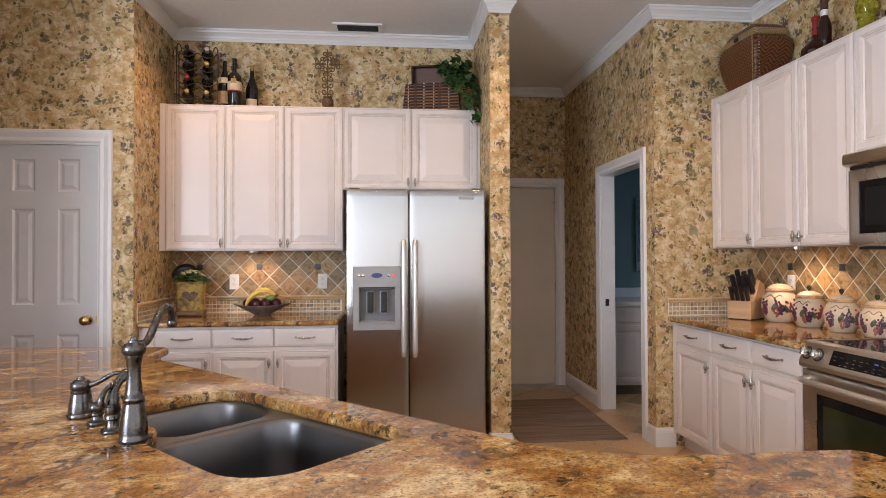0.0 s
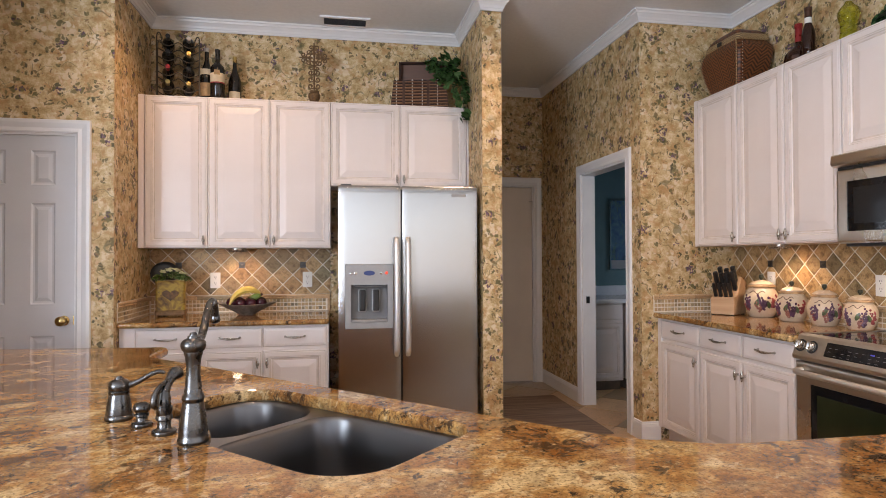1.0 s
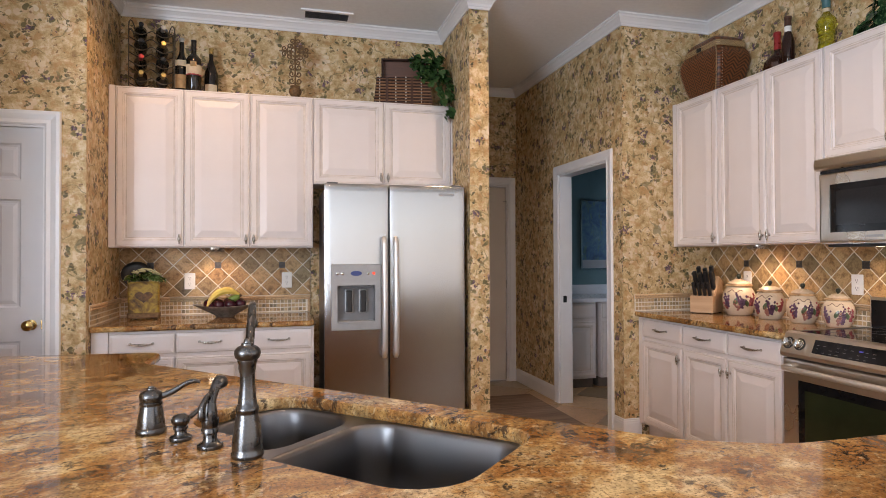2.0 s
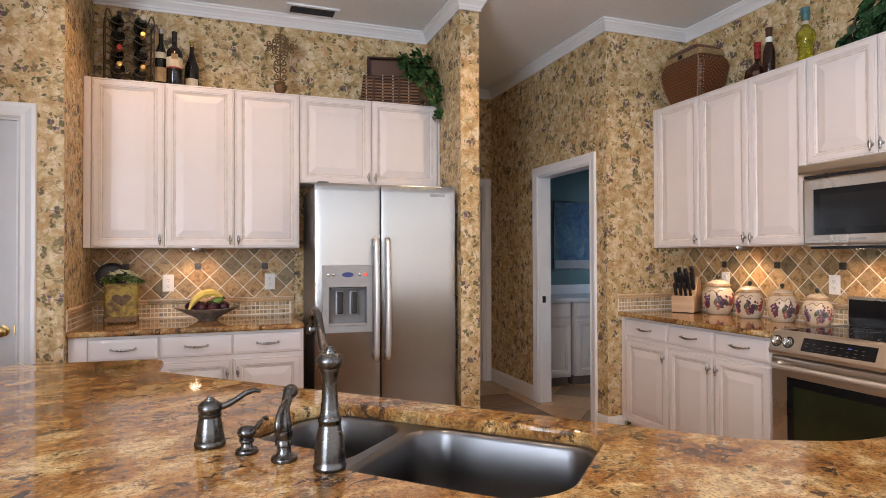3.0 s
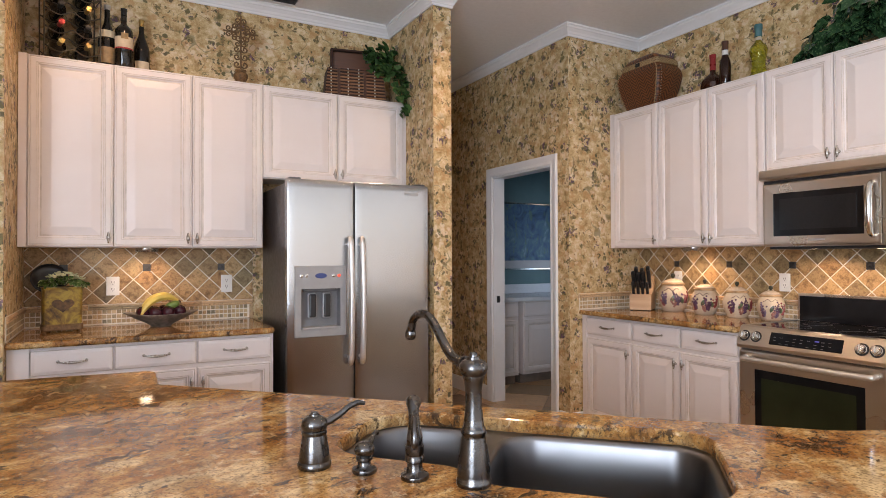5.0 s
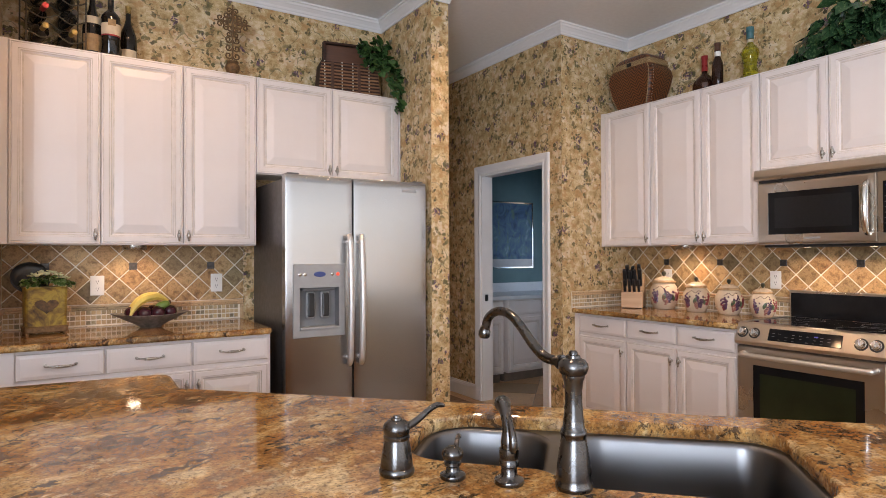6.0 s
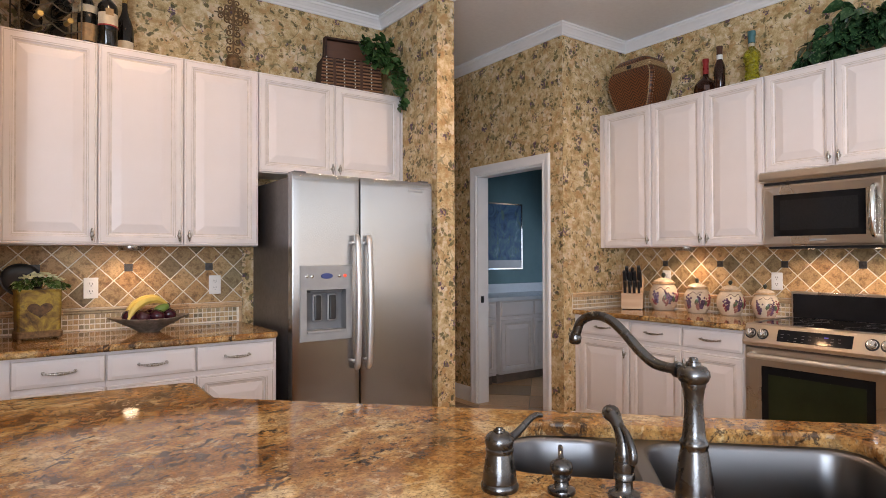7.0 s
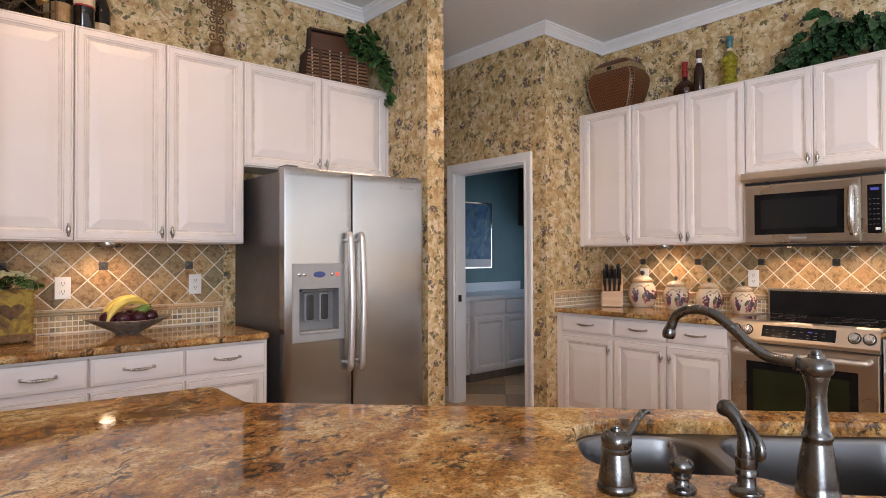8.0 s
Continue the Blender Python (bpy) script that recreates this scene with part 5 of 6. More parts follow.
M_BLKFOIL = plain("black_foil", (0.02, 0.02, 0.02), 0.3, 0.4)
M_IRON = plain("bronze_iron", (0.10, 0.075, 0.05), 0.45, 0.7, vary=0.3, scale=60, bump=0.3)
M_RUSTIRON = plain("rusty_scroll_iron", (0.17, 0.095, 0.042), 0.6, 0.4, vary=0.4, scale=60, bump=0.4)
M_WICKER = weave_material("dark_woven_cane", (0.035, 0.012, 0.005), (0.25, 0.080, 0.026), 0.036)
M_LEATHER = plain("dark_brown_leather", (0.075, 0.028, 0.014), 0.42, vary=0.4, scale=20, bump=0.3)
M_TANWEAVE = weave_material("pale_cane_band", (0.16, 0.09, 0.04), (0.52, 0.36, 0.18), 0.016)
M_TRUNK = wood_material("mahogany_trunk", (0.018, 0.007, 0.004), (0.06, 0.018, 0.009), 0, 0.75)
M_TRUNKIN = wood_material("trunk_lining", (0.09, 0.030, 0.012), (0.17, 0.062, 0.026), 0)
M_BAMBOO = wood_material("bamboo_slat", (0.10, 0.034, 0.014), (0.42, 0.21, 0.095), 0)
M_JAR = plain("cream_glazed_pottery", (0.60, 0.48, 0.35), 0.25, vary=0.10, scale=18, bump=0.08)
M_JARRIM = plain("caramel_glaze", (0.50, 0.32, 0.17), 0.25, vary=0.35, scale=25)
M_GRAPE = plain("violet_grape_glaze", (0.095, 0.040, 0.075), 0.25, vary=0.5, scale=30)
M_REDGRAPE = plain("red_grape_glaze", (0.27, 0.055, 0.055), 0.25, vary=0.4, scale=30)
M_ORANGE = plain("plum_brown_fruit_glaze", (0.26, 0.085, 0.055), 0.3, vary=0.3, scale=30)
M_JARLEAF = plain("green_leaf_glaze", (0.06, 0.085, 0.035), 0.3, vary=0.4, scale=30)
M_STEM = plain("brown_stem_glaze", (0.10, 0.05, 0.03), 0.4)
M_KNOBGREEN = plain("dark_olive_knob", (0.022, 0.024, 0.012), 0.3, vary=0.3)
M_BLOCK = wood_material("pale_beech", (0.46, 0.28, 0.15), (0.60, 0.40, 0.24), 0)
M_BOWL = plain("hammered_grey_bronze", (0.25, 0.225, 0.20), 0.4, 0.6, vary=0.4, scale=30, bump=0.25)
M_BANANA = plain("ripe_banana", (0.76, 0.55, 0.12), 0.45, vary=0.15, scale=25)
M_PLUM = plain("dark_plum", (0.045, 0.008, 0.014), 0.22, vary=0.3)
M_LIME = plain("green_fruit", (0.14, 0.22, 0.04), 0.35, vary=0.2)


def tin_material():
    n = Nodes("yellow_aged_tin").local()
    col = n.ramp(n.noise(11, 6, 0.65, None, 0.8), [(0.34, (0.045, 0.022, 0.008)), (0.44, (0.17, 0.095, 0.018)), (0.56, (0.36, 0.24, 0.033)), (0.68, (0.17, 0.12, 0.03))])
    n.bump(n.noise(40, 4), 0.2, 0.002)
    return n.done(col, 0.5, 0.1)


def leaf_material(name, dark, light, edge=None):
    n = Nodes(name).local()
    col = n.ramp(n.rand(), [(0.0, dark), (1.0, light)])
    col = n.mix(n.math("MULTIPLY", n.noise(60, 3), 0.4), col, dark)
    if edge:
        col = n.mix(n.step(n.noise(55, 2), 0.5, 0.62), col, edge)
    return n.done(col, 0.24)


def tinted_glass(name, colour, rough=0.03, clear=0.65):
    n = Nodes(name).local()
    n.b.inputs["Transmission Weight"].default_value = clear
    n.b.inputs["IOR"].default_value = 1.45
    return n.done(n.ramp(n.noise(25, 4), [(0.3, tuple(c * 0.7 for c in colour)), (0.7, colour)]), rough)


M_BLOSSOM = plain("cream_blossom", (0.60, 0.58, 0.34), 0.6, vary=0.1)
M_TIN = tin_material()
M_HEART = plain("worn_brown_paint", (0.10, 0.05, 0.018), 0.5, 0.2, vary=0.7, scale=45, bump=0.2)
M_IVY = leaf_material("ivy_leaf", (0.030, 0.072, 0.022), (0.095, 0.19, 0.060))
M_POTHOS = leaf_material("dark_pothos_leaf", (0.010, 0.032, 0.014), (0.040, 0.105, 0.040), (0.07, 0.14, 0.055))
M_HERB = leaf_material("variegated_leaf", (0.03, 0.07, 0.015), (0.10, 0.16, 0.04), (0.52, 0.52, 0.28))
M_AMBER = tinted_glass("amber_bottle_glass", (0.060, 0.018, 0.009), clear=0.4)
M_BROWNG = tinted_glass("brown_bottle_glass", (0.045, 0.017, 0.012), clear=0.3)
M_YELG = tinted_glass("yellow_green_bottle", (0.80, 0.74, 0.10), clear=0.85)
M_TEALCAP = plain("teal_wax", (0.05, 0.16, 0.17), 0.4)
M_OLIVES = plain("pickled_peppers", (0.66, 0.58, 0.07), 0.35, vary=0.4, scale=40)


# ---- bottles ----
def bottle(name, at, profile, glass, label, group, bands=(), cap=None):
    """profile: (radius, z) rows of the glass; bands: (name, r, z0, z1, half angle, facing, material, words); cap: (rows, material)."""
    root = thing(name, Matrix.Translation(at), label, "bottle", group)
    part("glass", lathe(bmesh.new(), profile, 28), glass, root, smooth=True)
    for nm, r, z0, z1, half, face, mat, words in bands:
        bm = bmesh.new()
        n = 14
        inner, outer = [], []
        for i in range(n + 1):
            a = radians(face - half + 2 * half * i / n)
            for lst, rr in ((inner, r), (outer, r + 0.0008)):
                lst.append([bm.verts.new((rr * math.cos(a), rr * math.sin(a), z)) for z in (z0, z1)])
        for i in range(n):
            for lst in (inner, outer):
                bm.faces.new((lst[i][0], lst[i + 1][0], lst[i + 1][1], lst[i][1]))
            for k in (0, 1):
                bm.faces.new((inner[i][k], inner[i + 1][k], outer[i + 1][k], outer[i][k]))
        part(nm, bm, mat, root, words, smooth=True)
    if cap:
        part("capsule", lathe(bmesh.new(), cap[0], 20), cap[1], root, cap[2], smooth=True)
    return root


def burgundy(h, r):
    return [(0, 0.004), (r * 0.9, 0), (r, 0.006), (r, h * 0.42), (r * 0.93, h * 0.50), (r * 0.70, h * 0.60), (r * 0.42, h * 0.70), (r * 0.31, h * 0.77), (r * 0.29, h * 0.97), (r * 0.34, h * 0.972), (r * 0.34, h), (0, h)]


def bordeaux(h, r):
    return [(0, 0.004), (r * 0.92, 0), (r, 0.006), (r, h * 0.60), (r * 0.93, h * 0.645), (r * 0.62, h * 0.70), (r * 0.36, h * 0.735), (r * 0.31, h * 0.77), (r * 0.30, h * 0.97), (r * 0.35, h * 0.972), (r * 0.35, h), (0, h)]


def capsule(h, r, low=0.80):
    return [(r * 0.315, h * low), (r * 0.325, h * low), (r * 0.325, h * 0.965), (r * 0.365, h * 0.968), (r * 0.365, h * 1.003), (0, h * 1.004)]


WINE = "wine bottles on the cabinets"
bottle("wine_bottle", (-1.185, 4.585, UZ1), burgundy(0.385, 0.050), M_BOTTLE, "tall dark wine bottle with ochre picture label", WINE, [("label", 0.0503, 0.03, 0.125, 75, -80, M_TANLBL, "ochre picture label"), ("neck_label", 0.0475, 0.185, 0.225, 75, -80, M_CREAMLBL, "cream shoulder label")], (capsule(0.385, 0.050, 0.93), M_SILVERFOIL, "silver foil top"))
bottle("wine_bottle", (-1.098, 4.515, UZ1), bordeaux(0.355, 0.049), M_BOTTLE, "dark wine bottle with wide cream label", WINE, [("label", 0.0493, 0.115, 0.180, 80, -80, M_CREAMLBL, "cream label"), ("label_stripe", 0.0500, 0.108, 0.116, 80, -80, M_REDFOIL, "thin red stripe"), ("seal", 0.0502, 0.165, 0.20, 22, -85, M_TANLBL, "round label seal")], (capsule(0.355, 0.049, 0.80), M_BLKFOIL, "black foil top"))
bottle("wine_bottle", (-1.000, 4.640, UZ1), burgundy(0.350, 0.047), M_BOTTLE, "dark round-shouldered wine bottle with low white label", WINE, [("label", 0.0474, 0.02, 0.085, 55, -85, M_CREAMLBL, "small white label")], (capsule(0.350, 0.047, 0.88), M_GOLDFOIL, "gold foil top"))

# ---- wine rack with lying bottles ----
RACK = pose(-1.372, 4.562, UZ1, 0, 0, 13)
rack = thing("wine_rack", RACK, "bronze wire wine rack with wavy shelves", "wine rack")
for yy in (-0.085, 0.075):
    arch = smooth_path([(-0.138, yy, 0.004), (-0.138, yy, 0.2), (-0.138, yy, 0.40), (-0.123, yy, 0.435), (-0.106, yy, 0.40), (-0.106, yy, 0.38)], 5)
    part("upright", tube(bmesh.new(), arch, 0.0042, 8), M_IRON, rack, smooth=True)
    arch = smooth_path([(0.138, yy, 0.004), (0.138, yy, 0.2), (0.138, yy, 0.40), (0.123, yy, 0.435), (0.106, yy, 0.40), (0.106, yy, 0.38)], 5)
    part("upright", tube(bmesh.new(), arch, 0.0042, 8), M_IRON, rack, smooth=True)
    for r in range(4):
        z = 0.035 + r * 0.105
        w = smooth_path([(-0.138, yy, z + 0.03), (-0.106, yy, z + 0.012), (-0.066, yy, z), (-0.030, yy, z + 0.014), (0.0, yy, z + 0.030), (0.030, yy, z + 0.014), (0.066, yy, z), (0.106, yy, z + 0.012), (0.138, yy, z + 0.03)], 4)
        part("wave_shelf", tube(bmesh.new(), w, 0.0038, 8), M_IRON, rack, smooth=True)
for sx in (-0.138, 0.138):
    for z in (0.02, 0.38):
        part("side_bar", tube(bmesh.new(), [(sx, -0.085, z), (sx, 0.075, z)], 0.0035, 8), M_IRON, rack, smooth=True)
foils = [M_GOLDFOIL, M_GOLDFOIL, M_REDFOIL, M_BLKFOIL, M_BLKFOIL, M_GOLDFOIL, M_BLKFOIL, M_SILVERFOIL]
for r in range(4):
    for c, sx in enumerate((-0.066, 0.066)):
        h = 0.295
        b = bottle("wine_bottle", (0, 0, 0), burgundy(h, 0.041) if (r + c) % 2 else bordeaux(h, 0.041), M_BOTTLE, "dark wine bottle lying in the wire rack", "bottles in the wine rack", (), (capsule(h, 0.041, 0.76), foils[r * 2 + c], "coloured foil top"))
        b.matrix_basis = RACK @ pose(sx, 0.14, 0.035 + r * 0.105 + 0.0455, 90, 0, 0)

# ---- scroll finial ----
fin = thing("scroll_ornament", pose(-0.424, 4.545, UZ1), "rusty iron scroll cross standing in a small urn", "ornament")
part("urn", lathe(bmesh.new(), [(0, 0), (0.044, 0), (0.046, 0.006), (0.036, 0.014), (0.030, 0.024), (0.040, 0.040), (0.046, 0.058), (0.042, 0.076), (0.032, 0.086), (0.036, 0.092), (0.036, 0.098), (0.0, 0.100)], 24), M_RUSTIRON, fin, "turned bronze urn", smooth=True)


def spiral(cx, cz, r, a0, turns, flip):
    pts = []
    for i in range(15):
        f = i / 14
        a = a0 + flip * turns * 2 * math.pi * f
        rr = r * (1 - 0.78 * f)
        pts.append((cx + rr * math.cos(a), 0, cz + rr * math.sin(a)))
    return pts


part("stem", tube(bmesh.new(), [(0, 0, 0.095), (0, 0, 0.455)], 0.006, 8), M_RUSTIRON, fin, smooth=True)
for z, r in ((0.135, 0.024), (0.185, 0.022), (0.235, 0.022)):
    for s in (-1, 1):
        part("scroll", tube(bmesh.new(), spiral(s * 0.024, z, r, math.pi if s > 0 else 0, 1.2, s), 0.0052, 6), M_RUSTIRON, fin, smooth=True)
for ang in range(0, 360, 90):
    a = radians(ang + 90)
    for rad_, r in ((0.040, 0.026), (0.078, 0.020)):
        for s in (-1, 1):
            b = a + s * (0.42 if rad_ < 0.05 else 0.27)
            pts = spiral(0, 0, r, b + math.pi, 1.25, s)
            cx, cz = rad_ * math.cos(b), 0.345 + rad_ * math.sin(b)
            part("scroll", tube(bmesh.new(), [(cx + p[0], 0, cz + p[2]) for p in pts], 0.0048, 6), M_RUSTIRON, fin, smooth=True)
    part("scroll_tip", tube(bmesh.new(), [(0.02 * math.cos(a), 0, 0.345 + 0.02 * math.sin(a)), (0.112 * math.cos(a), 0, 0.345 + 0.112 * math.sin(a))], [0.006, 0.004], 6), M_RUSTIRON, fin, smooth=True)
for ang in range(45, 405, 90):
    a = radians(ang)
    part("scroll", tube(bmesh.new(), [(p[0] + 0.052 * math.cos(a), 0, 0.345 + p[2] + 0.052 * math.sin(a)) for p in spiral(0, 0, 0.022, a + math.pi, 1.3, 1)], 0.0048, 6), M_RUSTIRON, fin, smooth=True)


# ---- leaves ----
def leaf_mesh(name, length, width, mat):
    """A heart-shaped leaf folded along its midrib, stalk at the origin, pointing along y."""
    bm = bmesh.new()
    rows = [(0.0, 0.30), (0.12, 0.85), (0.32, 1.0), (0.55, 0.80), (0.78, 0.42), (1.0, 0.0)]
    prev = None
    for t, w in rows:
        y, droop = t * length, -0.18 * length * t * t
        mid = bm.verts.new((0, y, droop))
        l = bm.verts.new((-w * width / 2, y - (0.06 * length if t < 0.2 else 0), droop + w * width * 0.13)) if w else mid
        r = bm.verts.new((w * width / 2, y - (0.06 * length if t < 0.2 else 0), droop + w * width * 0.13)) if w else mid
        if prev:
            for a, b, c, d in ((prev[0], prev[1], mid, l), (prev[1], prev[2], r, mid)):
                q = list(dict.fromkeys((a, b, c, d)))
                if len(q) > 2:
                    bm.faces.new(q)
        prev = (l, mid, r)
    me = link_mesh(bm, name, mat)
    me.shade_smooth()
    return me


def scatter_leaves(root, mesh, spots, rng, low=0.7, high=1.25, dip=-65, rise=15):
    """A leaf object at each (point, outward direction)."""
    for p, d in spots:
        yaw = math.degrees(math.atan2(-d[0], d[1])) + rng.uniform(-45, 45)
        s = rng.uniform(low, high)
        piece("leaf", mesh, root, pose(p[0], p[1], p[2], rng.uniform(dip, rise), rng.uniform(-35, 35), yaw) @ Matrix.Diagonal((s, s, s, 1)))


# ---- trunk with ivy above the fridge ----
trunk = thing("trunk_basket", pose(0.140, 4.545, UZ1, 0, 0, -11), "open dark trunk with bamboo-slat front", "trunk")
TW, TD, TH = 0.44, 0.185, 0.212
tb = bmesh.new()
lo = [tb.verts.new(p) for p in ((0, 0, 0), (TW, 0, 0), (TW, TD, 0), (0, TD, 0))]
hi = [tb.verts.new(p) for p in ((0.022, 0.012, TH), (TW - 0.022, 0.012, TH), (TW - 0.022, TD, TH), (0.022, TD, TH))]
for j in range(4):
    k = (j + 1) % 4
    tb.faces.new((lo[j], lo[k], hi[k], hi[j]))
tb.faces.new(lo)
tb.faces.new(hi)
part("body", tb, M_TRUNK, trunk)
for i in range(9):
    z = 0.012 + i * 0.0232
    ins = 0.022 * z / TH
    part("slat", tube(bmesh.new(), [(ins + 0.002, 0.012 * z / TH - 0.002, z), (TW - ins - 0.002, 0.012 * z / TH - 0.002, z)], 0.0058, 8), M_BAMBOO, trunk, "thin bamboo slat", smooth=True)
    for sx in (0.045, 0.165, 0.24, 0.355):
        part("stud", lathe(bmesh.new(), [(0.005, 0), (0.0045, 0.003), (0, 0.0045)], 8, pose(sx, 0.012 * z / TH - 0.007, z + 0.0116, 90)), M_SILVERFOIL, trunk, "small bright stud")
for sx in (0.10, 0.285):
    part("strap", boxed(sx - 0.010, sx + 0.010, -0.009, 0.004, 0.004, TH - 0.004, 0.002), M_LEATHER, trunk, "dark leather strap", pose(0, 0, 0, -3.5))
lid = bmesh.new()
for a in ((0, 0.014, 0.0, 0.172), (TW - 0.10, TW - 0.08, 0.0, 0.172), (0.014, TW - 0.10, 0.158, 0.172), (0.014, TW - 0.10, 0.0, 0.012)):
    box(lid, a[0], a[1], -0.055, 0.012, a[2], a[3], 0.002)
lp = part("lid", lid, M_TRUNK, trunk, "open trunk lid", pose(0.055, TD - 0.02, TH + 0.002, 8))
part("lining", boxed(0.014, TW - 0.10, 0.0, 0.012, 0.012, 0.158), M_TRUNKIN, lp, "reddish lid lining")

rng_l = random.Random(4)
ivy = thing("ivy_plant", pose(0.50, 4.56, UZ1 + 0.19), "trailing dark green ivy spilling from the trunk", "plant")
ivy_leaf = leaf_mesh("leaf", 0.060, 0.056, M_IVY)
spots = []
trails = [[(0, 0, 0.0), (0.05, -0.05, 0.13), (0.02, -0.09, 0.20)], [(0, 0, 0), (0.08, -0.02, 0.12), (0.13, -0.08, 0.19)], [(0, 0, 0), (-0.04, -0.08, 0.10), (-0.09, -0.12, 0.13)], [(0, 0, 0), (0.10, -0.09, 0.08), (0.16, -0.15, -0.02), (0.17, -0.17, -0.16)], [(0, 0, 0), (0.06, -0.13, 0.05), (0.09, -0.18, -0.06), (0.11, -0.19, -0.20)], [(0, 0, 0), (0.12, -0.05, 0.05), (0.18, -0.11, -0.04), (0.185, -0.155, -0.22), (0.15, -0.17, -0.30)], [(0, 0, 0), (0.00, -0.13, 0.06), (0.02, -0.18, -0.03)], [(0, 0, 0), (0.10, 0.02, 0.16), (0.14, 0.02, 0.20)], [(0, 0, 0), (-0.02, -0.04, 0.14), (-0.06, -0.05, 0.17)]]
for tr in trails:
    path = smooth_path(tr, 7)
    part("vine", tube(bmesh.new(), path, 0.0025, 6), M_JARLEAF, ivy, "thin green vine", smooth=True)
    for p in path[2:]:
        for _ in range(3 if p.z > -0.12 else 2):
            q = p + Vector((rng_l.uniform(-0.022, 0.022), rng_l.uniform(-0.03, 0.012), rng_l.uniform(-0.02, 0.025)))
            spots.append((q, (p.x * 0.8 + rng_l.uniform(-0.08, 0.08), -0.15 + rng_l.uniform(-0.1, 0.1))))
scatter_leaves(ivy, ivy_leaf, spots, rng_l, 0.6, 1.1)

# ---- big leafy plant above the microwave ----
plant = thing("pothos_plant", pose(2.50, 2.20, UZ1), "large dark green leafy plant on the cabinet top", "plant")
part("pot", lathe(bmesh.new(), [(0, 0), (0.065, 0), (0.07, 0.006), (0.082, 0.07), (0.088, 0.074), (0.088, 0.082), (0.08, 0.082), (0.075, 0.065), (0, 0.06)], 24), M_LEATHER, plant, "dark plant pot", pose(0.055, 0, 0) @ Matrix.Diagonal((0.8, 0.8, 0.62, 1)), smooth=True)
big_leaf = leaf_mesh("leaf", 0.096, 0.078, M_POTHOS)
rng_p = random.Random(11)
spots = []
for i in range(30):
    ay = -0.55 + 0.98 * i / 29 + rng_p.uniform(-0.04, 0.04)
    ax = rng_p.uniform(-0.13, 0.08)
    top = max(0.05, 0.30 - 0.75 * (ay * ay) ** 0.8 + rng_p.uniform(-0.12, 0.05))
    path = smooth_path([(0, ay * 0.12, 0.07), (ax * 0.4, ay * 0.5, 0.07 + top * 0.55), (ax, ay * 0.95, top)], 5)
    part("stalk", tube(bmesh.new(), path, 0.003, 6), M_JARLEAF, plant, "green stalk", smooth=True)
    for p in path[3:]:
        for _ in range(1 + (rng_p.random() < 0.75)):
            q = p + Vector((rng_p.uniform(-0.04, 0.03), rng_p.uniform(-0.04, 0.04), rng_p.uniform(-0.03, 0.03)))
            q.z = max(q.z, 0.045)
            spots.append((q, (-0.5 + rng_p.uniform(-0.6, 0.6), ay + rng_p.uniform(-0.5, 0.5))))
scatter_leaves(plant, big_leaf, spots, rng_p, 0.7, 1.15, -85, -5)

# ---- lidded basket on the right cabinets ----
basket = thing("lidded_basket", pose(2.478, 3.765, UZ1), "dark woven basket with leather corners and a domed lid", "basket")


def rect_loft(rows, n=5, corner=0.03):
    """Rounded rectangles (half x, half y, z) joined into one shell."""
    bm = bmesh.new()
    rings = []
    for hx, hy, z in rows:
        loop = rounded([(-hx, -hy, min(corner, hx * 0.6)), (hx, -hy, min(corner, hx * 0.6)), (hx, hy, min(corner, hx * 0.6)), (-hx, hy, min(corner, hx * 0.6))], n)
        rings.append([bm.verts.new((p.x, p.y, z)) for p in loop])
    for a, b in zip(rings, rings[1:]):
        for i in range(len(a)):
            j = (i + 1) % len(a)
            bm.faces.new((a[i], a[j], b[j], b[i]))
    bm.faces.new(rings[0])
    bm.faces.new(rings[-1])
    return bm


SIDE = [(0.092, 0.142, 0.0), (0.103, 0.156, 0.035), (0.120, 0.184, 0.11), (0.134, 0.203, 0.19), (0.138, 0.210, 0.235), (0.132, 0.200, 0.280), (0.118, 0.176, 0.312)]
part("body", rect_loft(SIDE), M_WICKER, basket, "dark woven sides", smooth=True)
pan = bmesh.new()
rows = []
for hx, hy, z in SIDE:
    rows.append([pan.verts.new((-hx - 0.003 - 0.006 * math.cos(math.pi * (k / 8 - 0.5)), -hy * 0.90 + 2 * hy * 0.90 * k / 8, z)) for k in range(9)])
for a, b in zip(rows, rows[1:]):
    for k in range(8):
        pan.faces.new((a[k], a[k + 1], b[k + 1], b[k]))
ext = bmesh.ops.extrude_face_region(pan, geom=list(pan.faces))
bmesh.ops.translate(pan, verts=[v for v in ext["geom"] if isinstance(v, bmesh.types.BMVert)], vec=(0.008, 0, 0))
part("woven_panel", pan, M_WICKER, basket, "herringbone woven front panel", smooth=True)
for s in (-1, 1):
    part("piping", tube(bmesh.new(), smooth_path([(-hx - 0.004, s * hy * 0.92, z) for hx, hy, z in SIDE], 4), 0.0038, 8), M_TANWEAVE, basket, "pale stitched edge", smooth=True)
part("band", rect_loft([(0.120, 0.180, 0.312), (0.124, 0.185, 0.318), (0.120, 0.180, 0.350), (0.114, 0.172, 0.357)]), M_TANWEAVE, basket, "pale cane band")
part("lid", rect_loft([(0.113, 0.170, 0.357), (0.108, 0.160, 0.374), (0.092, 0.130, 0.396), (0.065, 0.085, 0.412), (0.030, 0.035, 0.418)]), M_WICKER, basket, "domed woven lid", smooth=True)
part("clasp", boxed(-0.136, -0.124, -0.018, 0.018, 0.318, 0.344, 0.002), M_BLACK, basket, "dark clasp")
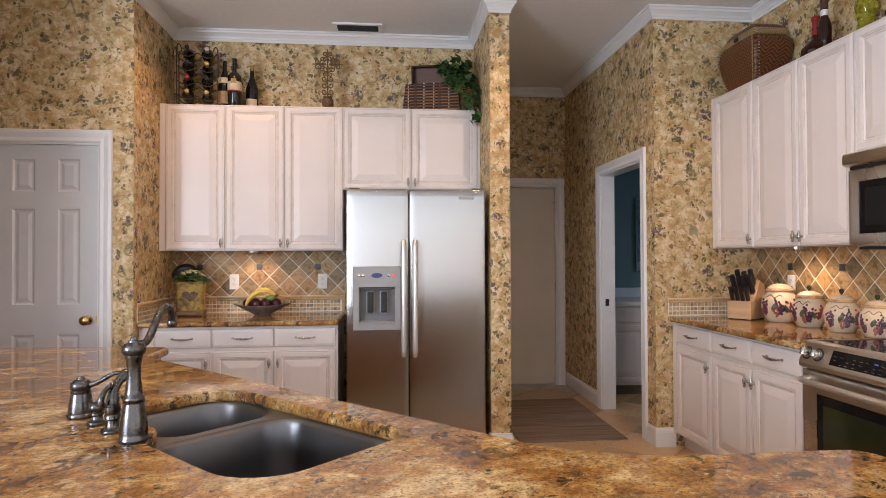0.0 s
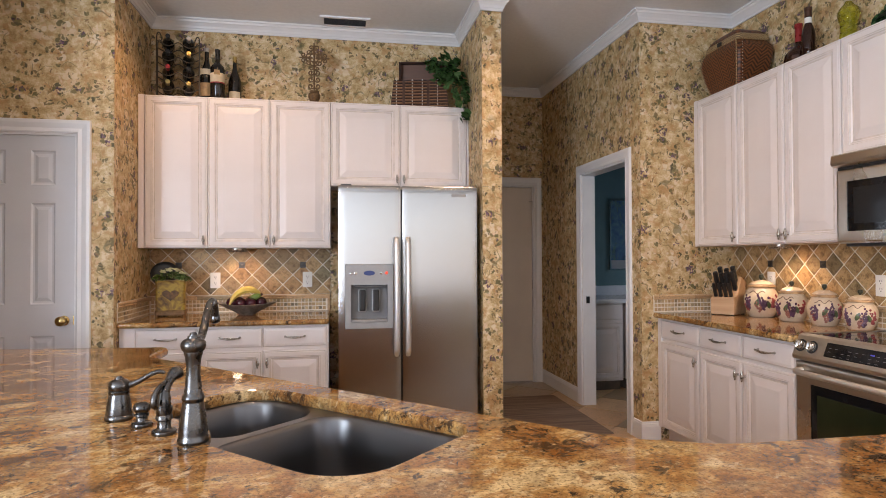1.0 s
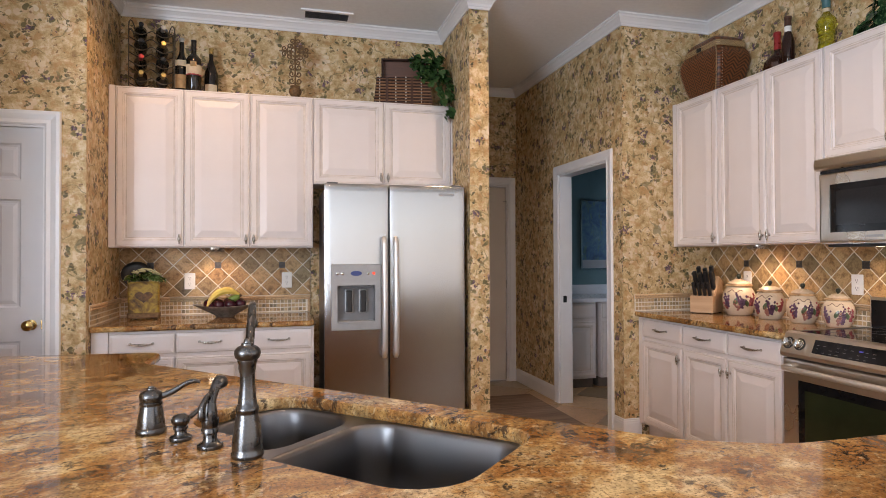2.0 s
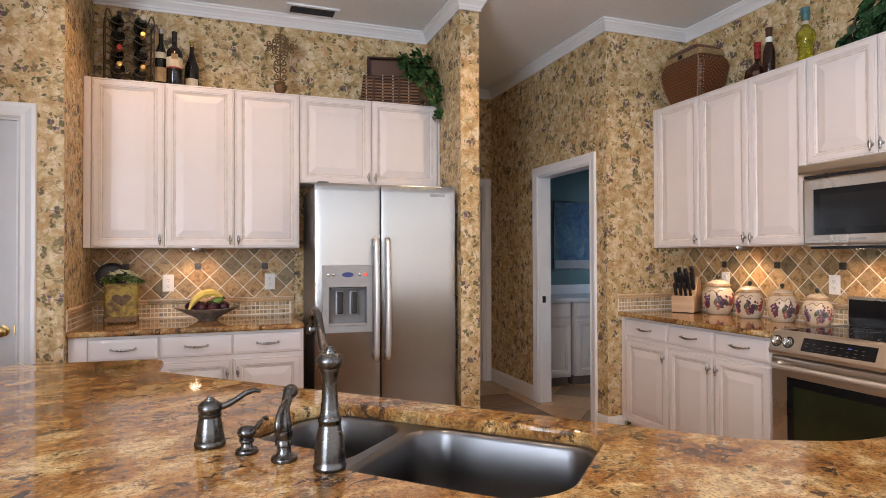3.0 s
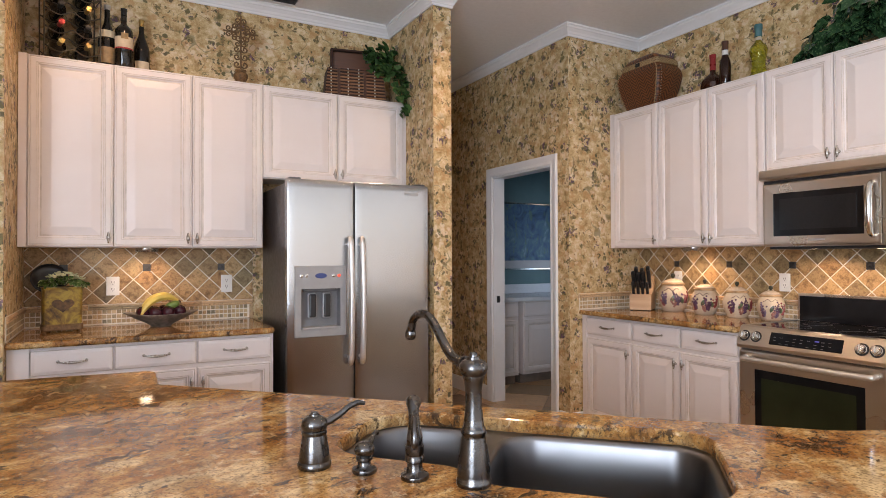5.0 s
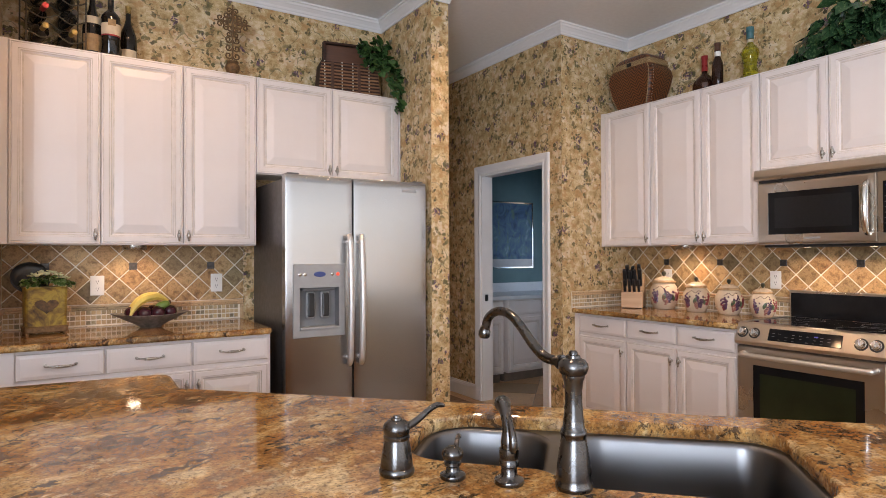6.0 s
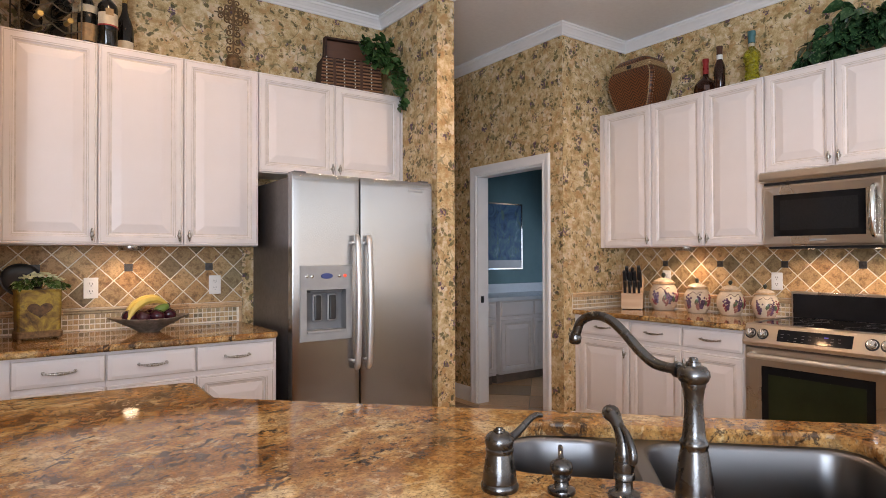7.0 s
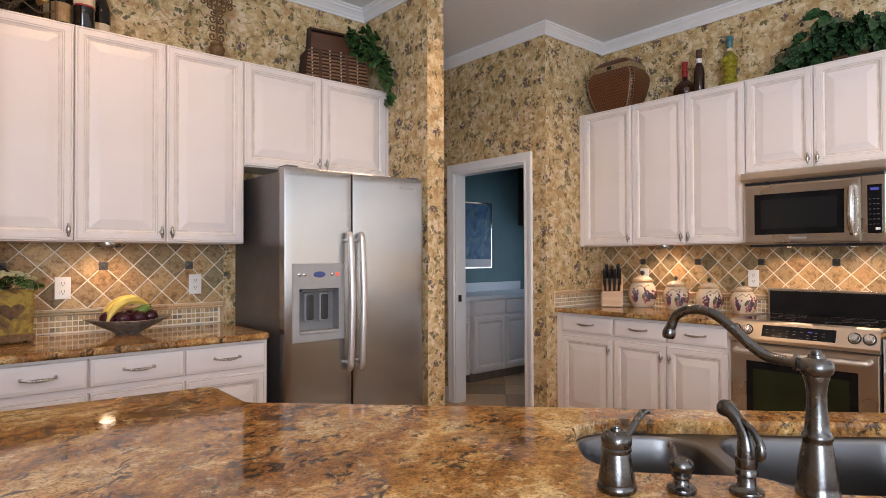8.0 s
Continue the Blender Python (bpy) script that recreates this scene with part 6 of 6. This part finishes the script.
for k in range(15):
    z = 0.02 + k * 0.019
    hx = float(np.interp(z, [r[2] for r in SIDE], [r[0] for r in SIDE]))
    hy = float(np.interp(z, [r[2] for r in SIDE], [r[1] for r in SIDE]))
    part("rivet", lathe(bmesh.new(), [(0.0035, 0), (0.003, 0.003), (0, 0.004)], 8, pose(-hx + 0.03, -hy - 0.0005, z, 90)), M_SILVERFOIL, basket)

# ---- glass bottles on the right cabinets ----
DECO = "decorative bottles on the cabinets"
bottle("glass_bottle", (2.505, 3.228, UZ1), [(0, 0.004), (0.052, 0), (0.072, 0.015), (0.082, 0.05), (0.076, 0.088), (0.050, 0.122), (0.023, 0.142), (0.018, 0.155), (0.018, 0.235), (0, 0.235)], M_AMBER, "round amber bottle with red wax neck", DECO, [("medallion", 0.0815, 0.040, 0.07, 13, 215, M_LEATHER, "raised round seal")], ([(0.0195, 0.165), (0.021, 0.165), (0.020, 0.25), (0.023, 0.252), (0.023, 0.275), (0, 0.276)], M_REDFOIL, "red wax top"))
bottle("glass_bottle", (2.455, 3.096, UZ1), [(0, 0.004), (0.030, 0), (0.035, 0.01), (0.036, 0.16), (0.031, 0.19), (0.021, 0.215), (0.017, 0.235), (0.017, 0.29), (0, 0.29)], M_BROWNG, "slim dark brown bottle with white neck band", DECO, [("neck_band", 0.0195, 0.225, 0.258, 179, 0, M_PLATE, "white paper neck band")], ([(0.0175, 0.262), (0.020, 0.262), (0.019, 0.30), (0.022, 0.302), (0.022, 0.318), (0, 0.32)], M_LEATHER, "brown wax top"))
deco = bottle("glass_bottle", (2.565, 2.93, UZ1), [(0, 0.004), (0.045, 0), (0.054, 0.014), (0.052, 0.045), (0.045, 0.064), (0.047, 0.085), (0.045, 0.108), (0.040, 0.124), (0.043, 0.145), (0.042, 0.165), (0.050, 0.190), (0.056, 0.222), (0.050, 0.248), (0.028, 0.272), (0.018, 0.288), (0.018, 0.325), (0, 0.325)], M_YELG, "waisted bottle of yellow peppers with teal wax top", DECO, [("neck_ring", 0.020, 0.290, 0.312, 179, 0, M_CREAMLBL, "pale string round the neck")], ([(0.020, 0.315), (0.023, 0.315), (0.022, 0.36), (0.026, 0.365), (0.025, 0.395), (0, 0.396)], M_TEALCAP, "teal wax top"))
rr = random.Random(3)
for i in range(34):
    z = 0.02 + 0.0066 * i
    r = 0.021
    part("pepper", lathe(bmesh.new(), [(0, -0.02), (0.010, -0.014), (0.013, 0), (0.010, 0.012), (0, 0.018)], 10, pose(rr.uniform(-r, r), rr.uniform(-r, r), z, rr.uniform(-70, 70), rr.uniform(-70, 70))), M_OLIVES, deco, "yellow-green pepper", smooth=True)


# ---- canisters ----
def canister(at, s, turn, label):
    """A round glazed jar with fruit in relief; s scales it, the fruit faces -x."""
    root = thing("canister", Matrix.Translation(at) @ pose(0, 0, 0, 0, 0, turn) @ Matrix.Diagonal((1, 1, 1.13, 1)), label, "canister", "fruit canisters on the counter")
    R = [(0, 0), (0.066, 0), (0.072, 0.005), (0.088, 0.035), (0.102, 0.075), (0.104, 0.100), (0.096, 0.130), (0.080, 0.155), (0.073, 0.163), (0.073, 0.172), (0, 0.172)]
    R = [(r * s, z * s) for r, z in R]
    body = part("jar", lathe(bmesh.new(), R, 36), M_JAR, root, smooth=True)
    part("rim", lathe(bmesh.new(), [(r * s, z * s) for r, z in ((0.072, 0.166), (0.080, 0.168), (0.083, 0.174), (0.080, 0.180), (0.066, 0.181), (0.066, 0.17))], 32), M_JARRIM, root, "caramel glazed rim", smooth=True)
    ld = part("lid", lathe(bmesh.new(), [(r * s, z * s) for r, z in ((0.0, 0.182), (0.070, 0.182), (0.070, 0.187), (0.055, 0.197), (0.030, 0.206), (0.012, 0.209), (0, 0.209))], 32), M_JAR, root, "cream glazed lid", smooth=True)
    part("lid_knob", lathe(bmesh.new(), [(r * s, z * s) for r, z in ((0.008, 0.208), (0.008, 0.214), (0.014, 0.220), (0.016, 0.230), (0.012, 0.240), (0, 0.244))], 20), M_KNOBGREEN, ld, "dark olive knob", smooth=True)
    zs, rs = [z for _, z in R[1:-1]], [r for r, _ in R[1:-1]]
    g = random.Random(int(at[1] * 1000))

    def surf(a, z, out=0.0):
        r = float(np.interp(z, zs, rs)) + out
        return Vector((r * math.cos(a), r * math.sin(a), z))

    def cluster(name, a0, z0, n, spread, rad, mat):
        bm = bmesh.new()
        for i in range(n):
            row = int(math.sqrt(2 * i))
            a = a0 + (g.uniform(-1, 1)) * spread * (1 - row / (n ** 0.5 * 1.9))
            z = (z0 - row * rad * 1.05 / s + g.uniform(-0.003, 0.003)) * s
            bmesh.ops.create_icosphere(bm, subdivisions=1, radius=rad * s * g.uniform(0.85, 1.1), matrix=Matrix.Translation(surf(a, z, -0.001)))
        part(name, bm, mat, body, smooth=True)

    def flat_leaf(a0, z0, w, h, tilt):
        bm = bmesh.new()
        pts = []
        for k in range(9):
            t = k / 8
            pts.append((t, math.sin(math.pi * t) ** 0.7))
        ring = []
        for side in (-1, 1):
            for t, ww in (pts if side > 0 else pts[1:-1][::-1]):
                a = a0 + (side * ww * w + tilt * t) / 0.1
                ring.append(bm.verts.new(surf(a, (z0 + (t - 0.5) * h) * s, 0.003)))
        c = bm.verts.new(surf(a0 + tilt * 0.5 / 0.1, z0 * s, 0.006))
        for i in range(len(ring)):
            bm.faces.new((ring[i], ring[(i + 1) % len(ring)], c))
        part("leaf_relief", bm, M_JARLEAF, body, "green leaf in relief", smooth=True)

    pi = math.pi
    cluster("grape_relief", pi + 0.35, 0.128, 46, 0.34, 0.0084, M_GRAPE)
    cluster("fruit_relief", pi + 0.10, 0.088, 20, 0.27, 0.0082, M_ORANGE)
    cluster("grape_relief", pi - 0.62, 0.126, 40, 0.32, 0.0084, M_GRAPE)
    cluster("fruit_relief", pi - 0.72, 0.086, 18, 0.25, 0.0080, M_REDGRAPE)
    cluster("grape_relief", pi + 0.95, 0.124, 32, 0.30, 0.0082, M_REDGRAPE)
    flat_leaf(pi - 0.10, 0.085, 0.014, 0.05, 0.02)
    flat_leaf(pi + 0.70, 0.075, 0.014, 0.045, -0.015)
    vine = [surf(pi + 0.45 - 1.1 * k / 8, (0.142 + 0.008 * math.sin(k * 1.4)) * s, 0.001) for k in range(9)]
    part("stem_relief", tube(bmesh.new(), smooth_path(vine, 3), 0.0022 * s, 6), M_STEM, body, "brown stem in relief", smooth=True)
    return root


canister((2.515, 3.590, TOP), 1.03, 38, "large cream pottery canister painted with grapes")
canister((2.505, 3.310, TOP), 0.90, 30, "cream pottery canister with violet grapes")
canister((2.510, 3.065, TOP), 0.87, 48, "cream pottery canister with dark grapes and leaves")
canister((2.520, 2.836, TOP), 0.80, 36, "small cream pottery canister with grapes")

# ---- knife block ----
block = thing("knife_block", pose(2.41, 3.79, TOP, 0, 0, -58) @ Matrix.Diagonal((1.42, 1.28, 1.22, 1)), "pale beech knife block full of black-handled knives", "knife block")
kb = bmesh.new()
prof = [(-0.075, 0.004), (0.085, 0.004), (0.085, 0.185), (0.030, 0.215), (-0.030, 0.105), (-0.075, 0.100)]
ends = [[kb.verts.new((x, y, z)) for y, z in prof] for x in (-0.055, 0.055)]
for j in range(len(prof)):
    k = (j + 1) % len(prof)
    kb.faces.new((ends[0][j], ends[0][k], ends[1][k], ends[1][j]))
kb.faces.new(ends[0])
kb.faces.new(ends[1][::-1])
bmesh.ops.bevel(kb, geom=list(kb.edges), offset=0.003, segments=2, affect="EDGES")
part("block", kb, M_BLOCK, block)
for y in (-0.065, 0.07):
    for x in (-0.045, 0.045):
        part("foot", boxed(x - 0.006, x + 0.006, y - 0.006, y + 0.006, 0.0, 0.005), M_BLACK, block)
for i in range(4):
    kx = -0.036 + i * 0.024
    part("knife_handle", boxed(-0.007, 0.007, -0.010, 0.010, 0.0, 0.085, 0.004), M_BLACK, block, "black steak knife handle", pose(kx, -0.052, 0.100, 22))
for kx, ky, kz, ln in ((-0.040, -0.012, 0.145, 0.105), (-0.013, -0.010, 0.148, 0.095), (0.013, -0.012, 0.145, 0.105), (0.040, -0.012, 0.145, 0.11), (-0.030, 0.014, 0.186, 0.090), (0.000, 0.013, 0.187, 0.080), (0.032, 0.014, 0.186, 0.095)):
    hdl = part("knife_handle", boxed(-0.009, 0.009, -0.013, 0.013, 0.0, ln, 0.005), M_BLACK, block, "black knife handle", pose(kx, ky, kz, 24))
    part("bolster", boxed(-0.0092, 0.0092, -0.0132, 0.0132, -0.006, 0.002, 0.001), M_BAR, hdl, "steel bolster")
    for rz in (0.25, 0.55, 0.85):
        part("rivet", lathe(bmesh.new(), [(0.0025, -0.0096), (0.0025, 0.0096), (0, 0.0097)], 8, pose(0, 0, ln * rz, 0, 90)), M_BAR, hdl)

# ---- yellow tin with flowers, and the dark dish behind it ----
tin = thing("flower_tin", pose(-1.402, 4.505, TOP, 0, 0, 9), "aged yellow tin planter with a brown heart", "planter")
part("tin", rect_loft([(0.092, 0.055, 0.028), (0.093, 0.056, 0.035), (0.095, 0.058, 0.12), (0.096, 0.059, 0.235), (0.099, 0.062, 0.245), (0.099, 0.062, 0.250)], 4, 0.02), M_TIN, tin)
part("base", rect_loft([(0.098, 0.062, 0.010), (0.100, 0.064, 0.014), (0.100, 0.064, 0.038), (0.095, 0.058, 0.044)], 4, 0.02), M_RUSTIRON, tin, "dark rusty base rim")
for x in (-0.085, 0.085):
    for y in (-0.048, 0.048):
        part("foot", lathe(bmesh.new(), [(0, 0), (0.009, 0), (0.010, 0.006), (0.007, 0.012), (0, 0.012)], 10, pose(x, y, 0)), M_RUSTIRON, tin, smooth=True)
hb = bmesh.new()
ring = []
for i in range(28):
    a = 2 * math.pi * i / 28
    hx, hz = 16 * math.sin(a) ** 3, 13 * math.cos(a) - 5 * math.cos(2 * a) - 2 * math.cos(3 * a) - math.cos(4 * a)
    ring.append((hx * 0.0033, 0.150 + hz * 0.0026))
fv = [hb.verts.new((x, -0.0605, z)) for x, z in ring]
bv = [hb.verts.new((x * 1.06, -0.0565, 0.145 + (z - 0.145) * 1.06)) for x, z in ring]
hb.faces.new(fv)
for i in range(28):
    j = (i + 1) % 28
    hb.faces.new((fv[i], fv[j], bv[j], bv[i]))
part("heart", hb, M_HEART, tin, "brown embossed heart")
part("soil", boxed(-0.088, 0.088, -0.05, 0.05, 0.22, 0.236), M_LEATHER, tin, "dark soil")
herb = thing("potted_flowers", pose(-1.402, 4.505, TOP + 0.236, 0, 0, 9), "variegated green and cream foliage in the tin", "plant")
herb_leaf = leaf_mesh("leaf", 0.034, 0.026, M_HERB)
rng_h = random.Random(8)
spots = []
for i in range(120):
    x = rng_h.uniform(-0.10, 0.12)
    y = rng_h.uniform(-0.075, 0.05)
    z = 0.012 + 0.062 * (1 - (x / 0.13) ** 2) * rng_h.uniform(0.35, 1.05)
    spots.append(((x, y, z), (x * 4 + rng_h.uniform(-0.5, 0.5), y * 4 + rng_h.uniform(-0.5, 0.3))))
scatter_leaves(herb, herb_leaf, spots, rng_h, 0.7, 1.3)
for i in range(44):
    x = rng_h.uniform(-0.07, 0.11)
    p = (x, rng_h.uniform(-0.07, 0.03), 0.035 + 0.055 * (1 - (x / 0.13) ** 2) * rng_h.uniform(0.6, 1.1))
    part("blossom", lathe(bmesh.new(), [(0, 0), (0.006, 0.002), (0.0115, 0.006), (0.006, 0.008), (0, 0.006)], 6, pose(*p, rng_h.uniform(-40, 40), rng_h.uniform(-40, 40))), M_BLOSSOM, herb, "tiny cream blossom")
dish = thing("dark_dish", pose(-1.470, 4.600, 1.205, 64, 0, 10) @ Matrix.Diagonal((0.86, 0.86, 1, 1)), "dark round metal dish leaning behind the tin", "dish")
part("dish", lathe(bmesh.new(), [(0, -0.012), (0.07, -0.012), (0.095, -0.004), (0.105, 0.010), (0.108, 0.012), (0.100, 0.013), (0.09, 0.002), (0.065, -0.006), (0, -0.006)], 32), M_BLACK, dish, smooth=True)
part("stand", tube(bmesh.new(), [(0, -0.085, -0.02), (0, -0.312, -0.10)], 0.006, 8), M_BLACK, dish, "thin dark stand")

# ---- fruit bowl ----
fruit = thing("fruit_bowl", pose(-0.893, 4.500, TOP), "wide shallow grey-bronze oval bowl", "bowl")
ob_ = bmesh.new()
rings = []
for rx_, ry_, z in [(0.0, 0.0, 0.0), (0.055, 0.05, 0.0), (0.060, 0.054, 0.006), (0.075, 0.065, 0.018), (0.130, 0.095, 0.045), (0.185, 0.118, 0.068), (0.208, 0.126, 0.080), (0.206, 0.124, 0.083), (0.180, 0.112, 0.072), (0.125, 0.088, 0.052), (0.060, 0.05, 0.030), (0, 0, 0.026)]:
    rings.append([ob_.verts.new((rx_ * math.cos(2 * math.pi * i / 40), ry_ * math.sin(2 * math.pi * i / 40), z + (0.006 * math.cos(4 * math.pi * i / 40) if z > 0.06 else 0))) for i in range(40)] if rx_ else [ob_.verts.new((0, 0, z))])
for a, b in zip(rings, rings[1:]):
    for i in range(40):
        q = list(dict.fromkeys((a[i % len(a)], a[(i + 1) % 40 % len(a)], b[(i + 1) % 40 % len(b)], b[i % len(b)])))
        if len(q) > 2:
            ob_.faces.new(q)
part("bowl", ob_, M_BOWL, fruit, smooth=True)


def one_fruit(name, at, mat, r, squash, label):
    bm = bmesh.new()
    bmesh.ops.create_uvsphere(bm, u_segments=20, v_segments=12, radius=r)
    for v in bm.verts:
        v.co.z *= squash
        v.co.z -= 0.25 * r * math.exp(-(v.co.x ** 2 + v.co.y ** 2) / (0.3 * r) ** 2) * (1 if v.co.z > 0 else -0.5)
    return solid(name, bm, mat, label, "fruit", "fruit in the bowl", m=at, smooth=True)


for x, y, z, r in ((-0.10, -0.02, 0.088, 0.038), (-0.035, -0.045, 0.086, 0.040), (0.035, -0.05, 0.088, 0.040), (0.10, -0.015, 0.090, 0.038), (0.02, 0.03, 0.088, 0.040), (-0.06, 0.04, 0.088, 0.038)):
    one_fruit("plum", pose(-0.893 + x, 4.500 + y, TOP + z, 15, 20), M_PLUM, r, 0.92, "dark red plum in the fruit bowl")
# the long green fruit beside the bananas
one_fruit("lime", pose(-0.893 + 0.060, 4.475, TOP + 0.126, 0, 72), M_LIME, 0.023, 1.9, "green fruit on top of the bowl")
for dy, dz, tw in ((0.0, 0.0, 0), (-0.032, -0.006, 12), (0.034, -0.004, -10)):
    path = smooth_path([(-0.095, 0, -0.020), (-0.070, 0.003, 0.022), (-0.025, 0.004, 0.055), (0.030, 0.002, 0.064), (0.070, 0, 0.050), (0.092, 0, 0.036)], 5)
    bn = thing("banana", pose(-0.900, 4.505 + dy * 1.2, TOP + 0.106 + dz, 0, 0, tw) @ Matrix.Diagonal((1.1, 1.3, 1.2, 1)), "ripe yellow banana on the fruit", "banana", "bananas in the bowl")
    part("peel", tube(bmesh.new(), path, [0.006, 0.014, 0.018, 0.0185, 0.017, 0.012, 0.006, 0.005], 6), M_BANANA, bn, smooth=True)
    part("stem", tube(bmesh.new(), [(0.090, 0, 0.037), (0.104, 0, 0.030)], 0.005, 6), M_STEM, bn, "brown stem", smooth=True)

# ---- tiles, piece by piece ----
def band_tiles(name, m, length, x0, z0, z1, accents, parent_label, skip=(), mosaic=True, end_trim=True):
    """A stone backsplash: mosaic band, trim and diamonds. Local x along the wall, -y to the room."""
    root = thing(name, m, parent_label, "backsplash", kind="structure")
    zb = 1.040
    part("grout_bed", boxed(x0, x0 + length, -0.0062, 0.0, TOP + 0.001, z1), M_GROUT, root)
    if z1 > zb + 0.05:
        D, cx, cz = 0.149, accents[0], 1.264
        j = 0.0044
        k0 = int((x0 - cx) / (D / 2)) - 2
        for k in range(k0, k0 + int(2 * length / D) + 6):
            for q in range(-5, 5):
                if (k + q) % 2 == 0:
                    continue
                ux, uz = cx + k * D / 2, cz + q * D / 2
                h = D / 2 - j
                if ux + h < x0 or ux - h > x0 + length:
                    continue
                poly = clip_poly([(ux - h, uz), (ux, uz - h), (ux + h, uz), (ux, uz + h)], x0 + 0.001, x0 + length - 0.001, zb + 0.002, z1 - 0.001)
                if len(poly) > 2:
                    piece("tile", tile_mesh("tile", poly, 0.009 + random.uniform(-0.0008, 0.0008), M_DIAMOND), root)
        for ax in accents:
            bm = boxed(ax - 0.022, ax + 0.022, -0.0125, -0.002, cz - 0.022, cz + 0.022, 0.002)
            lathe(bm, [(0, 0.0145), (0.008, 0.0135), (0.011, 0.0125), (0.011, 0.010)], 12, pose(ax, 0, cz, 90))
            part("accent_tile", bm, M_ACCENT, root, "small dark bronze tile")
    prof = [(0.0, 1.006), (-0.010, 1.006), (-0.016, 1.012), (-0.016, 1.016), (-0.011, 1.020), (-0.017, 1.026), (-0.017, 1.032), (-0.012, 1.038), (0.0, 1.040)]
    n = max(1, round(length / 0.305))
    for i in range(n):
        a, b = x0 + length * i / n + 0.0008, x0 + length * (i + 1) / n - 0.0008
        t = bmesh.new()
        e = [[t.verts.new((x, y, z)) for y, z in prof] for x in (a, b)]
        for q in range(len(prof)):
            r = (q + 1) % len(prof)
            t.faces.new((e[0][q], e[0][r], e[1][r], e[1][q]))
        t.faces.new(e[0])
        t.faces.new(e[1][::-1])
        part("trim_tile", t, M_TRIMSTONE, root)
    s = 0.0262
    cols = int((length - 0.03) / s)
    small = tile_mesh("mosaic_tile", [(0, 0), (s - 0.0035, 0), (s - 0.0035, s - 0.0035), (0, s - 0.0035)], 0.0075, M_MOSAIC, 0.0015)
    for c in range(cols):
        for r in range(3):
            piece("mosaic_tile", small, root, pose(x0 + 0.006 + c * s + random.uniform(-0.0004, 0.0004), random.uniform(0, 0.0006), TOP + 0.010 + r * (s + 0.003)))
    if end_trim:
        part("end_trim", boxed(x0 + length - 0.022, x0 + length, -0.015, 0.0, TOP + 0.001, 1.0055, 0.003), M_TRIMSTONE, root)
    return root


band_tiles("backsplash_back", pose(0, BACK, 0), 1.296, LEFTX + 0.001, TOP, UZ0 - 0.001, [-0.963 - 0.447, -0.963, -0.516], "tumbled stone diamond backsplash with mosaic band")
band_tiles("backsplash_right", pose(RIGHTX, 0, 0, 0, 0, -90), 2.45, -4.028, TOP, UZ0 - 0.001, [-3.655, -3.209, -2.763, -2.317, -1.871], "tumbled stone diamond backsplash behind the range", end_trim=False)
band_tiles("backsplash_alcove_return", pose(LEFTX, 0, 0, 0, 0, 90), 0.66, 4.066, TOP, 1.04, [], "short mosaic band on the alcove wall", end_trim=False)
band_tiles("backsplash_corner_return", pose(0, FRONT + 0.008, 0), 0.64, 1.985, TOP, 1.04, [], "short mosaic band on the corner wall", end_trim=False)

# floor tiles, laid diagonally
TS = 0.44
tile_kinds = {}
rest = bmesh.new()
for a in range(-16, 17):
    for b in range(-16, 17):
        px, py = (a - b) * TS * S2, (a + b) * TS * S2 + 1.6
        if not (WEST - 0.2 < px < 4.4 and FAR - 0.2 < py < 6.2):
            continue
        if px > 2.0 and py < 4.0 and px > 2.7:
            continue
        h = (TS / 2 - 0.003) * math.sqrt(2)
        if 3.3 < py < 5.8 and 0.3 < px < 3.9:
            if "t" not in tile_kinds:
                tile_kinds["t"] = tile_mesh("floor_tile", [(-h, 0), (0, -h), (h, 0), (0, h)], 0.006, M_FLOOR, 0.003)
            piece("floor_tile", tile_kinds["t"], floor, pose(px, py, -0.0062, -90))
        else:
            poly = clip_poly([(px - h, py), (px, py - h), (px + h, py), (px, py + h)], WEST, 4.25 if py > 4.1 else RIGHTX, FAR, 6.15)
            if len(poly) > 2:
                lo, hi = ([rest.verts.new((x, y, z)) for x, y in poly] for z in (-0.006, 0.0))
                rest.faces.new(hi)
                for i in range(len(poly)):
                    rest.faces.new((lo[i], lo[(i + 1) % len(poly)], hi[(i + 1) % len(poly)], hi[i]))
tagged(part("floor_tiles_beyond", rest, M_FLOOR, floor), kind="stuff")
